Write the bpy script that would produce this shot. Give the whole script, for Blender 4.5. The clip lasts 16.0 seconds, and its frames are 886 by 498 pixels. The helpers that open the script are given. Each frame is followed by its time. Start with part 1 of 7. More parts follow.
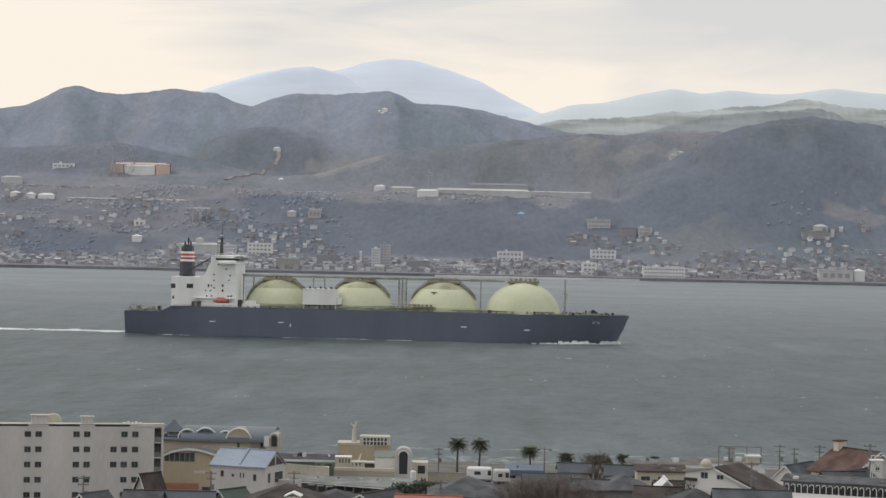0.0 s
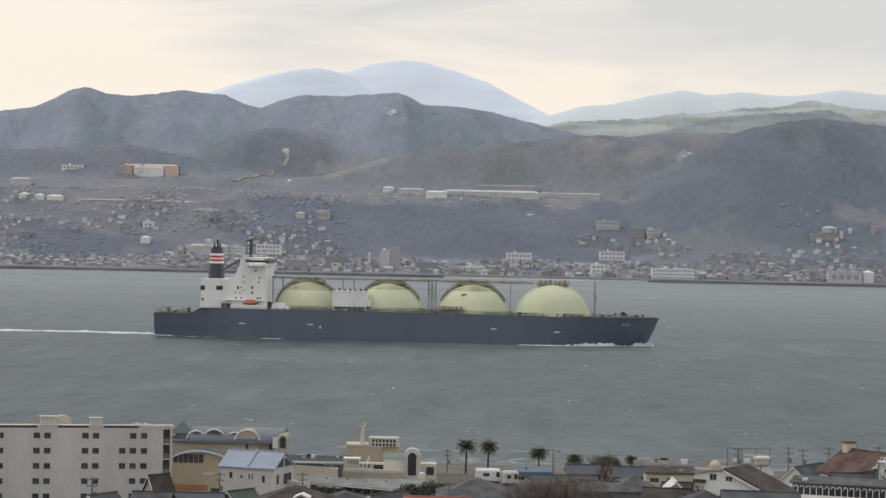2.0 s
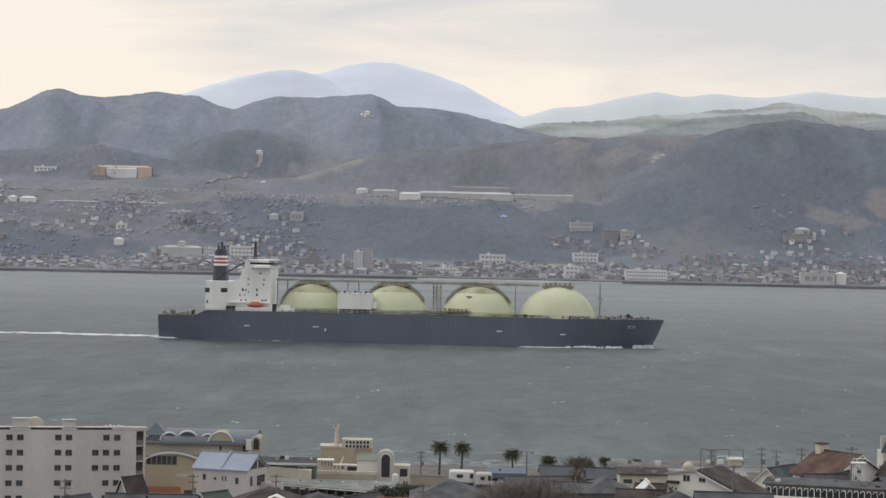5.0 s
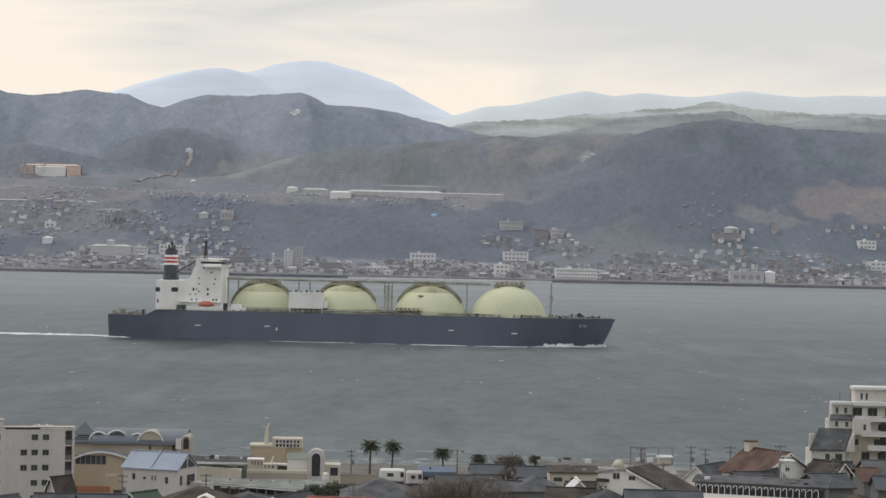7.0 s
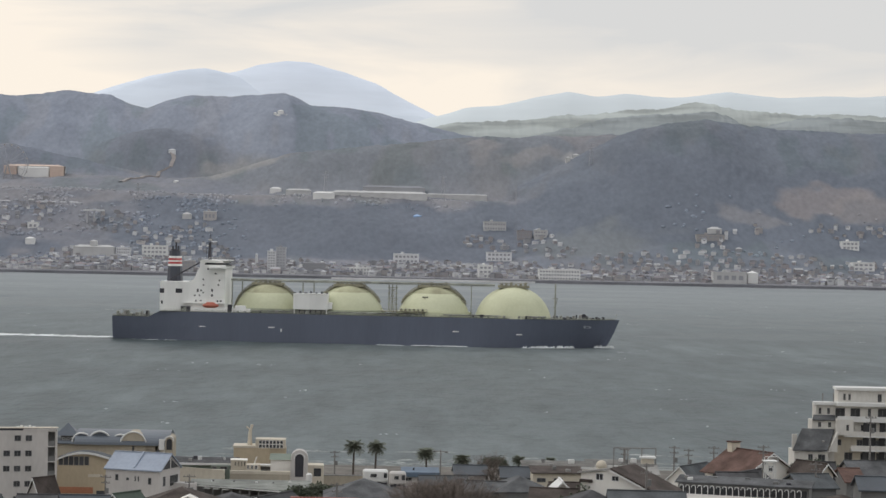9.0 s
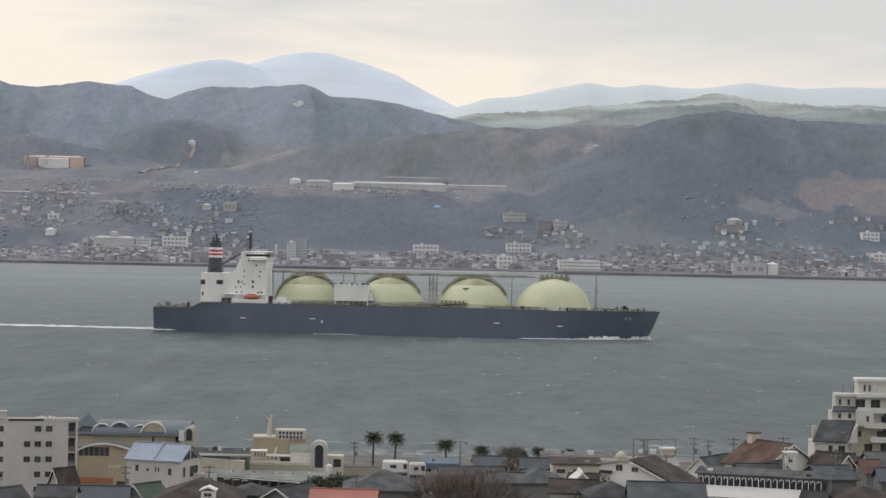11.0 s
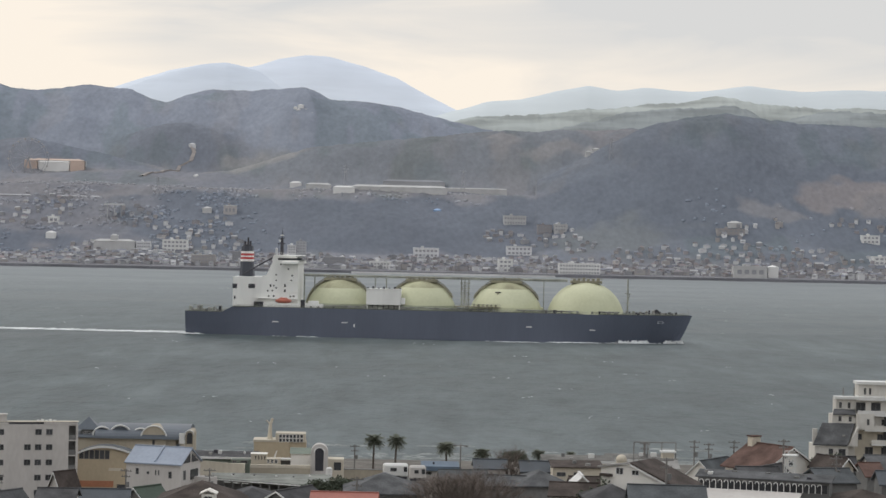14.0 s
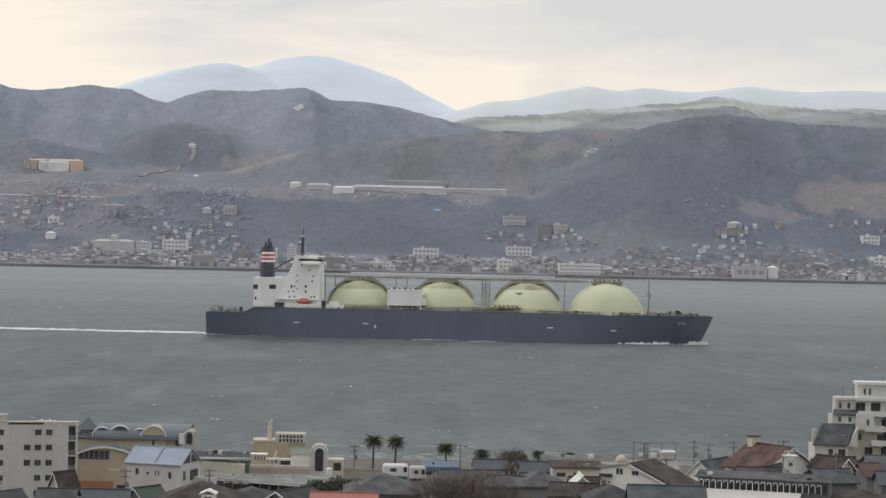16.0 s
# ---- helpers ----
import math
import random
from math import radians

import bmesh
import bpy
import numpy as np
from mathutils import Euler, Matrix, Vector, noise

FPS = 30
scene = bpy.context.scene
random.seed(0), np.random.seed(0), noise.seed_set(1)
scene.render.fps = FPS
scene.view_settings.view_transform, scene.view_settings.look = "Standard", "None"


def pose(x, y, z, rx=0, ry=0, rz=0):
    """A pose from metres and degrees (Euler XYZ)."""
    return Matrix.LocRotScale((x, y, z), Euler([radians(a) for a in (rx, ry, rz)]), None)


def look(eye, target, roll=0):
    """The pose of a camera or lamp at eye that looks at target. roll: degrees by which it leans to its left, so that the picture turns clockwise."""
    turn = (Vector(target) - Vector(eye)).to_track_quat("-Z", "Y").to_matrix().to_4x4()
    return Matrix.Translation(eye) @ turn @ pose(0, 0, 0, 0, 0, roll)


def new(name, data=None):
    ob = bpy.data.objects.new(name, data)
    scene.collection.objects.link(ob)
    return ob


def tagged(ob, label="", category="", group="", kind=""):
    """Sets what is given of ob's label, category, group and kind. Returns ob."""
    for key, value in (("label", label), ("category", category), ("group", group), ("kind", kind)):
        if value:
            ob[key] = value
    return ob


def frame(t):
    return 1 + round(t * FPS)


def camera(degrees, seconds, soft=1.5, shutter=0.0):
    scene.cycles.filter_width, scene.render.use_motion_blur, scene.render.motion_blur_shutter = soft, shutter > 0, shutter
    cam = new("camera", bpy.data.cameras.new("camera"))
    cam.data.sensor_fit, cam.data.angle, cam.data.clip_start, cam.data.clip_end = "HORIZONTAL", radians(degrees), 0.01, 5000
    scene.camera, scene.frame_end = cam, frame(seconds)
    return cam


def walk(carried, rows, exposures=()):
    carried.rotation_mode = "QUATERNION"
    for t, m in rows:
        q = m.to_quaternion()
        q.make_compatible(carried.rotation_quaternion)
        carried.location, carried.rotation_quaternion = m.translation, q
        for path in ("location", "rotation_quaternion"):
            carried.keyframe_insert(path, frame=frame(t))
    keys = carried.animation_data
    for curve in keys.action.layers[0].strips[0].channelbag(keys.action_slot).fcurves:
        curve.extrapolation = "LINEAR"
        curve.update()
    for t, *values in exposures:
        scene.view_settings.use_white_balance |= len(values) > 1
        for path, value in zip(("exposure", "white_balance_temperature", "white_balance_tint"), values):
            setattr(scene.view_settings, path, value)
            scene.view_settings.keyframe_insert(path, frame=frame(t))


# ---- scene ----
# A tele shot from a hillside over a strait: the camera only pans and tilts.
EYE_HEIGHT = 55.0
LEAN = 1.243
cam = camera(22.0, 16.0, soft=1.5)
# seconds, tilt, turn
PAN = [
    (0.0, 89.7301, 0.0000),
    (0.5, 89.8022, -0.0638),
    (1.0, 89.8453, 0.0675),
    (1.5, 89.8123, 0.2166),
    (2.0, 89.7632, 0.2182),
    (2.5, 89.7549, 0.1091),
    (3.0, 89.7765, -0.0185),
    (3.5, 89.7638, -0.2988),
    (3.7, 89.7665, -0.3687),
    (5.8, 89.8351, -0.5165),
    (6.0, 89.8357, -0.7328),
    (6.5, 89.8505, -1.6699),
    (7.0, 89.8210, -2.1928),
    (7.5, 89.7929, -2.3915),
    (8.0, 89.8089, -2.4995),
    (8.5, 89.8205, -2.6646),
    (9.0, 89.8465, -2.6102),
    (9.5, 89.7598, -2.3840),
    (9.7, 89.7122, -2.2519),
    (11.8, 89.6040, -2.1137),
    (12.0, 89.6044, -2.1132),
    (12.5, 89.6235, -2.1128),
    (13.0, 89.6235, -2.1128),
    (13.5, 89.6207, -2.1128),
    (14.0, 89.6887, -2.1114),
    (14.5, 89.6887, -2.1114),
    (15.0, 89.6887, -2.1114),
    (15.5, 89.6887, -2.1114),
    (16.0, 89.6970, -2.1167),
]
walk(cam, [(t, pose(0, 0, EYE_HEIGHT, tilt, 0, turn) @ pose(0, 0, 0, 0, 0, LEAN)) for t, tilt, turn in PAN])

# ---- light: an overcast winter sky, the sun behind cloud beyond the hills ----
world = bpy.data.worlds.new("overcast_sky")
scene.world = world
world.use_nodes = True
wn, wl = world.node_tree.nodes, world.node_tree.links
wn.clear()


def wnode(kind, **values):
    n = wn.new(kind)
    for key, value in values.items():
        n.inputs[key].default_value = value
    return n


def wmath(op, a, b=0.0, clamp=False):
    n = wn.new("ShaderNodeMath")
    n.operation, n.use_clamp = op, clamp
    for i, v in enumerate((a, b)):
        if isinstance(v, (int, float)):
            n.inputs[i].default_value = v
        else:
            wl.new(v, n.inputs[i])
    return n.outputs[0]


def wmix(fac, a, b):
    n = wn.new("ShaderNodeMix")
    n.data_type = "RGBA"
    for i, v in ((0, fac), (6, a), (7, b)):
        if isinstance(v, (int, float, tuple)):
            n.inputs[i].default_value = v
        else:
            wl.new(v, n.inputs[i])
    return n.outputs[2]


sky = wn.new("ShaderNodeTexSky")
sky.sky_type, sky.sun_disc = "NISHITA", False
sky.sun_elevation, sky.sun_rotation = radians(48), radians(-70)
coords = wn.new("ShaderNodeTexCoord")
split = wn.new("ShaderNodeSeparateXYZ")
wl.new(coords.outputs["Generated"], split.inputs[0])
# cloud sheets, stretched along the horizon
stretch = wn.new("ShaderNodeMapping")
stretch.inputs["Scale"].default_value = (7.0, 7.0, 42.0)
wl.new(coords.outputs["Generated"], stretch.inputs[0])
clouds = wnode("ShaderNodeTexNoise", Scale=1.0, Detail=5.0, Roughness=0.52, Distortion=0.6)
wl.new(stretch.outputs[0], clouds.inputs["Vector"])
# height above the horizon, 0 at the horizon, 1 at about six degrees; the cloud's grey base hangs lower to the right,
# and the hidden sun warms the cloud on the left
rise = wmath("MULTIPLY", split.outputs[2], 9.5)
left = wmath("MULTIPLY", wmath("SUBTRACT", -0.085, split.outputs[0]), 9.0, True)
right = wmath("MULTIPLY", wmath("SUBTRACT", split.outputs[0], 0.05), 4.0, True)
base = wmath("ADD", 0.84, wmath("SUBTRACT", wmath("MULTIPLY", left, 0.55), wmath("MULTIPLY", right, 0.44)))
patch = wmath("MULTIPLY", wmath("SUBTRACT", base, rise), 2.6)
patch = wmath("ADD", patch, wmath("MULTIPLY", wmath("SUBTRACT", clouds.outputs["Fac"], 0.5), 2.6))
patch = wmath("ADD", patch, 0.5, True)
grey = (0.7, 0.69, 0.68, 1)
warm = (0.99, 0.89, 0.775, 1)
cloud_colour = wmix(patch, grey, warm)
zenith = wmath("MULTIPLY", wmath("SUBTRACT", split.outputs[2], 0.12), 1.6, True)
cloud_colour = wmix(zenith, cloud_colour, (0.86, 0.87, 0.9, 1))
scaled = wn.new("ShaderNodeVectorMath")
scaled.operation = "SCALE"
scaled.inputs["Scale"].default_value = 0.08
wl.new(sky.outputs[0], scaled.inputs[0])
both = wmix(0.9, scaled.outputs[0], cloud_colour)
back = wnode("ShaderNodeBackground", Strength=1.05)
wl.new(both, back.inputs[0])
wout = wn.new("ShaderNodeOutputWorld")
wl.new(back.outputs[0], wout.inputs[0])

sun = new("sun", bpy.data.lights.new("sun", "SUN"))
sun.data.energy, sun.data.angle, sun.data.color = 0.85, radians(25), (1.0, 0.95, 0.87)
sun.matrix_world = look((-630, 230, 745), (0, 0, 0))
scene.view_settings.exposure = 0.0

# ---- materials ----


def mat(name, colour, rough=0.7, vary=0.25, scale=1.0, bump=0.2, metal=0.0, second=None, detail=6.0, streak=None, per_object=0.0, spec=0.4):
    """A surface with broad stains and fine grain, in metres of the object's own space."""
    m = bpy.data.materials.new(name)
    m.use_nodes = True
    nt = m.node_tree
    n, l = nt.nodes, nt.links
    b = n["Principled BSDF"]
    tc = n.new("ShaderNodeTexCoord")
    vec = tc.outputs["Object"]
    if streak:
        mp = n.new("ShaderNodeMapping")
        mp.inputs["Scale"].default_value = streak
        l.new(vec, mp.inputs[0])
        vec = mp.outputs[0]
    broad = n.new("ShaderNodeTexNoise")
    broad.inputs["Scale"].default_value = scale * 0.22
    broad.inputs["Detail"].default_value = detail
    fine = n.new("ShaderNodeTexNoise")
    fine.inputs["Scale"].default_value = scale * 3.0
    fine.inputs["Detail"].default_value = 4.0
    l.new(vec, broad.inputs["Vector"])
    l.new(vec, fine.inputs["Vector"])
    ramp = n.new("ShaderNodeValToRGB")
    ramp.color_ramp.elements[0].position, ramp.color_ramp.elements[1].position = 0.3, 0.7
    dark = tuple(c * (1 - vary) for c in colour)
    light = second or tuple(min(1, c * (1 + vary * 0.6)) for c in colour)
    ramp.color_ramp.elements[0].color = (*dark, 1)
    ramp.color_ramp.elements[1].color = (*light, 1)
    l.new(broad.outputs["Fac"], ramp.inputs[0])
    grain = n.new("ShaderNodeMix")
    grain.data_type, grain.blend_type = "RGBA", "OVERLAY"
    grain.inputs[0].default_value = min(1.0, vary)
    l.new(ramp.outputs[0], grain.inputs[6])
    l.new(fine.outputs["Fac"], grain.inputs[7])
    out = grain.outputs[2]
    if per_object:
        info = n.new("ShaderNodeObjectInfo")
        hsv = n.new("ShaderNodeHueSaturation")
        span = n.new("ShaderNodeMapRange")
        span.inputs["To Min"].default_value, span.inputs["To Max"].default_value = 1 - per_object, 1 + per_object
        l.new(info.outputs["Random"], span.inputs[0])
        l.new(span.outputs[0], hsv.inputs["Value"])
        l.new(out, hsv.inputs["Color"])
        out = hsv.outputs[0]
    l.new(out, b.inputs["Base Color"])
    b.inputs["Roughness"].default_value, b.inputs["Metallic"].default_value = rough, metal
    b.inputs["Specular IOR Level"].default_value = spec
    if bump:
        bp = n.new("ShaderNodeBump")
        bp.inputs["Strength"].default_value = bump
        bp.inputs["Distance"].default_value = 0.1 / max(scale, 0.02)
        l.new(fine.outputs["Fac"], bp.inputs["Height"])
        l.new(bp.outputs[0], b.inputs["Normal"])
    return m


def glass_mat(name, colour):
    m = mat(name, colour, rough=0.12, vary=0.3, scale=0.5, bump=0.0, spec=0.6, per_object=0.3)
    return m


M_HULL = mat("navy_hull_paint", (0.122, 0.14, 0.186), 0.5, 0.08, 0.35, 0.05, streak=(1.0, 1.0, 0.12))
M_FUNNEL = mat("slate_funnel_paint", (0.062, 0.068, 0.085), 0.5, 0.15, 0.4, 0.05)
M_EMBLEM = mat("faded_emblem_paint", (0.19, 0.205, 0.235), 0.7, 0.3, 1.0)
M_DECK = mat("deck_paint", (0.16, 0.17, 0.14), 0.8, 0.4, 0.5)
M_DOME = mat("pale_green_tank_paint", (0.585, 0.6, 0.41), 0.6, 0.12, 0.25, 0.03, second=(0.62, 0.635, 0.45), spec=0.25)
M_STAIN = mat("rust_stained_tank_paint", (0.42, 0.405, 0.27), 0.7, 0.3, 0.5, 0.05, second=(0.5, 0.505, 0.34), spec=0.2)
M_SKIRT = mat("grey_green_tank_skirt", (0.42, 0.45, 0.33), 0.6, 0.25, 0.4, 0.05)
M_SHIPWHITE = mat("ship_white_paint", (0.86, 0.86, 0.83), 0.5, 0.14, 0.5, 0.03, streak=(1.0, 1.0, 0.2))
M_PIPE = mat("grey_pipework", (0.34, 0.35, 0.31), 0.6, 0.4, 0.8)
M_OCHRE = mat("ochre_steelwork", (0.3, 0.285, 0.21), 0.65, 0.4, 0.8)
M_DARKSTEEL = mat("dark_steel", (0.05, 0.05, 0.06), 0.5, 0.3, 1.0)
M_RED = mat("funnel_red", (0.45, 0.07, 0.07), 0.5, 0.15)
M_ORANGE = mat("lifeboat_orange", (0.5, 0.16, 0.11), 0.45, 0.15)
M_PORT = glass_mat("dark_ship_glass", (0.02, 0.024, 0.03))
M_FOAM = mat("sea_foam", (0.8, 0.83, 0.83), 0.9, 0.25, 0.5, 0.3)
M_GLASS = glass_mat("window_glass", (0.06, 0.062, 0.068))
M_WALLWHITE = mat("white_render", (0.56, 0.535, 0.51), 0.85, 0.14, 0.6, 0.1, streak=(1, 1, 0.35))
M_HOTEL = mat("weathered_white_render", (0.64, 0.62, 0.575), 0.85, 0.2, 0.7, 0.1, streak=(1, 1, 0.3))
M_WALLCREAM = mat("cream_render", (0.56, 0.51, 0.42), 0.85, 0.16, 0.6, 0.1, streak=(1, 1, 0.35))
M_WALLTAN = mat("tan_render", (0.48, 0.4, 0.285), 0.85, 0.12, 0.6, 0.1, streak=(1, 1, 0.6))
M_WALLBUFF = mat("buff_render", (0.41, 0.365, 0.29), 0.85, 0.16, 0.6, 0.1, streak=(1, 1, 0.35))
M_WALLGREY = mat("grey_render", (0.2, 0.2, 0.195), 0.85, 0.25, 0.6, 0.1)
M_WALLGREEN = mat("grey_green_cladding", (0.15, 0.18, 0.15), 0.8, 0.2, 0.6, 0.1)
M_BASEORANGE = mat("terracotta_base", (0.42, 0.19, 0.11), 0.85, 0.2, 0.8)
M_FRAME = mat("white_trim", (0.7, 0.7, 0.68), 0.6, 0.1)
M_ROOFBLUE = mat("pale_blue_metal_roof", (0.3, 0.345, 0.42), 0.4, 0.15, 0.6, 0.05)
M_ROOFSLATE = mat("blue_grey_metal_roof", (0.092, 0.1, 0.106), 0.75, 0.4, 1.2, 0.3, spec=0.2)
M_VAULT = mat("blue_grey_vault_metal", (0.1, 0.117, 0.138), 0.4, 0.2, 0.5, 0.1)
# whiter than M_WALLWHITE: the brightness of sunlit gables is put into its colour
M_WALLBRIGHT = mat("white_and_sunlit_render", (0.8, 0.775, 0.72), 0.85, 0.15, 0.6, 0.1, streak=(1, 1, 0.5))
M_ROOFGREY = mat("grey_tile_roof", (0.115, 0.118, 0.122), 0.9, 0.45, 1.6, 0.6, spec=0.18)
M_ROOFDARK = mat("dark_tile_roof", (0.084, 0.084, 0.087), 0.9, 0.45, 1.6, 0.6, spec=0.18)
M_ROOFBROWN = mat("brown_tile_roof", (0.082, 0.068, 0.061), 0.9, 0.45, 1.6, 0.6, spec=0.18)
M_ROOFRED = mat("red_brown_tile_roof", (0.13, 0.083, 0.07), 0.9, 0.45, 1.6, 0.6, spec=0.18)
M_ROOFORANGE = mat("orange_red_metal_roof", (0.36, 0.14, 0.11), 0.6, 0.2, 1.0, 0.2)
M_ROOFGREEN = mat("green_metal_roof", (0.065, 0.092, 0.068), 0.6, 0.25, 1.0, 0.2)
M_ROOFSAGE = mat("faded_sage_metal_roof", (0.2, 0.235, 0.195), 0.7, 0.25, 1.0, 0.2)
M_ROOFNAVY = mat("dull_blue_sheet_roof", (0.07, 0.08, 0.092), 0.6, 0.25, 1.0, 0.2)
M_ROOFPALE = mat("weathered_pale_sheet_roof", (0.225, 0.235, 0.215), 0.85, 0.4, 1.1, 0.2, spec=0.2)
M_FLATROOF = mat("grey_flat_roof", (0.21, 0.205, 0.192), 0.95, 0.5, 0.9, 0.2, spec=0.15)
M_CONCRETE = mat("weathered_concrete", (0.3, 0.295, 0.28), 0.9, 0.3, 0.6, 0.2)
M_BARK = mat("bark", (0.12, 0.1, 0.085), 0.9, 0.4, 3.0, 0.6)
M_PALM = mat("palm_leaf", (0.2, 0.215, 0.17), 0.6, 0.4, 2.0, 0.2)
M_LEAF = mat("evergreen_leaf", (0.07, 0.085, 0.055), 0.7, 0.45, 2.0, 0.3)
M_TWIG = mat("bare_twigs", (0.21, 0.175, 0.155), 0.9, 0.35, 2.0, 0.3)
M_POLE = mat("concrete_pole", (0.2, 0.19, 0.18), 0.85, 0.25, 1.0)
M_BLUEPAINT = mat("blue_paint", (0.12, 0.165, 0.22), 0.6, 0.2, 1.0)


def wood_mat(name, a, b, c, size):
    """Winter woodland seen from far: bare grey-brown crowns, evergreen patches, pale clearings."""
    m = bpy.data.materials.new(name)
    m.use_nodes = True
    n, l = m.node_tree.nodes, m.node_tree.links
    p = n["Principled BSDF"]
    tc = n.new("ShaderNodeTexCoord")
    out = None
    for i, (scale, detail, lo, hi, col) in enumerate(((1 / size, 5, 0.4, 0.62, b), (2.3 / size, 6, 0.56, 0.68, c), (14 / size, 3, 0.3, 0.75, None))):
        t = n.new("ShaderNodeTexNoise")
        t.inputs["Scale"].default_value, t.inputs["Detail"].default_value = scale, detail
        l.new(tc.outputs["Object"], t.inputs["Vector"])
        r = n.new("ShaderNodeMapRange")
        r.inputs["From Min"].default_value, r.inputs["From Max"].default_value = lo, hi
        l.new(t.outputs["Fac"], r.inputs[0])
        x = n.new("ShaderNodeMix")
        x.data_type = "RGBA"
        if col is None:
            x.blend_type = "MULTIPLY"
            r.inputs["To Min"].default_value, r.inputs["To Max"].default_value = 0.7, 1.2
            x.inputs[0].default_value = 1.0
            l.new(r.outputs[0], x.inputs[7])
        else:
            l.new(r.outputs[0], x.inputs[0])
            x.inputs[7].default_value = (*col, 1)
        if out is None:
            x.inputs[6].default_value = (*a, 1)
        else:
            l.new(out, x.inputs[6])
        out = x.outputs[2]
    l.new(out, p.inputs["Base Color"])
    p.inputs["Roughness"].default_value = 0.95
    p.inputs["Specular IOR Level"].default_value = 0.1
    return m




def plant_mat(name, grain):
    """Vegetation that varies over the hills: the colour of local woods, meadows or scrub with haze painted in, and
    grain at two scales.
    """
    m = bpy.data.materials.new(name)
    m.use_nodes = True
    n, l = m.node_tree.nodes, m.node_tree.links
    p = n["Principled BSDF"]
    tc = n.new("ShaderNodeTexCoord")
    woods = n.new("ShaderNodeAttribute")
    woods.attribute_name = "woodland"
    colour = woods.outputs["Color"]

    def times(value, lo, hi, from0=0.3, from1=0.7):
        nonlocal colour
        r = n.new("ShaderNodeMapRange")
        for k, x in (("From Min", from0), ("From Max", from1), ("To Min", lo), ("To Max", hi)):
            r.inputs[k].default_value = x
        l.new(value, r.inputs[0])
        sc = n.new("ShaderNodeVectorMath")
        sc.operation = "SCALE"
        l.new(colour, sc.inputs[0])
        l.new(r.outputs[0], sc.inputs["Scale"])
        colour = sc.outputs[0]

    uphill = n.new("ShaderNodeMapping")
    uphill.inputs["Scale"].default_value = (1, 0.3, 1)
    l.new(tc.outputs["Object"], uphill.inputs["Vector"])
    for scale, depth in ((1 / 60, 0.3), (1 / 18, 0.7), (1 / 7, 1.4)):
        t = n.new("ShaderNodeTexNoise")
        t.inputs["Scale"].default_value, t.inputs["Detail"].default_value = scale, 4
        l.new(uphill.outputs[0], t.inputs["Vector"])
        times(t.outputs["Fac"], 1 - grain * depth, 1 + grain * depth)
    l.new(colour, p.inputs["Base Color"])
    p.inputs["Roughness"].default_value = 0.95
    p.inputs["Specular IOR Level"].default_value = 0.1
    return m


M_HILL = plant_mat("hazed_winter_hills", 0.06)
M_GROUND = wood_mat("dry_ground", (0.17, 0.155, 0.13), (0.13, 0.125, 0.115), (0.21, 0.2, 0.17), 12.0)
M_SAND = mat("beach_sand", (0.145, 0.134, 0.117), 0.95, 0.45, 0.6, 0.2)


def haze_mat(name, low, high, base, top, glow, patch=0.0):
    """Mountains far behind everything, a plain backdrop: haze painted as pale base colour and a faint glow."""
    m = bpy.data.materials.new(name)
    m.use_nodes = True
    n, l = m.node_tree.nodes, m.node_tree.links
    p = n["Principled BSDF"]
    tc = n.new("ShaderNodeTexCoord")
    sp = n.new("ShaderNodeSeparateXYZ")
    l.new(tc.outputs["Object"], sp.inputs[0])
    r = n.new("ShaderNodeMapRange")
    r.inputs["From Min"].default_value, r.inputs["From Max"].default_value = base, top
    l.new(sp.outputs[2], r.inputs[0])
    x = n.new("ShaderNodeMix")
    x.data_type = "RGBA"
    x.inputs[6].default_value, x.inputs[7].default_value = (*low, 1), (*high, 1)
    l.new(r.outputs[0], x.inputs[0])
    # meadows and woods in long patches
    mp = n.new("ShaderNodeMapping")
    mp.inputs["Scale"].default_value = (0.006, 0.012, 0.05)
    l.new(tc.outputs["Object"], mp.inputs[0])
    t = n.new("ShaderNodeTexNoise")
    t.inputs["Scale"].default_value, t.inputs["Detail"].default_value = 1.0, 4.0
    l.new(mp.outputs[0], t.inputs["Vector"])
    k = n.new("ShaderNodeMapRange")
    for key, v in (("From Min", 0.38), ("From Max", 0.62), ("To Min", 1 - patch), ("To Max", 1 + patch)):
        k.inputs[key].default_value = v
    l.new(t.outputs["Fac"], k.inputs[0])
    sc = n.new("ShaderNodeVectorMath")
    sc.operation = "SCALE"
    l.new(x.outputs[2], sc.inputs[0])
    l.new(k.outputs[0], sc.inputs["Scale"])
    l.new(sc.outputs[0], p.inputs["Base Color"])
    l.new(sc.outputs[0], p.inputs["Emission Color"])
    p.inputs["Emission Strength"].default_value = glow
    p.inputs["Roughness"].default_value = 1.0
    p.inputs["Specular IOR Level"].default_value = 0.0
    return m


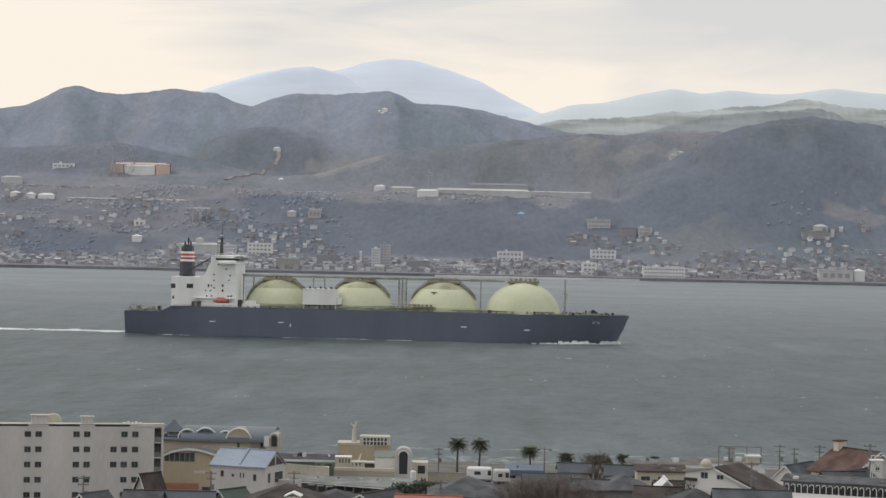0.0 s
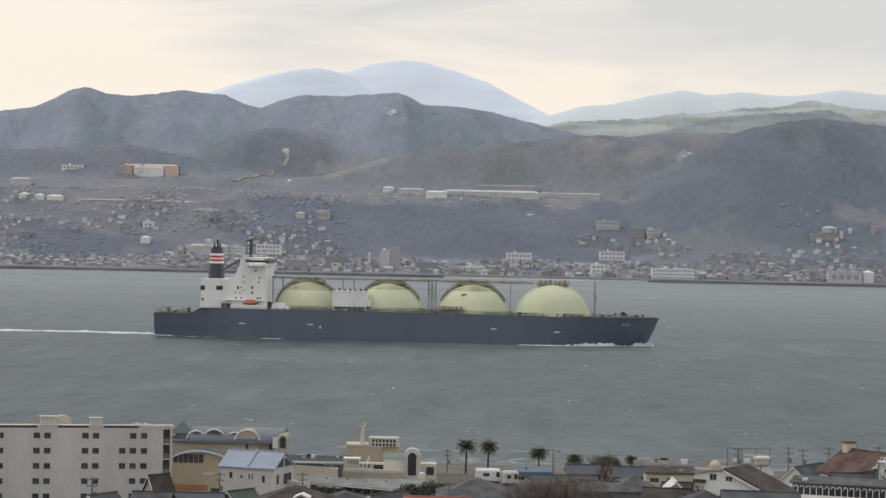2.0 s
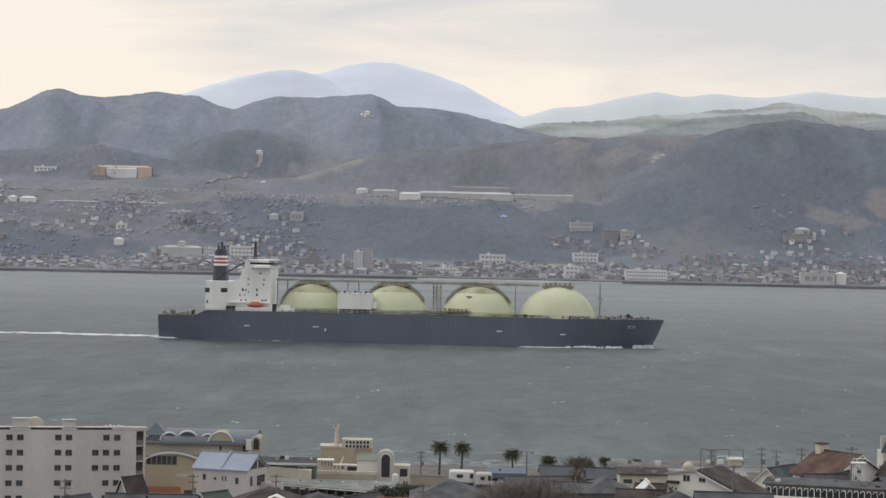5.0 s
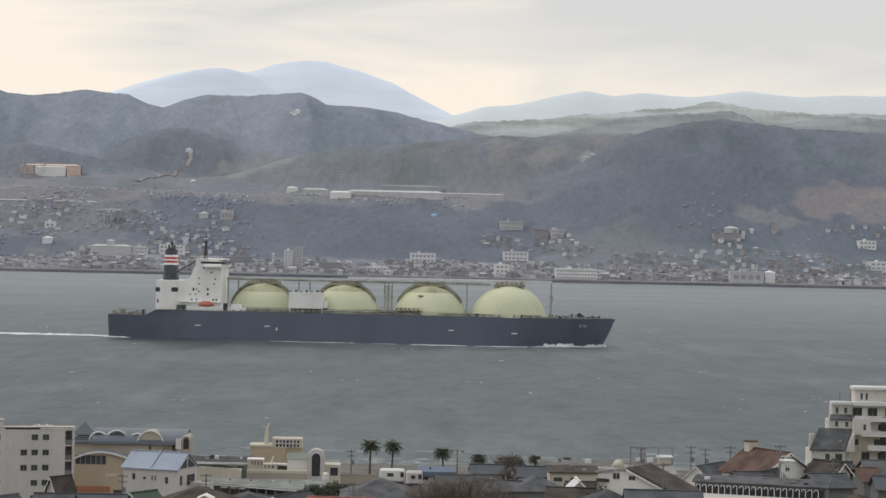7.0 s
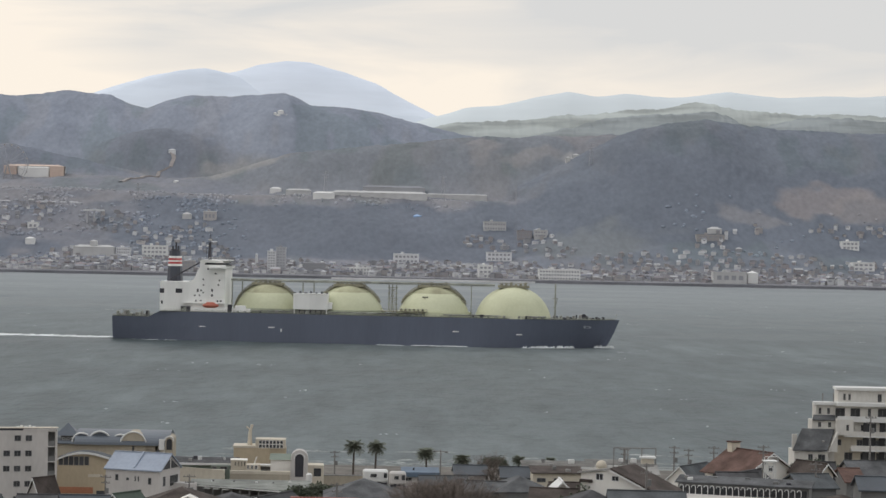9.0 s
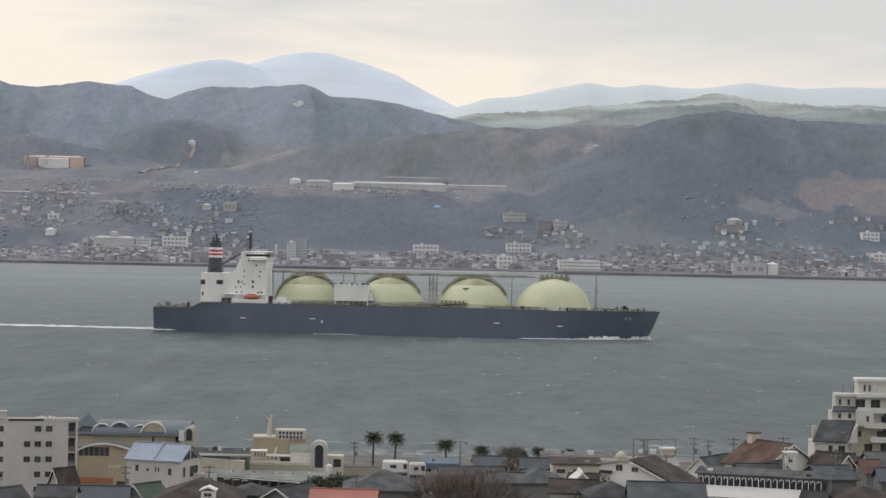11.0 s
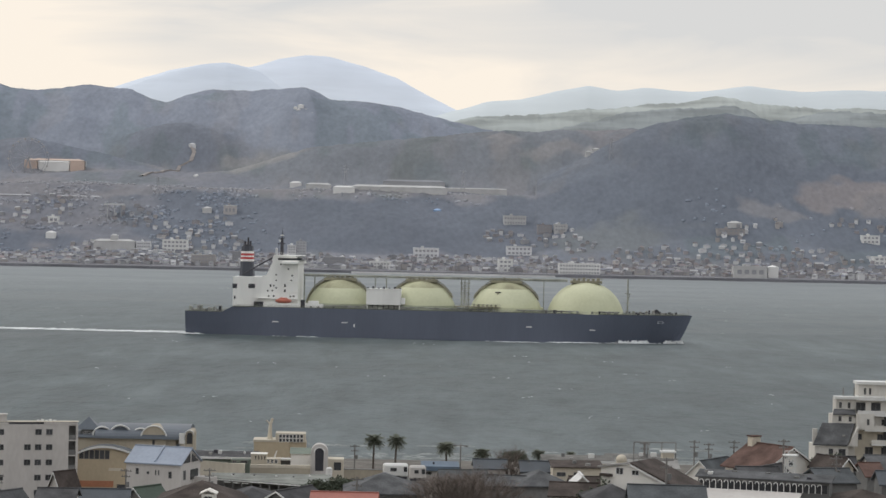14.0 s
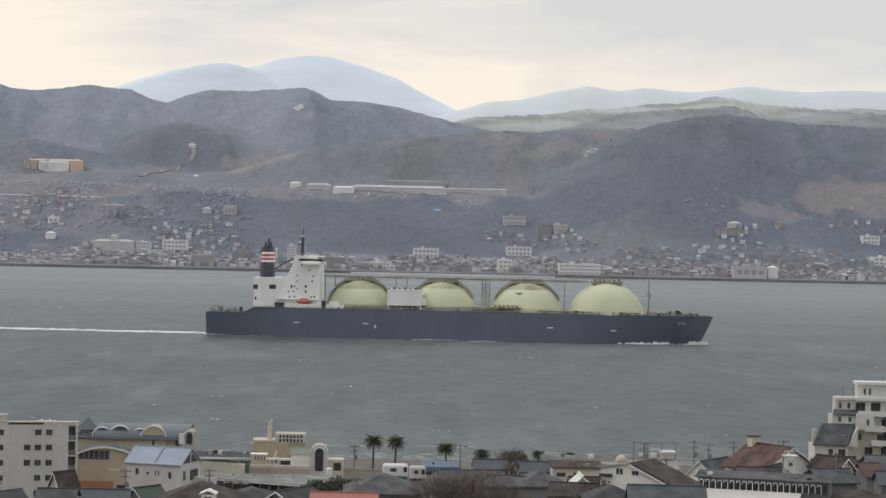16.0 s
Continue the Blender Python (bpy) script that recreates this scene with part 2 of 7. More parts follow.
def sea_mat():
    m = bpy.data.materials.new("choppy_sea")
    m.use_nodes = True
    n, l = m.node_tree.nodes, m.node_tree.links
    p = n["Principled BSDF"]
    tc = n.new("ShaderNodeTexCoord")
    heights = []
    for sx, sy, detail in ((0.11, 0.035, 5.0), (0.55, 0.16, 5.0)):
        mp = n.new("ShaderNodeMapping")
        mp.inputs["Scale"].default_value = (sx, sy, 1)
        mp.inputs["Rotation"].default_value = (0, 0, radians(12))
        l.new(tc.outputs["Object"], mp.inputs[0])
        t = n.new("ShaderNodeTexNoise")
        t.inputs["Scale"].default_value, t.inputs["Detail"].default_value = 1.0, detail
        l.new(mp.outputs[0], t.inputs["Vector"])
        heights.append(t.outputs["Fac"])
    b1 = n.new("ShaderNodeBump")
    b1.inputs["Strength"].default_value, b1.inputs["Distance"].default_value = 1.0, 2.2
    l.new(heights[0], b1.inputs["Height"])
    b2 = n.new("ShaderNodeBump")
    b2.inputs["Strength"].default_value, b2.inputs["Distance"].default_value = 1.0, 0.4
    l.new(heights[1], b2.inputs["Height"])
    l.new(b1.outputs[0], b2.inputs["Normal"])
    l.new(b2.outputs[0], p.inputs["Normal"])
    # wind lanes: long bands of smoother and rougher water
    mp = n.new("ShaderNodeMapping")
    mp.inputs["Scale"].default_value = (0.0032, 0.0046, 1)
    mp.inputs["Rotation"].default_value = (0, 0, radians(-4))
    l.new(tc.outputs["Object"], mp.inputs[0])
    lane = n.new("ShaderNodeTexNoise")
    lane.inputs["Scale"].default_value, lane.inputs["Detail"].default_value = 1.0, 5.0
    l.new(mp.outputs[0], lane.inputs["Vector"])
    ramp = n.new("ShaderNodeValToRGB")
    ramp.color_ramp.elements[0].position, ramp.color_ramp.elements[1].position = 0.38, 0.62
    ramp.color_ramp.elements[0].color = (0.055, 0.074, 0.0765, 1)
    ramp.color_ramp.elements[1].color = (0.133, 0.155, 0.158, 1)
    l.new(lane.outputs["Fac"], ramp.inputs[0])
    mp = n.new("ShaderNodeMapping")
    mp.inputs["Scale"].default_value = (0.06, 0.011, 1)
    l.new(tc.outputs["Object"], mp.inputs[0])
    chop = n.new("ShaderNodeTexNoise")
    chop.inputs["Scale"].default_value, chop.inputs["Detail"].default_value, chop.inputs["Roughness"].default_value = 1.0, 7.0, 0.7
    l.new(mp.outputs[0], chop.inputs["Vector"])
    spread = n.new("ShaderNodeMapRange")
    for key, value in (("From Min", 0.3), ("From Max", 0.7), ("To Min", 0.7), ("To Max", 1.3)):
        spread.inputs[key].default_value = value
    l.new(chop.outputs["Fac"], spread.inputs[0])
    mottled = n.new("ShaderNodeVectorMath")
    mottled.operation = "SCALE"
    l.new(ramp.outputs[0], mottled.inputs[0])
    l.new(spread.outputs[0], mottled.inputs["Scale"])
    # paler, foam-flecked water towards the far shore; grazing sky reflection is painted in too
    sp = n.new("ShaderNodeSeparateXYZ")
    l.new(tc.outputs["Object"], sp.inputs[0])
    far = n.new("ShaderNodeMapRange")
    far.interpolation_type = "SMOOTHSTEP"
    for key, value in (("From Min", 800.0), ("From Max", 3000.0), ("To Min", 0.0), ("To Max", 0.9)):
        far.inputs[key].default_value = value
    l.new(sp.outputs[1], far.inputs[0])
    far_sheen = n.new("ShaderNodeMix")
    far_sheen.data_type = "RGBA"
    far_sheen.inputs[7].default_value = (0.247, 0.27, 0.278, 1)
    l.new(far.outputs[0], far_sheen.inputs[0])
    l.new(mottled.outputs[0], far_sheen.inputs[6])
    l.new(far_sheen.outputs[2], p.inputs["Base Color"])
    rough = n.new("ShaderNodeMapRange")
    for key, value in (("From Min", 0.35), ("From Max", 0.65), ("To Min", 0.38), ("To Max", 0.58)):
        rough.inputs[key].default_value = value
    l.new(lane.outputs["Fac"], rough.inputs[0])
    l.new(rough.outputs[0], p.inputs["Roughness"])
    p.inputs["IOR"].default_value = 1.33
    p.inputs["Specular IOR Level"].default_value = 0.2
    return m


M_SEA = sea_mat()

# ---- building helpers ----


def part(name, bm, material, parent=None, label="", smooth=False):
    """Link a bmesh as one mesh object under a thing or a part."""
    me = bpy.data.meshes.new(name)
    bmesh.ops.recalc_face_normals(bm, faces=bm.faces)
    bm.to_mesh(me)
    bm.free()
    if smooth:
        me.polygons.foreach_set("use_smooth", [True] * len(me.polygons))
    me.materials.append(material)
    ob = new(name, me)
    ob.parent = parent
    if label:
        tagged(ob, label)
    return ob


def piece(name, mesh, parent, x, y, z, rz=0.0):
    """One more object on a mesh that alike pieces share."""
    ob = new(name, mesh)
    ob.parent = parent
    ob.matrix_basis = pose(x, y, z, 0, 0, rz)
    return ob


def thing(name, label, category, x, y, z, rz=0.0, group="", kind=""):
    ob = new(name)
    ob.empty_display_size = 0.5
    ob.matrix_basis = pose(x, y, z, 0, 0, rz)
    return tagged(ob, label, category, group, kind)


def box(bm, x0, x1, y0, y1, z0, z1, bevel=0.0):
    m = Matrix.Translation(((x0 + x1) / 2, (y0 + y1) / 2, (z0 + z1) / 2)) @ Matrix.Diagonal((x1 - x0, y1 - y0, z1 - z0, 1))
    vs = bmesh.ops.create_cube(bm, size=1.0, matrix=m)["verts"]
    if bevel:
        es = list({e for v in vs for e in v.link_edges})
        bmesh.ops.bevel(bm, geom=es, offset=bevel, segments=1, affect="EDGES")


def boxed(*args, **more):
    bm = bmesh.new()
    box(bm, *args, **more)
    return bm


def rod(bm, a, b, r0, r1=None, n=8):
    a, b = Vector(a), Vector(b)
    q = (b - a).to_track_quat("Z", "Y").to_matrix().to_4x4()
    bmesh.ops.create_cone(bm, cap_ends=True, segments=n, radius1=r0, radius2=r0 if r1 is None else r1, depth=(b - a).length,
                          matrix=Matrix.Translation((a + b) / 2) @ q)


def rods(*lines, r=0.1, n=6):
    bm = bmesh.new()
    for a, b in lines:
        rod(bm, a, b, r, n=n)
    return bm


def prism(bm, outline, along):
    """A closed outline of points, pushed along a vector."""
    a = [bm.verts.new(p) for p in outline]
    b = [bm.verts.new(Vector(p) + Vector(along)) for p in outline]
    bm.faces.new(a)
    bm.faces.new(b[::-1])
    for i in range(len(a)):
        j = (i + 1) % len(a)
        bm.faces.new((a[i], b[i], b[j], a[j]))


def prismed(outline, along):
    bm = bmesh.new()
    prism(bm, outline, along)
    return bm


WINDOWS = {}


def window(parent, x, y, z, w, h, rz=0.0, frame_material=None, glass=None, bars=1):
    """A window in a wall that faces local -y: frame, and a pane set back in it. x, z: its centre."""
    fm, gm = frame_material or M_FRAME, glass or M_GLASS
    key = (round(w, 2), round(h, 2), fm.name, gm.name, bars)
    if key not in WINDOWS:
        f, t = bmesh.new(), 0.07
        for x0, x1, z0, z1 in ((-w / 2, w / 2, -h / 2, -h / 2 + t), (-w / 2, w / 2, h / 2 - t, h / 2), (-w / 2, -w / 2 + t, -h / 2 + t, h / 2 - t), (w / 2 - t, w / 2, -h / 2 + t, h / 2 - t)):
            box(f, x0, x1, -0.07, 0.05, z0, z1)
        for i in range(bars):
            c = -w / 2 + w * (i + 1) / (bars + 1)
            box(f, c - 0.025, c + 0.025, -0.05, 0.05, -h / 2 + t, h / 2 - t)
        me = bpy.data.meshes.new("window")
        f.to_mesh(me)
        f.free()
        me.materials.append(fm)
        g = boxed(-w / 2 + t, w / 2 - t, -0.02, 0.05, -h / 2 + t, h / 2 - t)
        pe = bpy.data.meshes.new("pane")
        g.to_mesh(pe)
        g.free()
        pe.materials.append(gm)
        WINDOWS[key] = me, pe
    me, pe = WINDOWS[key]
    ob = piece("window", me, parent, x, y, z, rz)
    piece("pane", pe, ob, 0, 0, 0)
    return ob


# ---- the setting: near land, sea, far shore, mountains ----


def sheet(name, xs, ys, height, material, label, category):
    """A ground sheet over a grid; height takes arrays of x and y."""
    nx, ny = len(xs[0]) if np.ndim(xs) == 2 else len(xs), len(ys)
    gx = xs if np.ndim(xs) == 2 else np.tile(xs, (ny, 1))
    gy = np.tile(np.asarray(ys)[:, None], (1, nx))
    gz = height(gx, gy)
    verts = np.stack([gx, gy, gz], -1).reshape(-1, 3)
    i = np.arange(nx * ny).reshape(ny, nx)
    faces = np.stack([i[:-1, :-1], i[:-1, 1:], i[1:, 1:], i[1:, :-1]], -1).reshape(-1, 4)
    me = bpy.data.meshes.new(name)
    me.from_pydata(verts.tolist(), [], faces.tolist())
    me.polygons.foreach_set("use_smooth", [True] * len(me.polygons))
    me.materials.append(material)
    return tagged(new(name, me), label, category, kind="structure")


NOISE_TABLES = {}


def value_noise(x, y, size, seed):
    """Smooth noise between -1 and 1 on arrays."""
    if seed not in NOISE_TABLES:
        NOISE_TABLES[seed] = np.random.RandomState(seed).rand(256, 256) * 2 - 1
    table = NOISE_TABLES[seed]
    u, v = x / size + 500.0, y / size + 500.0
    i, j = np.floor(u).astype(int), np.floor(v).astype(int)
    fu, fv = u - i, v - j
    fu, fv = fu * fu * (3 - 2 * fu), fv * fv * (3 - 2 * fv)
    a, b = table[i % 256, j % 256], table[(i + 1) % 256, j % 256]
    c, d = table[i % 256, (j + 1) % 256], table[(i + 1) % 256, (j + 1) % 256]
    return (a * (1 - fu) + b * fu) * (1 - fv) + (c * (1 - fu) + d * fu) * fv


def near_height(x, y):
    z = np.interp(y, [-500, -30, 0, 100, 250, 300, 430, 500, 535, 556, 580, 640], [60, 52, 50.5, 36, 11, 8, 2.8, 2.4, 1.5, 0.2, -1.5, -4])
    return z + 0.25 * value_noise(x, y, 14, 3) * (y < 540)


sheet("ground", np.linspace(-900, 900, 120), np.concatenate([np.linspace(-500, 200, 30), np.linspace(210, 640, 90)]), near_height, M_GROUND,
      "dry winter ground of a seaside town", "ground")

# sea: fine in the strait that is looked over, coarse beyond
inner = np.linspace(-0.26, 0.3, 300)
tangents = np.concatenate([[-6, -4, -2.5, -1.5, -1, -0.6, -0.4, -0.32], inner, [0.36, 0.45, 0.7, 1.1, 1.6, 2.6, 4, 6]])
sea_y = np.geomspace(545, 3340, 330)


def sea_height(x, y):
    s = np.clip((y - 540) / 60, 0, 1)
    return s * (0.2 * value_noise(x, y * 0.55, 24, 5) + 0.14 * value_noise(x, y * 0.5, 10, 6))


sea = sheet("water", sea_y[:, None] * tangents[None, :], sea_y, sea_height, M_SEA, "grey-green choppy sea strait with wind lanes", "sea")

# far shore: coastal flat, terrace, wooded hills, one sheet
BACK_RIDGE = [(-1229, 279), (-1060, 299), (-913, 293), (-845, 301), (-801, 320), (-767, 337), (-734, 342), (-699, 330), (-643, 328), (-587, 335), (-547, 343), (-508, 336), (-463, 335), (-428, 319), (-389, 308), (-349, 325), (-305, 336), (-214, 337), (-147, 340), (-101, 335), (-67, 320), (12, 319), (68, 312), (125, 299), (182, 285), (239, 272), (352, 257), (578, 217)]
LUMP_RIDGE = [(-523, 185), (-460, 225), (-417, 244), (-374, 256), (-331, 260), (-288, 252), (-245, 237), (-180, 214), (-93, 184)]
MID_RIDGE = [(-290, 142), (-169, 183), (-89, 209), (12, 221), (113, 232), (214, 244), (254, 248), (315, 245), (366, 250), (426, 250), (487, 256), (548, 245), (640, 223), (721, 194)]
EAST_RIDGE = [(303, 151), (380, 191), (428, 219), (475, 241), (523, 254), (581, 267), (629, 273), (688, 270), (754, 263), (843, 261), (932, 258), (1027, 249), (1172, 218)]
GREEN_RIDGE = [(-32, 200), (74, 261), (192, 297), (251, 310), (323, 311), (394, 316), (465, 329), (536, 333), (608, 341), (679, 348), (738, 363), (786, 357), (846, 350), (917, 345), (1036, 343), (1146, 343), (1322, 324)]
WEST_SPUR = [(-1119, 187), (-914, 200), (-790, 203), (-687, 209), (-605, 219), (-543, 208), (-471, 193), (-378, 172), (-315, 153)]


def crest(points, at, x, y):
    """A ridge along the strait, shaped to fit the camera's view: its height at each bearing from the camera."""
    px, pz = np.array(points, float).T
    fine = np.linspace(px[0], px[-1], 400)
    z = np.interp(fine, px, pz)
    k = np.exp(-np.linspace(-2, 2, 9) ** 2)
    z = np.convolve(np.pad(z, 4, mode="edge"), k / k.sum(), "valid")
    return np.interp(x / y * at, fine, z, left=0, right=0)


# each ridge: crest line, distance, fall to the front and back, and its woods' colour with haze painted in, at the crest
# and on the lower slope
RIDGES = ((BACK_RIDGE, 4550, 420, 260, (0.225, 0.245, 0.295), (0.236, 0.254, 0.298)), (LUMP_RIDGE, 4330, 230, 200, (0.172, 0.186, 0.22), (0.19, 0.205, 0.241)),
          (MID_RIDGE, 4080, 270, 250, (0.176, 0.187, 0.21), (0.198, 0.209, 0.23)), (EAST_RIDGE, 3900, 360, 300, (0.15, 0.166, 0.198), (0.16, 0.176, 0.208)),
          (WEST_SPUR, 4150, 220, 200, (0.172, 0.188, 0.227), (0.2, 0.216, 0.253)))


def far_lay(x, y):
    """Heights of the far shore, and how far each ridge stands out of the lower ground."""
    base = np.interp(y, [3225, 3255, 3262, 3272, 3330, 3480, 3660, 3745, 3850, 4000, 4300, 4820], [-6, -2, 2.5, 5, 9, 24, 92, 127, 130, 146, 168, 185])
    slope = np.clip((y - 3330) / 400, 0, 1) * (1 - 0.8 * np.exp(-((y - 3770) / 90) ** 2))
    base = base + slope * (14 * value_noise(x, y, 210, 11) + 6 * value_noise(x, y, 80, 12))
    z, tops = base, []
    for points, at, front, back, _, _ in RIDGES:
        d = y - at
        fall = np.exp(-np.where(d < 0, d / front, d / back) ** 2 * 1.2)
        spur = 0.10 * value_noise(x, y * 0.25, 120, 20) + 0.06 * (0.5 - np.abs(value_noise(x + y * 0.3, y * 0.35, 62, 23)))
        gully = 1 + spur * np.clip(np.abs(d) / 120, 0, 1)
        r = crest(points, at, x, y) * fall * gully * np.clip((y - 3262) / 170, 0, 1)
        tops.append((r, fall))
        z = np.maximum(z, r) + 4 * np.exp(-np.abs(z - r) / 10) * np.clip((r - 40) / 30, 0, 1)
    return z, base, tops


def far_height(x, y):
    crowns = 1.3 * value_noise(x, y, 13, 31) + 0.9 * value_noise(x, y, 6, 32)
    return far_lay(x, y)[0] + crowns * np.clip((y - 3480) / 120, 0, 1)


far_tangents = np.concatenate([np.linspace(-0.6, -0.23, 30), np.linspace(-0.228, 0.268, 760), np.linspace(0.272, 0.62, 30)])
far_y = np.concatenate([np.linspace(3225, 3300, 12), np.linspace(3310, 4670, 300)])
far_x = far_y[:, None] * far_tangents[None, :]
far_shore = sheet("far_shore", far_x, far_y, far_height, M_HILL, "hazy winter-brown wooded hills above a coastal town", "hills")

CLEARINGS = (
    # x, y, half width, half depth, ground colour: meadows, fields and bare slopes between the woods
    (-180, 4060, 66, 62, (0.272, 0.264, 0.262)), (-215, 4230, 60, 30, (0.25, 0.246, 0.25)), (-150, 4190, 48, 70, (0.236, 0.236, 0.244)), (-345, 4150, 62, 45, (0.232, 0.226, 0.236)),
    (250, 4015, 40, 30, (0.24, 0.23, 0.236)), (318, 3965, 52, 24, (0.236, 0.229, 0.236)), (395, 3955, 26, 22, (0.34, 0.33, 0.325)),
    (775, 3640, 72, 40, (0.24, 0.217, 0.22)), (845, 3615, 50, 34, (0.232, 0.216, 0.22)), (640, 3570, 45, 26, (0.222, 0.218, 0.232)),
    (425, 4040, 60, 40, (0.212, 0.203, 0.214)), (455, 3950, 60, 60, (0.2, 0.196, 0.213)), (400, 3520, 110, 55, (0.178, 0.19, 0.2)),
    (-520, 3722, 260, 22, (0.222, 0.215, 0.228)), (-330, 3790, 120, 50, (0.21, 0.204, 0.218)), (-560, 3800, 220, 50, (0.21, 0.205, 0.22)),
    (-170, 3770, 130, 34, (0.23, 0.222, 0.234)), (90, 3770, 160, 30, (0.226, 0.222, 0.234)), (-520, 4010, 90, 45, (0.222, 0.218, 0.234)))


def hazed_vegetation(x, y):
    """Colour of what grows at a place on the far shore, with distance haze painted in."""
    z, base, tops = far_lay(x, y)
    wx = x + 42 * value_noise(x, y, 55, 61) + 16 * value_noise(x, y, 20, 62)
    wy = y + 30 * value_noise(x, y, 60, 63) + 10 * value_noise(x, y, 18, 64)
    mix = (0.5 + 0.5 * value_noise(x, y, 110, 65) + 0.35 * value_noise(x, y, 40, 66))[..., None]
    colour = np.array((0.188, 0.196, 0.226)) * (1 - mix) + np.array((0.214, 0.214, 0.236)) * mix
    # ridges that stand out of the lower ground have woods in colours that carry painted haze
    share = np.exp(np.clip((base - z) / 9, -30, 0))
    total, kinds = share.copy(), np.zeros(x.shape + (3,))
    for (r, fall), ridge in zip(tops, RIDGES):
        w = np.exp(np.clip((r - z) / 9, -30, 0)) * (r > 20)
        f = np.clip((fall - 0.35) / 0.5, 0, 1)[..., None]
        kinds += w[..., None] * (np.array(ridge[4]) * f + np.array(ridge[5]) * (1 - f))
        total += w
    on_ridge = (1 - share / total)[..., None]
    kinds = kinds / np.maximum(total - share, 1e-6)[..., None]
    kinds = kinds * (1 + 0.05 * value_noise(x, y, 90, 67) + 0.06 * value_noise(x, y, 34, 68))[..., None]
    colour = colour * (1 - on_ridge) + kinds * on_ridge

    def step(v, lo, hi):
        u = np.clip((v - lo) / (hi - lo), 0, 1)
        return u * u * (3 - 2 * u)

    # stands of evergreens and of russet oak among the bare woods
    green = (step(value_noise(x, y * 0.4, 58, 71) + 0.6 * value_noise(x, y * 0.4, 22, 72), 0.1, 0.5) * 0.45)[..., None]
    colour = colour * (1 - green) + colour * np.array((0.74, 0.83, 0.77)) * green
    oak = (step(value_noise(x, y * 0.4, 66, 73) + 0.6 * value_noise(x, y * 0.4, 25, 74), 0.3, 0.7) * 0.6)[..., None]
    colour = colour * (1 - oak) + colour * np.array((1.07, 1.02, 0.97)) * oak
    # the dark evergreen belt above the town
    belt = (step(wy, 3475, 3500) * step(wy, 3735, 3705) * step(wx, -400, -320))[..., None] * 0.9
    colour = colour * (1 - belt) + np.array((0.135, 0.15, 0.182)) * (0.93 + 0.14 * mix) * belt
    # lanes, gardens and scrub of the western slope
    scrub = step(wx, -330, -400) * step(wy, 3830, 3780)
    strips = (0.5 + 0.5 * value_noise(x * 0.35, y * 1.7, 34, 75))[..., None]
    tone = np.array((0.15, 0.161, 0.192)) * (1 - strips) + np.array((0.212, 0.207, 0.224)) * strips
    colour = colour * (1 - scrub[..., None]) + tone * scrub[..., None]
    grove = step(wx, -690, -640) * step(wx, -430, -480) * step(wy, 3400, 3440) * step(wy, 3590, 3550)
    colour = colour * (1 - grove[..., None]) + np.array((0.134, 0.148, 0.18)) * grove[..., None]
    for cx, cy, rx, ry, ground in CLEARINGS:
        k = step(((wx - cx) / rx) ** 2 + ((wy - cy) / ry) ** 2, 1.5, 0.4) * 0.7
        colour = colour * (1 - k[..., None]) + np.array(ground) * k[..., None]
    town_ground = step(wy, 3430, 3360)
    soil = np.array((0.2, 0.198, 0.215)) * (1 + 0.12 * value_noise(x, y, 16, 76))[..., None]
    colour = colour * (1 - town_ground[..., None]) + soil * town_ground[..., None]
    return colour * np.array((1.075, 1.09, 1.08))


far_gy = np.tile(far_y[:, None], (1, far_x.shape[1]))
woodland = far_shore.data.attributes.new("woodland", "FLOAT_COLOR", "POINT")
woodland.data.foreach_set("color", np.concatenate([hazed_vegetation(far_x, far_gy), np.ones(far_x.shape + (1,))], -1).ravel())


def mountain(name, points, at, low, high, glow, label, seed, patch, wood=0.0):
    m = haze_mat(name + "_painted_haze", low, high, 150, max(p[1] for p in points), glow, patch)
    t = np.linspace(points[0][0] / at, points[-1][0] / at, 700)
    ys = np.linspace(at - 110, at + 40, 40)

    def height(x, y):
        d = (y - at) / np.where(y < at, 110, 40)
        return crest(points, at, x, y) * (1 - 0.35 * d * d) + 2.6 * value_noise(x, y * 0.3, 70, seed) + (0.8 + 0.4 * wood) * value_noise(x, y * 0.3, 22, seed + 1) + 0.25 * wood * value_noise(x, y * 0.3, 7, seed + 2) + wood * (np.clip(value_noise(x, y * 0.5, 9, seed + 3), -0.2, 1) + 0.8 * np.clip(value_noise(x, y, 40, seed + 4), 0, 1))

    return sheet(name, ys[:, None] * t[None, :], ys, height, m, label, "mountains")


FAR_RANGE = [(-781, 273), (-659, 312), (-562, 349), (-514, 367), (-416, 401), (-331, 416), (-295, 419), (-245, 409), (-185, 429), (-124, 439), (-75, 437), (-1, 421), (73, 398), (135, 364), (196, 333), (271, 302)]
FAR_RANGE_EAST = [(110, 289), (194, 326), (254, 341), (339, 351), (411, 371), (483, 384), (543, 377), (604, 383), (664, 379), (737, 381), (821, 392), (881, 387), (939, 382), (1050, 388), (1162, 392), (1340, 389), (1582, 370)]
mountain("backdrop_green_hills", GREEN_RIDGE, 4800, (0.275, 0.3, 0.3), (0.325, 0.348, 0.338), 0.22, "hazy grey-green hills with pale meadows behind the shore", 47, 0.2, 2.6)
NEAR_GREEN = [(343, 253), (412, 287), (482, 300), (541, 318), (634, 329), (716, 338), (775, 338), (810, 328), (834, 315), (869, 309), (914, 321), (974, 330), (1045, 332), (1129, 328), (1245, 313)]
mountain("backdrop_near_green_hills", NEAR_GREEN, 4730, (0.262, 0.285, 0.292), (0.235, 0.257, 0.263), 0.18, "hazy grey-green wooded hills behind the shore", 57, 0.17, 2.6)
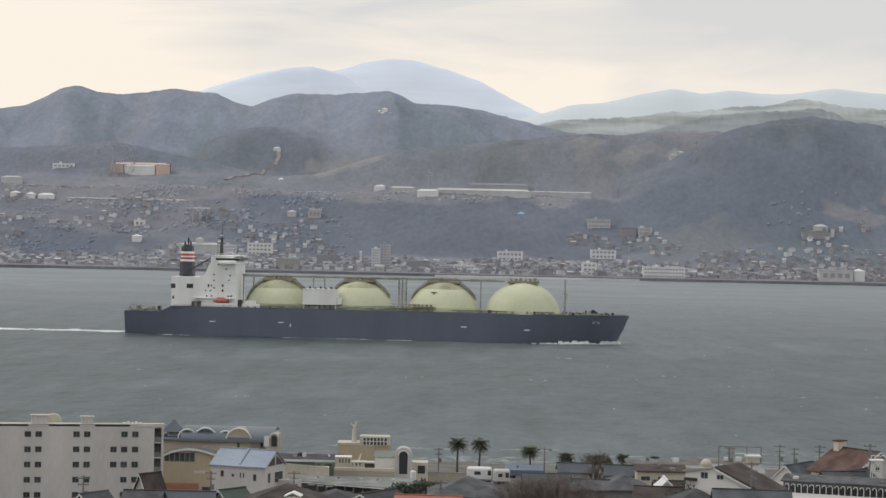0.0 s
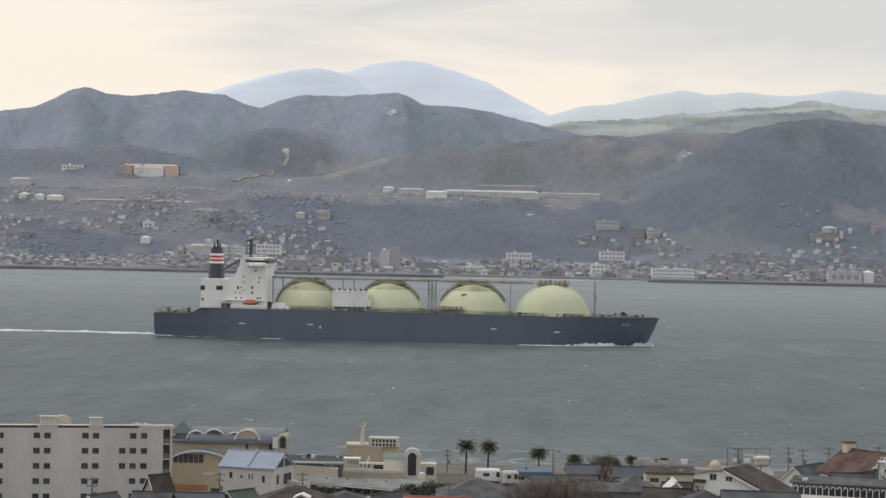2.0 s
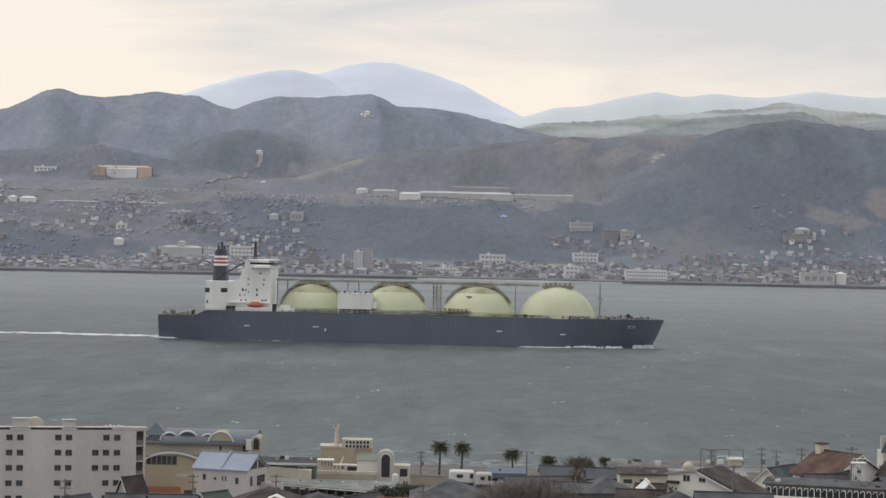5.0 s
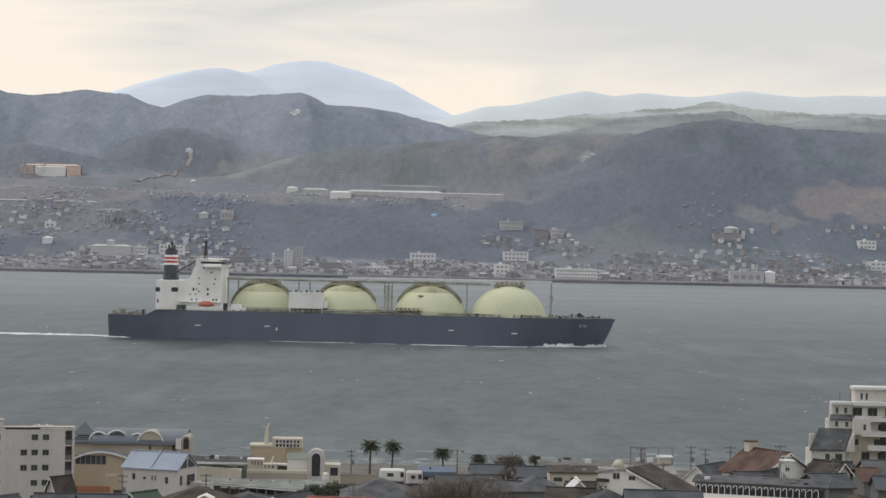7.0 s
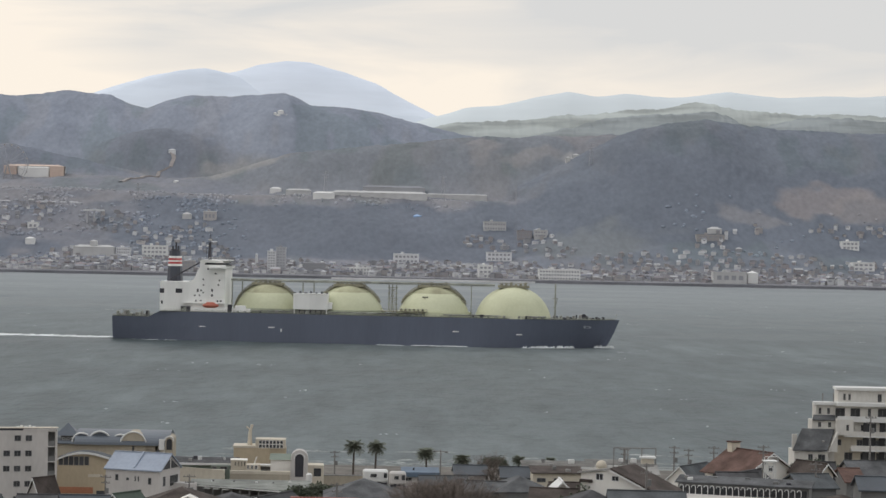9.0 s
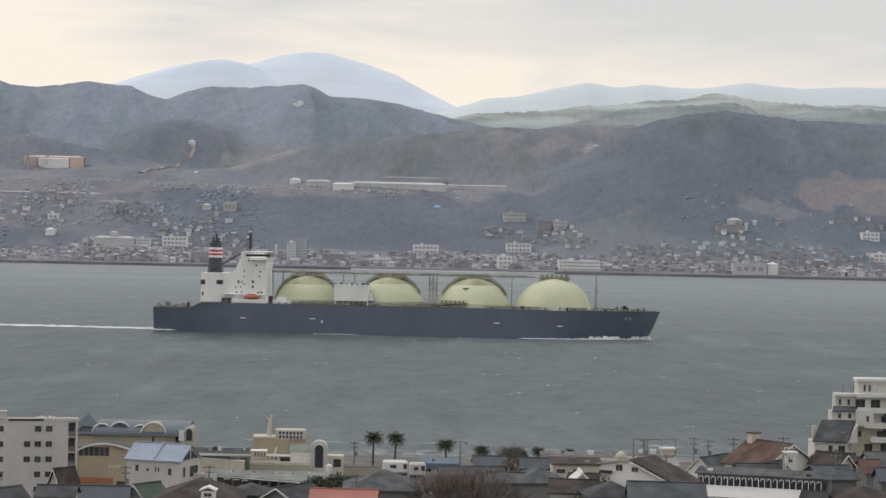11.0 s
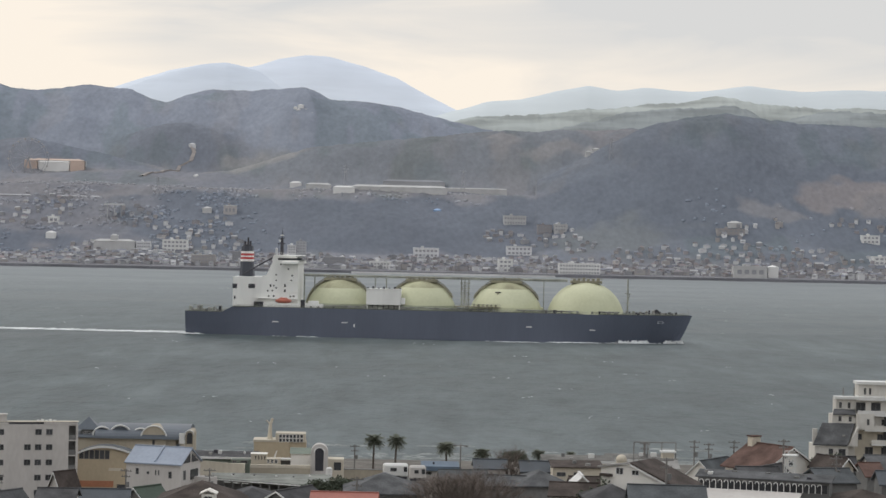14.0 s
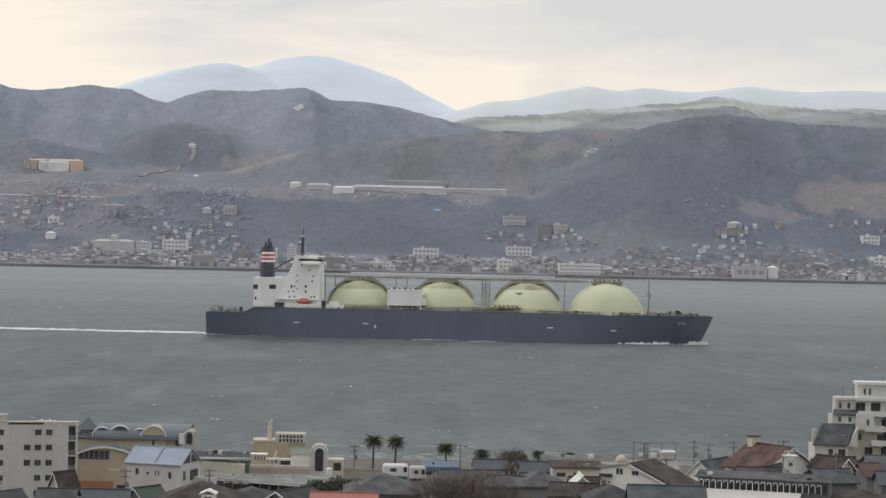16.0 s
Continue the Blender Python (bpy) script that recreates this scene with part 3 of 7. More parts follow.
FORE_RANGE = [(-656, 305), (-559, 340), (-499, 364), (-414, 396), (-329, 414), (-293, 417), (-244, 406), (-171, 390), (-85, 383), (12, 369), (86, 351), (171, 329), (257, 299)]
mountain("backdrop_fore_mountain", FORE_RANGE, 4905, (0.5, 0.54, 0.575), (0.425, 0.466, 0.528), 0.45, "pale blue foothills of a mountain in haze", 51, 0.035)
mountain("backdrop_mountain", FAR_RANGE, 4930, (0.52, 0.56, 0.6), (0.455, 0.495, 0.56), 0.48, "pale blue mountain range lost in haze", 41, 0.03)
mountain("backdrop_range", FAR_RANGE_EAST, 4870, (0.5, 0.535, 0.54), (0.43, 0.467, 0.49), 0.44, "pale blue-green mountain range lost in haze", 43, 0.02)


# ---- the gas carrier: bow along local +x, starboard side (-y) towards the camera, z = 0 at the waterline ----
SHIP_X, SHIP_Y, SHIP_TURN, SHIP_RUN = -173.1, 1248.0, -4.0, 90.6
ship = thing("gas_carrier", "dark navy gas carrier ship with four pale green domed tanks", "ship", SHIP_X, SHIP_Y, 0, SHIP_TURN)
DECK, POOP = 15.3, 12.2


def hull():
    bm = bmesh.new()
    rows = []
    stations = [2.6, 3.4, 8, 13, 18, 22.5, 28.5, 34, 40, 47, 70, 110, 160, 195] + [195 + 80 * (1 - (1 - k / 22) ** 1.4) for k in range(1, 23)]
    for x in stations:
        top = POOP if x < 23 else DECK
        full = min(1.0, 0.72 + 0.28 * min(1, (x - 2.6) / 40))
        fore = max(0.0, (x - 205) / 70)
        deck_b = 22.0 * full * (1 - fore ** 2.6 * 0.985)
        water_b = 22.0 * min(1.0, 0.55 + 0.45 * min(1, (x - 2.6) / 45)) * max(0.0, 1 - max(0.0, (x - 195) / 73) ** 1.8)
        rake = 7.0 * fore ** 3
        low_x = x - rake
        rows.append([(low_x, -water_b * 0.9, -4.0), (low_x, -water_b, 0.0), (x - rake * 0.45, -(water_b * 0.45 + deck_b * 0.55), top * 0.5),
                     (x, -deck_b, top), (x, deck_b, top), (x - rake * 0.45, water_b * 0.45 + deck_b * 0.55, top * 0.5), (low_x, water_b, 0.0), (low_x, water_b * 0.9, -4.0)])
    vs = [[bm.verts.new(p) for p in r] for r in rows]
    for a, b in zip(vs, vs[1:]):
        for i in range(8):
            j = (i + 1) % 8
            bm.faces.new((a[i], b[i], b[j], a[j]))
    bm.faces.new(vs[0])
    bm.faces.new(vs[-1][::-1])
    return bm


part("hull", hull(), M_HULL, ship, "dark navy painted steel hull")
# weather deck, a hand above the hull's top, and the bulwark lip
deck = bmesh.new()
prism(deck, [(29, -21.4, DECK + 0.05), (205, -21.4, DECK + 0.05), (240, -18, DECK + 0.05), (262, -10.5, DECK + 0.05), (273, -1, DECK + 0.05),
             (273, 1, DECK + 0.05), (262, 10.5, DECK + 0.05), (240, 18, DECK + 0.05), (205, 21.4, DECK + 0.05), (29, 21.4, DECK + 0.05)], (0, 0, 0.25))
part("deck", deck, M_DECK, ship)
part("poop_deck", prismed([(3, -16, POOP + 0.05), (22, -19, POOP + 0.05), (22, 19, POOP + 0.05), (3, 16, POOP + 0.05)], (0, 0, 0.2)), M_DECK, ship)
for x0, x1, y0, y1, z in ((3, 22, -15.9, -18.8, POOP), (29, 205, -21.6, -21.6, DECK), (205, 240, -21.5, -18.2, DECK), (240, 272, -18.2, -2, DECK),
                          (3, 22, 15.9, 18.8, POOP), (29, 205, 21.6, 21.6, DECK)):
    bm, n = bmesh.new(), int(abs(x1 - x0) / 3.2)
    for k in range(n + 1):
        x, y = x0 + (x1 - x0) * k / n, y0 + (y1 - y0) * k / n
        rod(bm, (x, y, z), (x, y, z + 1.15), 0.06, n=4)
    for h in (0.6, 1.15):
        rod(bm, (x0, y0, z + h), (x1, y1, z + h), 0.06, n=4)
    part("railing", bm, M_PIPE, ship)

# white draught and tug marks, and a plain pale emblem at the bow
for x, z, w, h in ((51.95, 7.76, 3.2, 0.7), (88.90, 8.05, 3.2, 0.7), (94.11, 6.67, 0.7, 2.4),
                   (187.12, 8.02, 3.2, 0.8), (220.78, 7.14, 3.0, 0.8)):
    part("hull_mark", boxed(x - w / 2, x + w / 2, -22.12 if x < 200 else -22.0, -21.6, z - h / 2 + 0.15 * h, z + h / 2 - 0.15 * h), M_SHIPWHITE, ship)
for dx, dz, w, h in ((0, 0.5, 3.2, 0.5), (-1.2, 0, 1.2, 1.2), (1.6, 0, 1.4, 0.9), (0.2, -0.6, 4.6, 0.35)):
    ex = 256.94
    q = [(ex + dx - w / 2, 0, 0), (ex + dx + w / 2, 0, 0)]
    part("emblem_shape", boxed(-w / 2, w / 2, -0.12, 0.3, -h / 2, h / 2), M_EMBLEM, ship).matrix_basis = pose(ex + dx, -13.45 + dx * 0.62, 11.6 + dz, -14, 0, 31)

# four spherical tanks under domed covers, each with skirt, crown platform and rail
TANKS = ((84.59, 18.3, 15.9), (128.85, 18.9, 16.0), (174.58, 19.8, 16.4), (217.47, 20.9, 17.2))
for i, (x, r, top) in enumerate(TANKS):
    bm = bmesh.new()
    rings = 18
    base = DECK - (r - top)
    prev = None
    for k in range(rings + 1):
        a = (math.pi / 2) * k / rings
        rr, z = r * math.cos(a), base + r * math.sin(a)
        if z < DECK - 0.5:
            z = DECK - 0.5
        ring = [bm.verts.new((x + rr * math.cos(t), rr * math.sin(t), z)) for t in (2 * math.pi * j / 64 for j in range(64))] if k < rings else [bm.verts.new((x, 0, base + r))]
        if prev:
            for j in range(64):
                a0, a1 = prev[j], prev[(j + 1) % 64]
                bm.faces.new((a0, a1, ring[(j + 1) % 64], ring[j]) if len(ring) > 1 else (a0, a1, ring[0]))
        prev = ring
    dome = part("tank_dome", bm, M_DOME, ship, "pale yellow-green domed tank cover", smooth=True)
    if i < 3:
        bm = bmesh.new()
        bmesh.ops.create_cone(bm, cap_ends=True, segments=64, radius1=r + 0.25, radius2=r + 0.2, depth=2.6, matrix=Matrix.Translation((x, 0, DECK + 1.3)))
        part("skirt", bm, M_SKIRT if i < 2 else M_DOME, dome)
    if i < 3:
        # stained insulation cover round the crown
        bm, prev = bmesh.new(), None
        for k in range(9):
            a = radians(90 - (6 + (32 if i else 38) * k / 8))
            wave = 1 if k < 8 else 0
            ring = [bm.verts.new((x + (r + 0.14 * wave) * math.cos(a) * math.cos(t), (r + 0.14 * wave) * math.cos(a) * math.sin(t), base + (r + 0.14 * wave) * math.sin(a)))
                    for t in (2 * math.pi * j / 48 for j in range(48))]
            if prev:
                for j in range(48):
                    bm.faces.new((prev[j], prev[(j + 1) % 48], ring[(j + 1) % 48], ring[j]))
            prev = ring
        part("crown_cover", bm, M_STAIN, dome, "rust-stained ochre crown cover", smooth=True)
    # crown platform with stanchions
    ptop = DECK + top
    bm = bmesh.new()
    box(bm, x - 8.5, x + 8.5, -5.5, 5.5, ptop - 1.0, ptop + 0.3)
    for k in range(13):
        px = x - 8.3 + 16.6 * k / 12
        rod(bm, (px, -5.4, ptop), (px, -5.4, ptop + 1.5), 0.1, n=4)
    rod(bm, (x - 8.5, -5.4, ptop + 1.5), (x + 8.5, -5.4, ptop + 1.5), 0.1, n=4)
    for k in range(6):
        px = x - 6.5 + 2.6 * k
        box(bm, px - 0.7, px + 0.7, -4, -1, ptop, ptop + 1.2 + 0.8 * ((k * 7) % 3) / 2)
    part("crown_platform", bm, M_OCHRE, dome, "rust-stained ochre pipe platform")
    # arched pipe trunks with rails over both shoulders
    for a0, a1 in ((100, 168 if i == 0 else 150), (80, 30)):
        if i == 3:
            break
        bm = bmesh.new()
        pts = []
        for k in range(23):
            a = radians(a0 + (a1 - a0) * k / 22)
            pts.append(Vector((x + (r + 0.5) * math.cos(a) * 0.99, -(r * 0.12), base + (r + 0.5) * math.sin(a))))
        pts = [p for p in pts if p.z > DECK]
        for p, q in zip(pts, pts[1:]):
            rod(bm, p, q, 0.55, n=5)
            rod(bm, p + Vector((0, 0, 1.3)), q + Vector((0, 0, 1.3)), 0.16, n=4)
            rod(bm, p, p + Vector((0, 0, 1.3)), 0.12, n=4)
        part("arched_trunk", bm, M_OCHRE, dome)
        bm = bmesh.new()
        for p, q in zip(pts, pts[1:]):
            rod(bm, p + Vector((0, -1.6, 0)), q + Vector((0, -1.6, 0)), 0.3, n=5)
        part("arched_pipe", bm, M_OCHRE, dome)

# long pipe gangway over the crowns, from the house to the foremost tank
gz, gx0, gx1 = DECK + 18.2, 64.91, 207.42
bm = bmesh.new()
box(bm, gx0, gx1, -4.2, -1.8, gz - 1.6, gz - 1.35)
for y, z, r in ((-4.0, gz - 0.7, 0.42), (-3.0, gz - 0.9, 0.3), (-2.1, gz - 0.6, 0.35)):
    rod(bm, (gx0, y, z), (gx1, y, z), r, n=8)
part("gangway", bm, M_PIPE, ship, "long grey walkway with pipe run")
bm = bmesh.new()
for h in (0.6, 1.2):
    rod(bm, (gx0, -4.2, gz - 1.35 + h), (gx1, -4.2, gz - 1.35 + h), 0.07, n=4)
k = gx0
while k < gx1:
    rod(bm, (k, -4.2, gz - 1.4), (k, -4.2, gz - 0.1), 0.07, n=4)
    k += 2.5
part("gangway_rail", bm, M_PIPE, ship)
for u in ((gx0 + 0.5), (TANKS[0][0] + TANKS[1][0]) / 2 - 3, (TANKS[0][0] + TANKS[1][0]) / 2 + 3, 150.33, 152.17, 154.32, 194.76, gx0 + 6):
    part("gangway_post", rods(((u, -4, DECK), (u, -4, gz - 1.6)), ((u, -2, DECK), (u, -2, gz - 1.6)), r=0.28), M_PIPE, ship)
# lattice between the middle posts
bm, pa, pb = bmesh.new(), 149.80, 155.02
for k in range(5):
    z0, z1 = DECK + 3 * k, DECK + 3 * k + 3
    rod(bm, (pa, -4, z0), (pb, -4, z1), 0.16, n=4)
    rod(bm, (pb, -4, z0), (pa, -4, z1), 0.16, n=4)
    rod(bm, (pa, -4, z1), (pb, -4, z1), 0.16, n=4)
part("lattice", bm, M_OCHRE, ship)
# fore mast and a post between the last two tanks
fx = 240.15
mast = part("fore_mast", rods(((fx, 0, DECK), (fx, 0, 34.15)), r=0.45, n=8), M_PIPE, ship)
part("mast_arm", rods(((fx - 1.6, 0, DECK + 11), (fx + 1.6, 0, DECK + 11)), ((fx - 1.2, 0, DECK + 6), (fx + 1.2, 0, DECK + 6)), ((fx, 0, DECK + 6), (fx + 1.2, 0, DECK + 11)), r=0.2), M_PIPE, mast)

# manifold platform amidships with its pipes and hose crane
mx0, mx1 = 147.12, 171.64
manifold = part("manifold_platform", boxed(mx0, mx1, -21, -12, DECK + 2.4, DECK + 2.9), M_OCHRE, ship, "ochre pipe platform amidships")
for k in range(9):
    px = mx0 + 1.5 + (mx1 - mx0 - 3) * k / 8
    part("manifold_leg", rods(((px, -20.4, DECK), (px, -20.4, DECK + 2.4)), r=0.2), M_PIPE, manifold)
for k in range(6):
    px = mx0 + 10.5 + 2.3 * k
    part("manifold_pipe", rods(((px, -20.2, DECK + 3.6), (px, -10, DECK + 3.6)), ((px, -20.6, DECK + 3.6), (px, -20.2, DECK + 3.6)), r=0.55, n=10), M_OCHRE, manifold)
bm = bmesh.new()
for k in range(12):
    px = mx0 + (mx1 - mx0) * k / 11
    rod(bm, (px, -20.9, DECK + 2.9), (px, -20.9, DECK + 4.1), 0.07, n=4)
rod(bm, (mx0, -20.9, DECK + 4.1), (mx1, -20.9, DECK + 4.1), 0.07, n=4)
part("manifold_rail", bm, M_PIPE, manifold)
cx = 170.20
crane = part("hose_crane", rods(((cx, -14, DECK), (cx, -14, DECK + 10.5)), r=0.5, n=10), M_OCHRE, ship)
part("crane_jib", rods(((cx, -14, DECK + 10), (cx - 1.6, -14, DECK + 4)), ((cx - 1.5, -14, DECK + 10.5), (cx + 1.5, -14, DECK + 10.5)), r=0.28), M_DARKSTEEL, crane)

# white compressor house on legs, to starboard between the first two tanks
bx0, bx1, bz0, bz1 = 100.07, 118.49, 17.86, 26.18
comp = part("compressor_house", boxed(bx0, bx1, -20, -11, bz0, bz1, bevel=0.15), M_SHIPWHITE, ship, "plain white boxy deckhouse on legs")
part("roof_lip", boxed(bx0 - 0.2, bx1 + 0.2, -20.2, -10.8, bz1, bz1 + 0.3), M_SHIPWHITE, comp)
for k in range(7):
    px = bx0 + 0.6 + (bx1 - bx0 - 1.2) * k / 6
    part("house_leg", rods(((px, -19.5, DECK), (px, -19.5, bz0)), r=0.3), M_SHIPWHITE if k in (0, 6) else M_DARKSTEEL, comp)
    part("roof_vent", boxed(px - 0.5, px + 0.5, -17, -15.5, bz1 + 0.3, bz1 + 0.9 + 0.5 * (k % 2)), M_DARKSTEEL, comp)
part("side_locker", boxed(bx1 + 0.15, bx1 + 2.2, -19, -14, bz0 + 0.5, bz0 + 4.0), M_SHIPWHITE, comp)
part("support_deck", boxed(bx0 - 2, bx1 + 2, -17, -11.5, DECK + 0.3, DECK + 2.2), M_PIPE, comp)

# accommodation block, stepped outline, with bridge, funnel and mast
hy = -16.0
ax0, ax1, ax2, ax3 = 28.08, 43.01, 49.33, 63.05
zl, zt = 31.27, 42.69
outline = [(ax0, hy, DECK), (ax0, hy, zl), (ax1, hy, zl), (ax1 + 3.2, hy, zl + 1.4), (ax2 - 1.2, hy, zl + 6.0), (ax2, hy, zl + 8.2), (ax2, hy, zt), (ax3 - 1.5, hy, zt), (ax3, hy, zt - 1.5), (ax3, hy, DECK)]
house = part("accommodation", prismed(outline, (0, 32, 0)), M_SHIPWHITE, ship, "stepped white accommodation block and bridge")
part("bridge_wing", boxed(ax3 - 8.5, ax3 + 0.8, -21, 21, zt - 4.1, zt - 2.6, bevel=0.2), M_SHIPWHITE, house)
part("bridge_window_band", boxed(ax3 - 11, ax3 + 1.66, hy - 0.12, 16.12, zt - 2.1, zt - 1.0), M_PORT, house)
part("bridge_roof", boxed(ax2 + 0.5, ax3 + 0.6, hy - 0.6, 16.6, zt, zt + 0.5), M_SHIPWHITE, house)
part("bridge_rail", rods(*[((ax2 + 1 + k * 1.6, hy, zt + 0.5), (ax2 + 1 + k * 1.6, hy, zt + 1.6)) for k in range(8)], ((ax2 + 1, hy, zt + 1.6), (ax3, hy, zt + 1.6)), r=0.07), M_SHIPWHITE, house)
# dark blocks on the solid wall stand in for shaded openings
for x0, x1, z0, z1 in ((28.03 - 0.1, 30.34, 25.00, 27.44), (36.50, 40.04, 25.21, 27.50)):
    part("opening_shade", boxed(x0, x1, hy - 0.1, hy + 3, z0, z1), M_DARKSTEEL, house)
for u, v, w, h in ((53.68, 38.27, 1.125, 1.125), (51.27, 32.67, 1, 1), (51.33, 29.64, 1, 1), (48.36, 26.75, 1.25, 2.25), (50.08, 26.79, 1, 1.25), (56.05, 26.92, 1.25, 2), (56.11, 24.20, 1.25, 1.75), (46.90, 23.99, 1, 1), (49.43, 24.05, 1, 1), (47.47, 21.18, 1.125, 1.125), (50.10, 21.24, 1.125, 1.125), (51.42, 25.61, 1, 1), (59.11, 21.24, 1.375, 1.125), (60.83, 21.28, 1.375, 1.125), (59.88, 32.36, 1.25, 1), (59.43, 29.82, 1.125, 1), (57.78, 35.84, 1.25, 1), (29.26, 20.07, 1.125, 2.25)):
    part("porthole", boxed(u - w * 0.36, u + w * 0.36, hy - 0.12, hy + 0.2, v - h * 0.36, v + h * 0.36), M_PORT, house)
part("side_deck", boxed(ax1 - 2, ax3 + 0.4, hy - 2.4, hy, DECK + 4.6, DECK + 4.85), M_SHIPWHITE, house)
part("lower_house", boxed(ax1, ax3 + 14, hy - 3.5, 19, DECK + 0.3, DECK + 2.3), M_SHIPWHITE, house)
for z in (DECK + 8.2, DECK + 13.5, DECK + 18.5):
    part("gallery", boxed(ax3 - 6, ax3 + 0.6, hy - 0.55, hy, z, z + 0.2), M_SHIPWHITE, house)
for x, w, h, m in ((ax0 + 12, 3, 2.4, M_PIPE), (ax1 - 3, 5, 2.6, M_DARKSTEEL), (ax3 + 2, 2.2, 4, M_DARKSTEEL), (ax3 + 6, 5.5, 3.6, M_SHIPWHITE)):
    part("deck_locker", boxed(x, x + w, hy - 4, hy - 1, DECK + 0.3, DECK + 0.3 + h, bevel=0.1), m, ship)

# lifeboat: rounded hull with canopy, in davits
lx, lz = 55.78, 18.84
bm = bmesh.new()
bmesh.ops.create_uvsphere(bm, u_segments=20, v_segments=10, radius=1.0, matrix=Matrix.Translation((lx, -18.6, lz)) @ Matrix.Diagonal((4.4, 1.6, 1.35, 1)))
boat = part("lifeboat", bm, M_ORANGE, ship, "bright orange enclosed lifeboat", smooth=True)
part("canopy", boxed(lx - 2.4, lx + 2.2, -19.4, -17.8, lz + 0.6, lz + 1.75, bevel=0.35), M_ORANGE, boat)
for d in (-3, 3):
    part("davit", rods(((lx + d, -16, lz + 3.0), (lx + d, -18.8, lz + 3.2)), ((lx + d, -18.8, lz + 3.2), (lx + d, -18.8, lz + 0.8)), r=0.2), M_SHIPWHITE, boat)

# funnel with red and white bands
fu0, fu1, ft0, ft1, fz0, fz1 = 30.04, 37.49, 30.93, 36.52, 31.06, 47.66


def funnel_slice(za, zb, grow):
    bm = bmesh.new()
    rings = []
    for z in (za, zb):
        t = (z - fz0) / (fz1 - fz0)
        a, b, hw = fu0 + (ft0 - fu0) * t - grow, fu1 + (ft1 - fu1) * t + grow, 6 - 1.2 * t + grow
        c = 1.6
        rings.append([bm.verts.new(p) for p in ((a + c, -hw, z), (b - c, -hw, z), (b, -hw + c, z), (b, hw - c, z), (b - c, hw, z), (a + c, hw, z), (a, hw - c, z), (a, -hw + c, z))])
    for i in range(8):
        j = (i + 1) % 8
        bm.faces.new((rings[0][i], rings[0][j], rings[1][j], rings[1][i]))
    bm.faces.new(rings[0][::-1])
    bm.faces.new(rings[1])
    return bm


funnel = part("funnel", funnel_slice(fz0 - 0.5, fz1, 0), M_FUNNEL, ship, "dark slate funnel with red and white bands")
bz = fz0 + (fz1 - fz0) * 0.5
for k, (h, m) in enumerate(((1.15, M_SHIPWHITE), (1.2, M_RED), (0.75, M_SHIPWHITE), (1.2, M_RED), (1.15, M_SHIPWHITE))):
    part("funnel_band", funnel_slice(bz, bz + h, 0.08), m, funnel)
    bz += h
part("funnel_cap", funnel_slice(fz1, fz1 + 0.8, -0.7), M_DARKSTEEL, funnel)
for d in (-1.2, 0.3, 1.4):
    part("exhaust_pipe", rods((((ft0 + ft1) / 2 + d, d, fz1), ((ft0 + ft1) / 2 + d, d, fz1 + 2.6 + (2 if d == 0.3 else 0))), r=0.5, n=10), M_DARKSTEEL, funnel)
part("stay_boom", rods(((32.07, -7, 32.26), (ax2 + 0.5, -7, zt)), r=0.4), M_DARKSTEEL, ship)
# radar mast
rx, rt = 52.44, 57.63
bm = bmesh.new()
rod(bm, (rx, 0, zt), (rx, 0, zt + 9.5), 1.1, 0.7, n=8)
rod(bm, (rx, 0, zt + 9), (rx + 0.2, 0, rt), 0.3, 0.12, n=6)
radar = part("radar_mast", bm, M_DARKSTEEL, ship)
for z, w in ((6.4, 2.4), (9.4, 2.0), (11.0, 1.0)):
    part("scanner", boxed(rx - w, rx + w * 0.7, -0.4, 0.4, zt + z, zt + z + 0.45), M_DARKSTEEL if z < 10 else M_SHIPWHITE, radar)
part("lamp_box", boxed(rx - 1.8, rx - 0.8, -0.6, 0.6, zt + 7.6, zt + 8.6), M_SHIPWHITE, radar)
part("whip_aerial", rods(((ax2 + 2, -6, zt + 0.4), (ax2 + 2, -6, zt + 7)), ((ax3 - 2, -8, zt + 0.4), (ax3 - 2, -8, zt + 5)), r=0.1), M_DARKSTEEL, radar)

# mooring gear: poop and forecastle
rng = random.Random(7)
for k in range(12):
    x = 4.5 + k * 1.45
    h = rng.choice((1.2, 1.8, 2.4, 2.8))
    part("winch", boxed(x, x + rng.uniform(0.8, 1.6), -15 + rng.uniform(0, 3), -10, POOP + 0.2, POOP + 0.2 + h, bevel=0.12), rng.choice((M_PIPE, M_DARKSTEEL, M_CONCRETE)), ship)
part("poop_frame", rods(*[((5 + 3.4 * k, -14, POOP), (5 + 3.4 * k, -14, POOP + 3.4)) for k in range(6)], ((5, -14, POOP + 3.4), (22, -14, POOP + 3.4)), r=0.14), M_PIPE, ship)
for k in range(16):
    x = 239 + k * 1.75
    h = rng.choice((0.9, 1.3, 1.6, 2.2))
    part("windlass", boxed(x, x + rng.uniform(0.7, 1.7), -6 + rng.uniform(0, 2), -2, DECK + 0.3, DECK + 0.3 + h, bevel=0.12), rng.choice((M_PIPE, M_DARKSTEEL, M_CONCRETE)), ship)
wx = 255.57
part("windlass_drum", rods(((wx, -5, DECK + 1.7), (wx, -1, DECK + 1.7)), r=1.3, n=16), M_DARKSTEEL, ship)
part("jack_staff", rods(((273, 0, DECK), (273.4, 0, DECK + 3.2)), r=0.1), M_PIPE, ship)
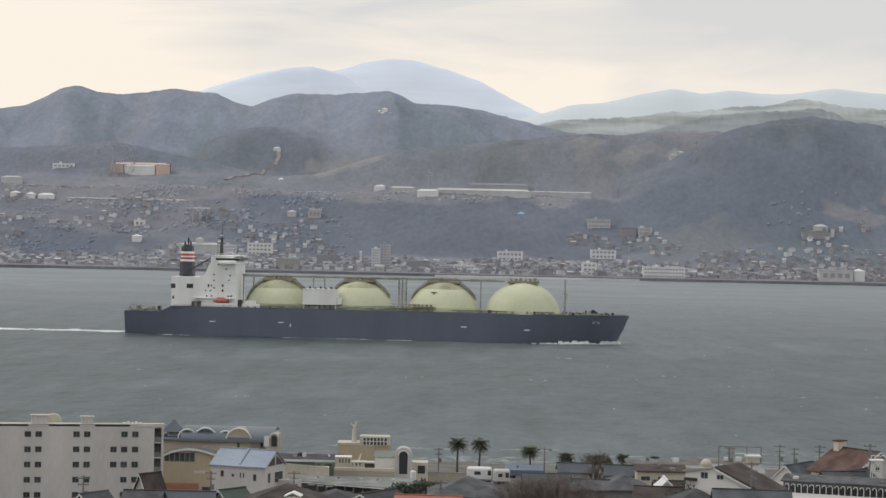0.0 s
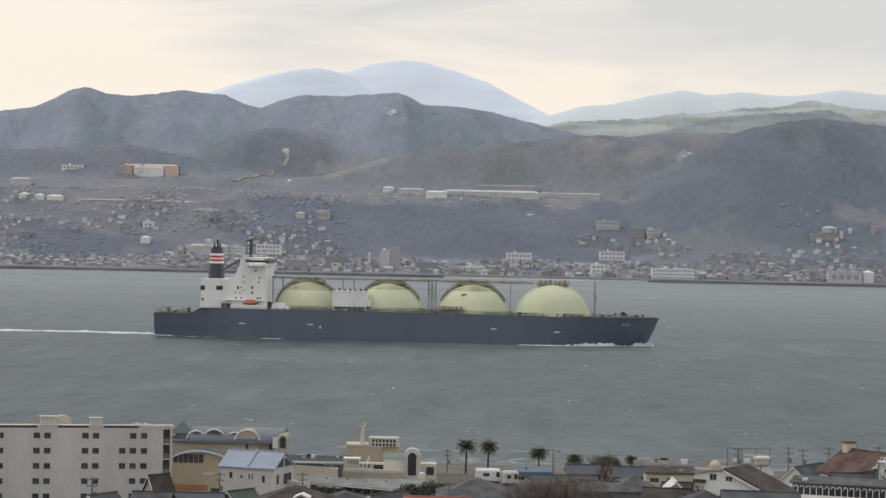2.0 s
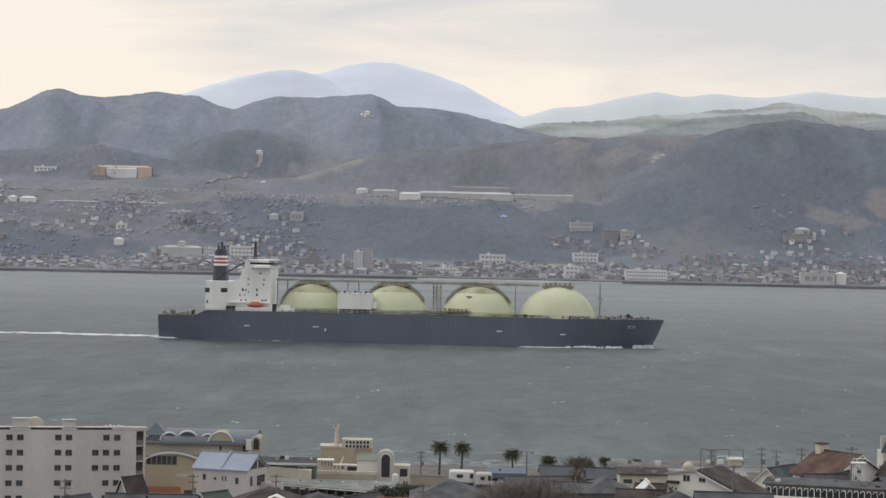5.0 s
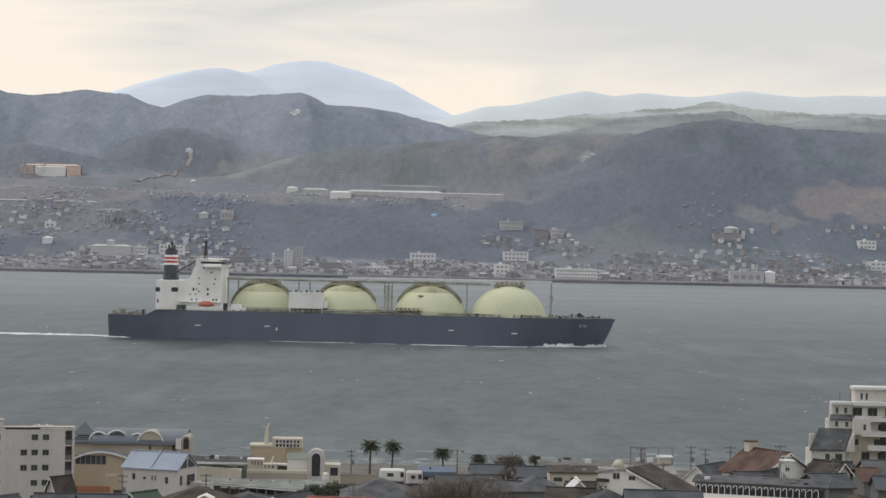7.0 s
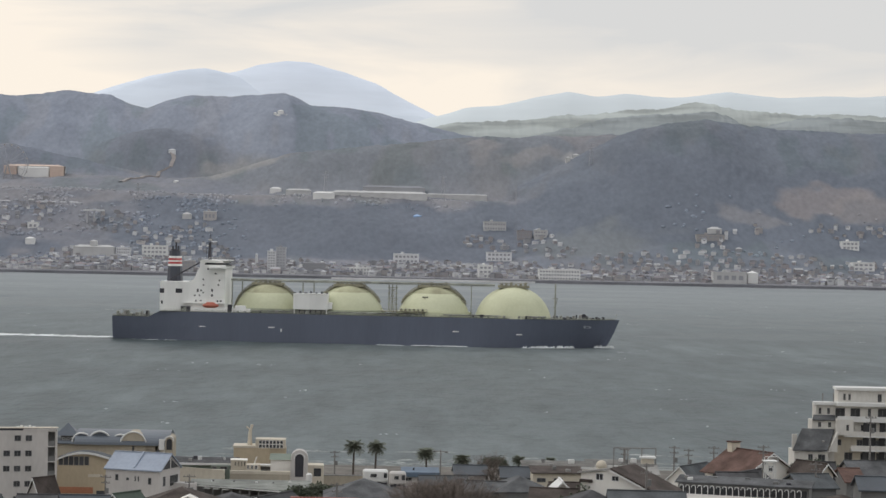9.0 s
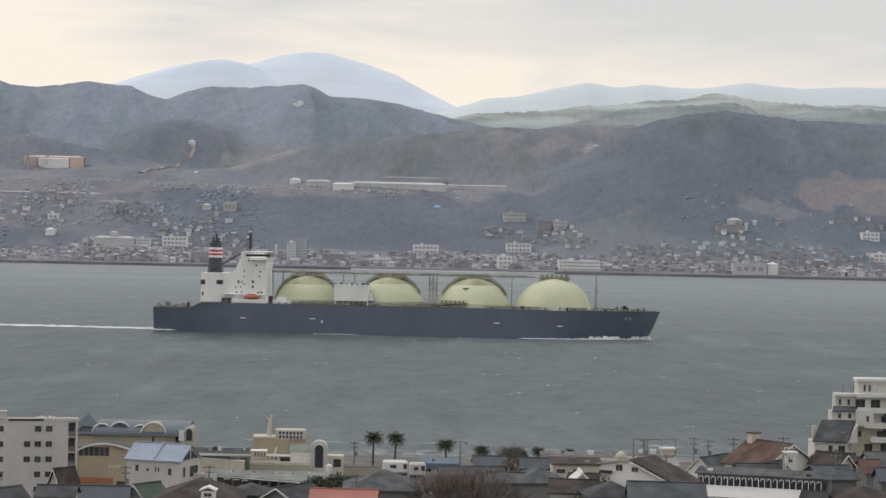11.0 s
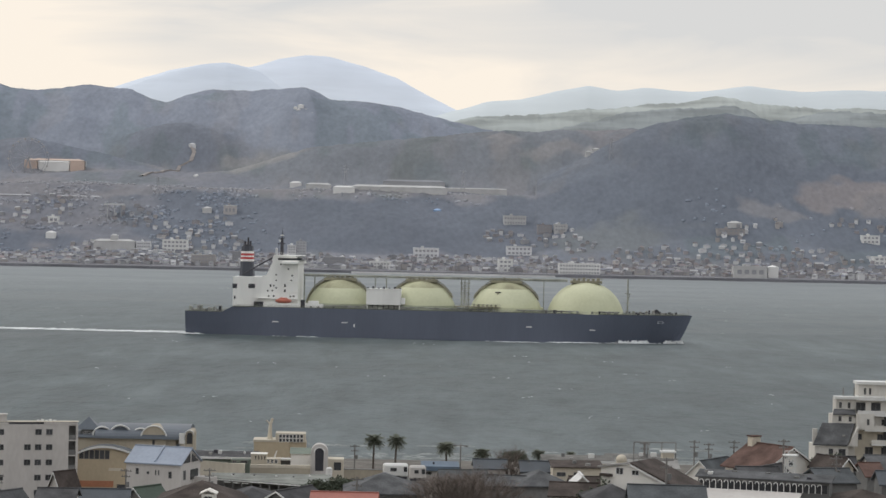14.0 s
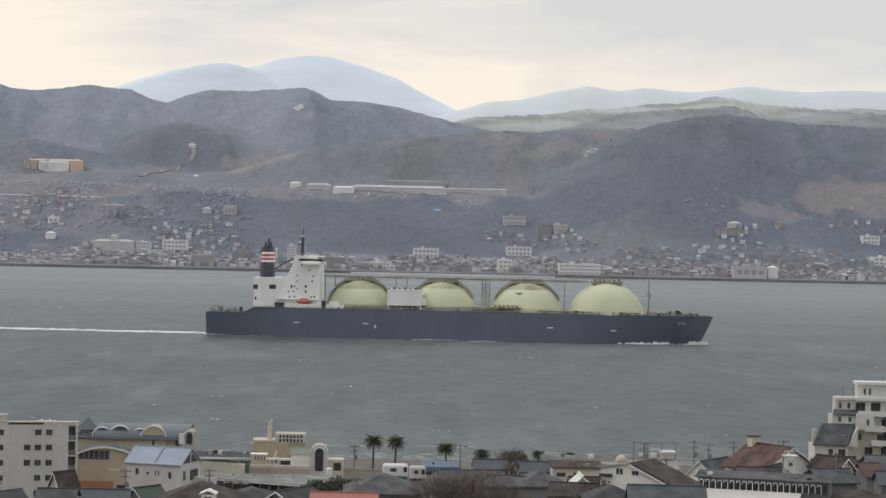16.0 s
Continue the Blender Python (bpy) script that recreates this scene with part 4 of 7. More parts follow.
for k in range(46):
    x = 62 + k * 4.05
    if rng.random() < 0.7:
        part("deck_fitting", boxed(x, x + rng.uniform(0.6, 2.0), -20.6, -19.4, DECK + 0.3, DECK + rng.uniform(0.7, 2.0), bevel=0.08),
             rng.choice((M_PIPE, M_PIPE, M_DARKSTEEL, M_CONCRETE)), ship)
part("side_pipe", rods(((64, -19, DECK + 1.5), (235, -19, DECK + 1.5)), ((64, -18.2, DECK + 1.1), (235, -18.2, DECK + 1.1)), r=0.28), M_PIPE, ship)


# ---- the near town between the hillside and the beach ----


def land(x, y):
    return float(near_height(np.array([[x]]), np.array([[y]]))[0, 0])


def building(name, label, category, x, y, w, d, top, wall, rz=0.0, group=""):
    """A walled block: local x runs along its front from its near-left corner, local y goes back, z from the ground up."""
    g = land(x, y) - 0.6
    ob = thing(name, label, category, x, y, g, rz, group)
    h = top - g
    part("wall", boxed(0, w, 0, d, 0, h), wall, ob)
    return ob, h


def gable_roof(parent, x0, x1, y0, y1, z, rise, material, wall, over=0.5, axis="x", thick=0.22):
    """Two slopes as one folded slab, and the gable walls under it."""
    if axis == "x":
        mid = (y0 + y1) / 2
        run = mid - y0
        drop = rise * over / run
        out = [(x0 - over, y0 - over, z - drop), (x0 - over, mid, z + rise), (x0 - over, y1 + over, z - drop),
               (x0 - over, y1 + over, z - drop + thick), (x0 - over, mid, z + rise + thick), (x0 - over, y0 - over, z - drop + thick)]
        part("roof", prismed(out, (x1 - x0 + 2 * over, 0, 0)), material, parent)
        part("gable_wall", prismed([(x0, y0 + 0.02, z), (x0, mid, z + rise - 0.03), (x0, y1 - 0.02, z)], (x1 - x0, 0, 0)), wall, parent)
        part("ridge", boxed(x0 - over, x1 + over, mid - 0.18, mid + 0.18, z + rise + thick - 0.06, z + rise + thick + 0.12), material, parent)
    else:
        mid = (x0 + x1) / 2
        run = mid - x0
        drop = rise * over / run
        out = [(x0 - over, y0 - over, z - drop), (mid, y0 - over, z + rise), (x1 + over, y0 - over, z - drop),
               (x1 + over, y0 - over, z - drop + thick), (mid, y0 - over, z + rise + thick), (x0 - over, y0 - over, z - drop + thick)]
        part("roof", prismed(out, (0, y1 - y0 + 2 * over, 0)), material, parent)
        part("gable_wall", prismed([(x0 + 0.02, y0, z), (mid, y0, z + rise - 0.03), (x1 - 0.02, y0, z)], (0, y1 - y0, 0)), wall, parent)
        part("ridge", boxed(mid - 0.18, mid + 0.18, y0 - over, y1 + over, z + rise + thick - 0.06, z + rise + thick + 0.12), material, parent)
        for end in (x0 - over, x1 + over):
            part("verge", prismed([(mid, y0 - over - 0.12, z + rise - 0.04), (end, y0 - over - 0.12, z - drop - 0.04), (end, y0 - over - 0.12, z - drop + thick - 0.04), (mid, y0 - over - 0.12, z + rise + thick - 0.02)], (0, 0.1, 0)), M_FRAME, parent)


def hip_roof(parent, x0, x1, y0, y1, z, rise, material, over=0.5):
    bm = bmesh.new()
    a = [bm.verts.new(p) for p in ((x0 - over, y0 - over, z), (x1 + over, y0 - over, z), (x1 + over, y1 + over, z), (x0 - over, y1 + over, z))]
    b = [bm.verts.new(v.co - Vector((0, 0, 0.2))) for v in a]
    inset = min((x1 - x0), (y1 - y0)) / 2 + over * 0.5
    long_x = (x1 - x0) > (y1 - y0)
    if long_x:
        r0, r1 = bm.verts.new((x0 - over + inset, (y0 + y1) / 2, z + rise)), bm.verts.new((x1 + over - inset, (y0 + y1) / 2, z + rise))
        bm.faces.new((a[0], a[1], r1, r0)); bm.faces.new((a[1], a[2], r1)); bm.faces.new((a[2], a[3], r0, r1)); bm.faces.new((a[3], a[0], r0))
    else:
        r0, r1 = bm.verts.new(((x0 + x1) / 2, y0 - over + inset, z + rise)), bm.verts.new(((x0 + x1) / 2, y1 + over - inset, z + rise))
        bm.faces.new((a[0], a[1], r0)); bm.faces.new((a[1], a[2], r1, r0)); bm.faces.new((a[2], a[3], r1)); bm.faces.new((a[3], a[0], r0, r1))
    for i in range(4):
        j = (i + 1) % 4
        bm.faces.new((b[i], b[j], a[j], a[i]))
    bm.faces.new(b[::-1])
    part("roof", bm, material, parent)


def arc_points(cx, cz, r, a0, a1, n, y):
    return [(cx + r * math.cos(radians(a0 + (a1 - a0) * k / n)), y, cz + r * math.sin(radians(a0 + (a1 - a0) * k / n))) for k in range(n + 1)]


# -- six-storey apartment block --
AX, AY, AZ = -52.43, 434.0, 17.91
ag = land(AX, AY) - 0.6
apt = thing("apartment_block", "plain off-white apartment block with small square windows", "building", AX, AY, ag, 12.0)
top = AZ - ag
part("wall", boxed(-42, -1.75, 0, 6, 0, top), M_WALLWHITE, apt)
part("end_wall", boxed(-0.4, 0, -0.05, 6, 0, top + 0.05), M_WALLWHITE, apt)
part("stair_core", boxed(-1.75, -0.4, 1.4, 5.9, 0, top - 0.2), M_WALLGREY, apt)
for k in range(6):
    part("stair_landing", boxed(-1.75, -0.4, 0.05, 1.4, top - 0.25 - 2.87 * k, top - 0.05 - 2.87 * k), M_WALLWHITE, apt)
    part("stair_parapet", boxed(-1.75, -0.4, 0.1, 0.22, top - 2.95 - 2.87 * k, top - 1.95 - 2.87 * k), M_WALLGREY, apt)
part("roof_slab", boxed(-42.2, 0.2, 0.2, 2.6, top + 0.42, top + 0.52), M_WALLCREAM, apt)
# dark strip painted in for the shade below the roof slab
part("roof_gap_shade", boxed(-42, -0.3, 0.35, 2.4, top, top + 0.42), M_DARKSTEEL, apt)
for x0, x1 in ((-25.4, -21.6), (-15.8, -13.0), (-6.4, -0.2)):
    part("parapet", boxed(x0, x1, -0.1, 0.3, top, top + 0.34), M_WALLWHITE, apt)
px = 434 / 4033 * 0.978
for row in range(5):
    z = top - 1.43 - 2.87 * row
    for u in (48, 67, 134, 153, 219.5, 239, -35, -16) + ((200.5,) if row in (1, 2) else ()):
        window(apt, (u - 290) * px - 0.12 * row * 0.1, 0, z, 1.22, 1.1, frame_material=M_WALLGREY)
part("stair_tower", boxed(-24.8, -21.9, 0.6, 2.4, top + 0.42, top + 2.0), M_WALLWHITE, apt)
part("tower_lid", boxed(-25, -21.7, 0.4, 2.6, top + 2.0, top + 2.15), M_WALLWHITE, apt)
part("stair_tower", boxed(-15.5, -13.3, 0.6, 2.4, top + 0.42, top + 1.75), M_WALLWHITE, apt)
part("tower_lid", boxed(-15.7, -13.1, 0.4, 2.6, top + 1.75, top + 1.9), M_WALLWHITE, apt)
part("roof_shell", prismed(arc_points(-20.6, top + 0.3, 1.75, 0, 180, 14, 4.0), (0, 2, 0)), M_WALLCREAM, apt)
for k in range(5):
    part("roof_unit", boxed(-7.6 + 0.75 * k, -7.1 + 0.75 * k, 1.5, 2.2, top + 0.42, top + 0.7 + 0.15 * (k % 2)), M_FRAME, apt)

# -- seaside hall with barrel vaults behind it --
SY = 500.0
sx0, sz1 = -60.42, 9.41
hall, hh = building("vaulted_hall", "tan seaside hall with blue-grey barrel-vault roofs", "building", sx0, SY, 21.32, 26, sz1, M_WALLBUFF)
w = 21.32
# long shallow vault over the back
vx0, vx1 = 3.72, 24.30
ridge_z = 12.07 - (land(sx0, SY) - 0.6)
bm = bmesh.new()
prism(bm, [(vx0, 8 + 9 * math.cos(radians(a)), hh + (ridge_z - hh) * math.sin(radians(a))) for a in range(0, 181, 12)], (vx1 - vx0, 0, 0))
part("barrel_roof", bm, M_VAULT, hall)
part("front_roof", prismed([(-0.5, -0.6, hh), (w + 0.4, -0.6, hh), (w + 0.4, 10, hh + 1.0), (-0.5, 10, hh + 1.0)], (0, 0, 0.25)), M_VAULT, hall)
for u, r, deep, m in ((330, 1.9, 7, M_VAULT), (362, 2.3, 9, M_VAULT), (398, 1.7, 6, M_VAULT)):
    c = u / 4033 * 500 - 289 / 4033 * 500
    part("vault", prismed(arc_points(c, hh + 0.3, r, 0, 180, 16, 1.5), (0, deep, 0)), m, hall)
    bm = bmesh.new()
    pts = arc_points(c, hh + 0.3, r + 0.12, 30, 178, 16, 1.4)
    for p, q in zip(pts, pts[1:]):
        rod(bm, p, q, 0.2, n=6)
    part("vault_rim", bm, M_FRAME, hall)
c = 16.49
part("arched_gable", prismed([(c - 2.7, -0.4, 0.2)] + arc_points(c, 9.52 - (land(sx0, SY) - 0.6), 2.7, 180, 0, 18, -0.4) + [(c + 2.7, -0.4, 0.2)], (0, 8, 0)), M_WALLBUFF, hall)
bm = bmesh.new()
pts = arc_points(c, 9.52 - (land(sx0, SY) - 0.6), 2.8, 0, 180, 18, -0.5)
for p, q in zip(pts, pts[1:]):
    rod(bm, p, q, 0.16, n=6)
part("gable_rim", bm, M_FRAME, hall)
part("gable_slot", boxed(c - 0.25, c + 0.25, -0.5, -0.3, hh - 1.6, hh - 0.2), M_GLASS, hall)
c = 23.55
ez = 9.06 - (land(sx0, SY) - 0.6)
part("end_vault", prismed([(c - 0.1, -1.6, 0.2)] + arc_points(c + 0.8, ez + 1.5, 0.9, 180, 0, 14, -1.6) + [(c + 1.7, -1.6, 0.2)], (0, 9, 0)), M_WALLBUFF, hall)
bm = bmesh.new()
pts = arc_points(c + 0.8, ez + 1.5, 0.95, 0, 180, 14, -1.7)
for p, q in zip(pts, pts[1:]):
    rod(bm, p, q, 0.14, n=6)
part("end_rim", bm, M_FRAME, hall)
part("end_window", prismed([(c + 0.25, -1.72, ez - 0.4)] + arc_points(c + 0.85, ez + 1.4, 0.6, 180, 0, 14, -1.72) + [(c + 1.45, -1.72, ez - 0.4)], (0, 0.2, 0)), M_GLASS, hall)
part("end_board", boxed(c - 1.35, c - 0.2, -2.1, -1.8, ez - 0.4, ez + 1.9), M_FRAME, hall)
part("side_roof", prismed([(c - 4.6, -0.2, ez - 2.5), (c - 1.6, -0.2, ez - 0.6), (c + 0.2, -0.2, ez - 2.6)], (0, -1.2, 0)), M_VAULT, hall)
py0 = 0.37
part("tower_wall", boxed(py0, py0 + 4, 3, 7, hh, hh + 1.6), M_WALLGREY, hall)
for k in range(4):
    window(hall, py0 + 0.6 + 0.95 * k, 3, hh + 0.9, 0.6, 0.5, bars=0)
bm = bmesh.new()
bmesh.ops.create_cone(bm, cap_ends=True, segments=4, radius1=3.9, radius2=0.1, depth=2.6, matrix=Matrix.Translation((py0 + 1.4, 5, hh + 2.9)) @ pose(0, 0, 0, 0, 0, 45))
part("pyramid_roof", bm, M_VAULT, hall)

# -- yellow hall with a bowed roof --
YY = 446.0
yx = -53.91
yg = land(yx, YY) - 0.6
yellow = thing("bowed_roof_hall", "ochre-yellow hall with bowed roof and ribbon window", "building", yx, YY, yg)
w, ztop, zend, zl = 11.06, 12.46 - yg, 11.15 - yg, 11.13 - yg
prof = [(w * k / 20, zl + (zend - zl) * k / 20 + (ztop - (zl + zend) / 2) * math.sin(math.pi * min(1, k / 20) ** 0.9)) for k in range(21)]
part("wall", prismed([(x, 0, 0 if i < 0 else z) for i, (x, z) in enumerate(prof)] + [(w, 0, 0), (0, 0, 0)], (0, 5, 0)), M_WALLTAN, yellow)
part("roof", prismed([(x, -0.4, z + 0.02) for x, z in prof] + [(x, -0.4, z + 0.3) for x, z in prof[::-1]], (0, 5.6, 0)), M_ROOFSLATE, yellow)
part("fascia", prismed([(x, -0.52, z - 0.02) for x, z in prof] + [(x, -0.52, z + 0.36) for x, z in prof[::-1]], (0, 0.1, 0)), M_FRAME, yellow)
part("base_band", boxed(-0.05, w * 0.64, -0.08, 0.3, 4.77 - yg, 5.98 - yg), M_BASEORANGE, yellow)
for k in range(6):
    window(yellow, 0.75 + 1.0 * k, 0, 11.08 - yg, 0.92, 1.75, bars=0, frame_material=M_WALLGREY)
part("sign_panel", boxed(w * 0.55, w * 0.8, -0.06, 0.1, 7.96 - yg, 8.51 - yg), M_WALLCREAM, yellow)
part("doorway", boxed(w * 0.7, w * 0.86, -0.05, 0.2, 0.6, 5.33 - yg), M_GLASS, yellow)

# -- white house with pale blue roof --
HX, HY = -40.74, 409.0
w = 10.64
white, h = building("blue_roofed_house", "white two-storey house with pale blue metal roof", "house", HX, HY, w, 8.5, 13.50, M_WALLWHITE, rz=-20.0)
gable_roof(white, 0, w, 0, 8.5, h, 2.5, M_ROOFBLUE, M_WALLWHITE, over=0.3)
part("roof_step", prismed([(w * 0.5, 0.1, h + 0.3), (w * 0.5, 4.2, h + 2.72), (w * 0.5, 4.2, h + 2.95), (w * 0.5, 0.1, h + 0.5)], (0.3, 0, 0)), M_ROOFBLUE, white)
for x, z, ww, hh2 in ((2.2, h - 1.5, 0.6, 1.1), (4.3, h - 1.7, 0.5, 0.5), (5.8, h - 1.6, 0.25, 0.9), (6.4, h - 1.6, 0.25, 0.9), (8.6, h - 1.9, 0.6, 1.2)):
    window(white, x, 0, z, ww, hh2, bars=0, frame_material=M_WALLGREY)
for y0_, y1_, y2_ in ((0.9, 3.9, 3.9), (4.6, 7.6, 4.6)):
    part("gable_window", prismed([(w - 0.1, y0_, h + 0.15), (w - 0.1, y1_, h + 0.15), (w - 0.1, y2_, h + 1.75)], (0.2, 0, 0)), M_GLASS, white)
window(white, w, 1.6, h - 2.0, 1.0, 1.7, rz=90, frame_material=M_WALLGREY)
part("porch", boxed(w - 0.1, w + 0.1, 4.2, 7.4, h - 3.0, h - 1.2), M_GLASS, white)
part("porch_wing", boxed(w, w + 3.4, 5.5, 8.4, 0, h - 2.6), M_WALLWHITE, white)

# -- long low seaside restaurants: dark flat roofs with white edges --
def long_low(name, label, x0, x1, y, top, depth, wall, roof_m, edge=True, group="", rz=0.0):
    ob, hh_ = building(name, label, "building", x0, y, x1 - x0, depth, top, wall, rz, group)
    ln = x1 - x0
    part("roof", prismed([(-0.4, -0.5, hh_), (ln + 0.4, -0.5, hh_), (ln + 0.4, depth + 0.4, hh_ + 0.7), (-0.4, depth + 0.4, hh_ + 0.7)], (0, 0, 0.2)), roof_m, ob)
    rg_ = random.Random(int(x0 * 7 + y))
    for _ in range(int(ln / 3.6)):
        ux, uy, us = rg_.uniform(0.4, ln - 1.4), rg_.uniform(0.3, depth - 1.4), rg_.uniform(0.3, 0.75)
        part("roof_unit", boxed(ux, ux + us * rg_.uniform(0.8, 1.8), uy, uy + us, hh_ + 0.1, hh_ + 0.7 * uy / depth + 0.35 + us * rg_.uniform(0.4, 1.0), bevel=0.05), rg_.choice((M_FRAME, M_WALLGREY, M_CONCRETE, M_DARKSTEEL)), ob)
    for k_ in range(int(ln / 3.2)):
        if rg_.random() < 0.75:
            window(ob, 1.4 + 3.2 * k_ + rg_.uniform(-0.4, 0.4), 0, hh_ - 1.25, rg_.choice((0.9, 1.3, 1.7)), 0.8, frame_material=rg_.choice((M_FRAME, M_WALLGREY)))
    if edge:
        part("roof_edge", boxed(-0.5, ln + 0.5, -0.66, -0.5, hh_ - 0.15, hh_ + 0.3), M_FRAME, ob)
    return ob, hh_, ln


low, h, ln = long_low("low_restaurant", "long low grey-green building with white roof edge", -33.67, -20.04, 470, 8.47, 6, M_WALLGREEN, M_ROOFDARK)
part("roof_vent", boxed(5.4, 6.2, 3, 4, h + 0.3, h + 1.3), M_FRAME, low)
# cream annex with a sloping parapet, glazed towards its end
annex, h = building("cream_annex", "cream rendered annex with a sloping parapet", "building", -31.6, 447, 10.0, 5, 9.3, M_WALLCREAM)
part("parapet", prismed([(0, -0.25, 0.3), (10.0, -0.25, 0.3), (10.0, -0.25, h + 0.22), (0, -0.25, h + 0.92)], (0, 0.22, 0)), M_WALLCREAM, annex)
part("coping", prismed([(-0.1, -0.3, h + 0.93), (10.05, -0.3, h + 0.23), (10.05, -0.3, h + 0.33), (-0.1, -0.3, h + 1.03)], (0, 0.34, 0)), M_WALLCREAM, annex)
part("stair_head", boxed(7.2, 10.9, 5.0, 7.2, 0, h + 0.72, bevel=0.04), M_WALLGREEN, annex)
for wx, ww in ((7.9, 0.85), (9.75, 1.5)):
    window(annex, wx, 5.0, h + 0.28, ww, 0.62, frame_material=M_WALLGREY)

# glazed entrance of the restaurant, in two steps, with a raking fin
entrance, h = building("entrance_pavilion", "cream entrance pavilion with tall dark windows", "building", -21.1, 466, 3.2, 3.0, 9.75, M_WALLCREAM)
part("coping", boxed(-0.12, 3.32, -0.15, 3.1, h, h + 0.14), M_WALLBRIGHT, entrance)
for k in range(4):
    window(entrance, 0.95 + 0.62 * k, 0, h - 0.68, 0.42, 1.0, frame_material=M_WALLCREAM)
part("wing", boxed(3.2, 6.0, -2.0, 1.5, 0, h - 0.65), M_WALLCREAM, entrance)
for k, ww in enumerate((0.45, 0.5, 0.62)):
    window(entrance, 3.6 + 0.8 * k, -2.0, h - 1.15, ww, 0.85, frame_material=M_FRAME)
part("fin", prismed([(4.55, -0.9, h - 0.66), (4.95, -0.9, h - 0.66), (5.4, -0.9, h + 0.9), (5.15, -0.9, h + 0.9)], (0, 0.35, 0)), M_WALLBRIGHT, entrance)
part("canopy", boxed(6.0, 8.6, -0.6, 1.4, h - 1.1, h - 0.72, bevel=0.04), M_FRAME, entrance)
part("canopy_wall", boxed(6.1, 8.5, 0.6, 1.2, 0, h - 1.12), M_WALLGREY, entrance)

# buff garden wall with a cream coping band
terrace = thing("terrace_wall", "long buff terrace wall with a cream band on top", "wall", -22.2, 460, land(-22.2, 460) - 0.5)
h = 7.6 - (land(-22.2, 460) - 0.5)
part("wall", boxed(0, 13.3, 0, 0.5, 0, h), M_WALLBUFF, terrace)
part("band", boxed(-0.05, 13.35, -0.06, 0.56, h, h + 0.68, bevel=0.03), M_WALLCREAM, terrace)
part("pier", boxed(-0.75, 0.0, -0.3, 0.7, 0, h + 0.75), M_WALLBRIGHT, terrace)

# wedge-shaped shed: its open front runs askew
sx, sy = -25.9, 417.6
shed, h = building("long_shed", "long pale sheet-roofed shed with dark bays", "building", sx, sy + 1.2, 19.8, 5.0, 9.75, M_WALLGREY)
roof_line = [(-0.5, 0.0, h), (19.3, -10.4, h), (21.4, -9.0, h), (21.6, 6.6, h + 0.25), (-0.6, 6.6, h + 0.25)]
part("roof", prismed(roof_line, (0, 0, 0.16)), M_ROOFPALE, shed)
front = math.atan2(-10.4, 19.8)
rg = random.Random(418)
for k in range(11):
    u = 0.03 + 0.088 * k
    fx, fy = -0.1 + 19.3 * u, 0.5 - 10.4 * u
    bm = boxed(-0.14, 0.14, -0.14, 0.14, 0.2, h)
    bmesh.ops.transform(bm, matrix=pose(fx, fy, 0, rz=math.degrees(front)), verts=bm.verts)
    part("post", bm, M_WALLGREY, shed)
    if k in (1, 2, 3):
        bm = boxed(0.35, 1.55, -0.7, 0.0, h - 0.5, h - 0.36)
        bmesh.ops.transform(bm, matrix=pose(fx, fy, 0, rz=math.degrees(front)), verts=bm.verts)
        part("awning", bm, M_FRAME, shed)
    elif k < 10:
        bm = boxed(0.25, 1.6, 0.05, 0.15, 0.2, h - 1.2 + rg.uniform(-0.2, 0.25))
        bmesh.ops.transform(bm, matrix=pose(fx, fy, 0, rz=math.degrees(front)), verts=bm.verts)
        part("infill_panel", bm, rg.choice((M_WALLGREY, M_WALLCREAM, M_DARKSTEEL)), shed)
bm = boxed(-0.3, 22.0, -0.1, 0.02, h - 0.16, h + 0.02)
bmesh.ops.transform(bm, matrix=pose(-0.5, -0.04, 0, rz=math.degrees(front)), verts=bm.verts)
part("gutter", bm, M_FRAME, shed)
for k in range(6):
    ux, uy, us = rg.uniform(2, 19), rg.uniform(1.0, 5.0), rg.uniform(0.15, 0.35)
    part("roof_unit", boxed(ux, ux + us * 1.5, uy, uy + us, h + 0.1, h + 0.3 + us, bevel=0.03), rg.choice((M_FRAME, M_WALLGREY, M_DARKSTEEL)), shed)


# -- tan building with rooftop window box and a pale ornament --
TY = 486.0
tg_x = -21.47
tan, h = building("tan_block", "tan flat-roofed block with gridded rooftop window", "building", tg_x, TY, 7.47, 6, 10.50, M_WALLTAN)
part("roof_edge", boxed(-0.15, 4.82, -0.15, 6, h, h + 0.45), M_WALLCREAM, tan)
part("side_wall", boxed(4.82, 11.09, 0.6, 5.6, 0, h + 0.1), M_WALLTAN, tan)
wx0, wx1 = 4.58, 10.97
part("penthouse", boxed(wx0, wx1, 0.3, 5, h, 12.38 - (land(tg_x, TY) - 0.6)), M_WALLCREAM, tan)
hz = 12.38 - (land(tg_x, TY) - 0.6)
for r in range(2):
    for k in range(7):
        window(tan, wx0 + 1.05 + 0.75 * k, 0.3, hz - 0.62 - 0.85 * r, 0.66, 0.78, bars=0)
for k in range(4):
    window(tan, 0.9 + 0.85 * k, 0, 3.1, 0.5, 1.3, bars=0)
orn_x = -18.18
orn_z = 10.91
orn = thing("roof_ornament", "pale weathered figure-shaped rooftop ornament on tan block", "ornament", orn_x, 488.5, orn_z - 0.2)
bm = bmesh.new()
rod(bm, (0, 0, 0), (0, 0, 2.2), 0.6, 0.4, n=10)
rod(bm, (0, 0, 2.2), (0.1, 0, 3.6), 0.42, 0.3, n=10)
rod(bm, (0.1, 0, 3.4), (-0.8, 0, 4.2), 0.2, 0.12, n=6)
rod(bm, (0.1, 0, 3.4), (0.5, 0, 4.6), 0.25, 0.3, n=8)
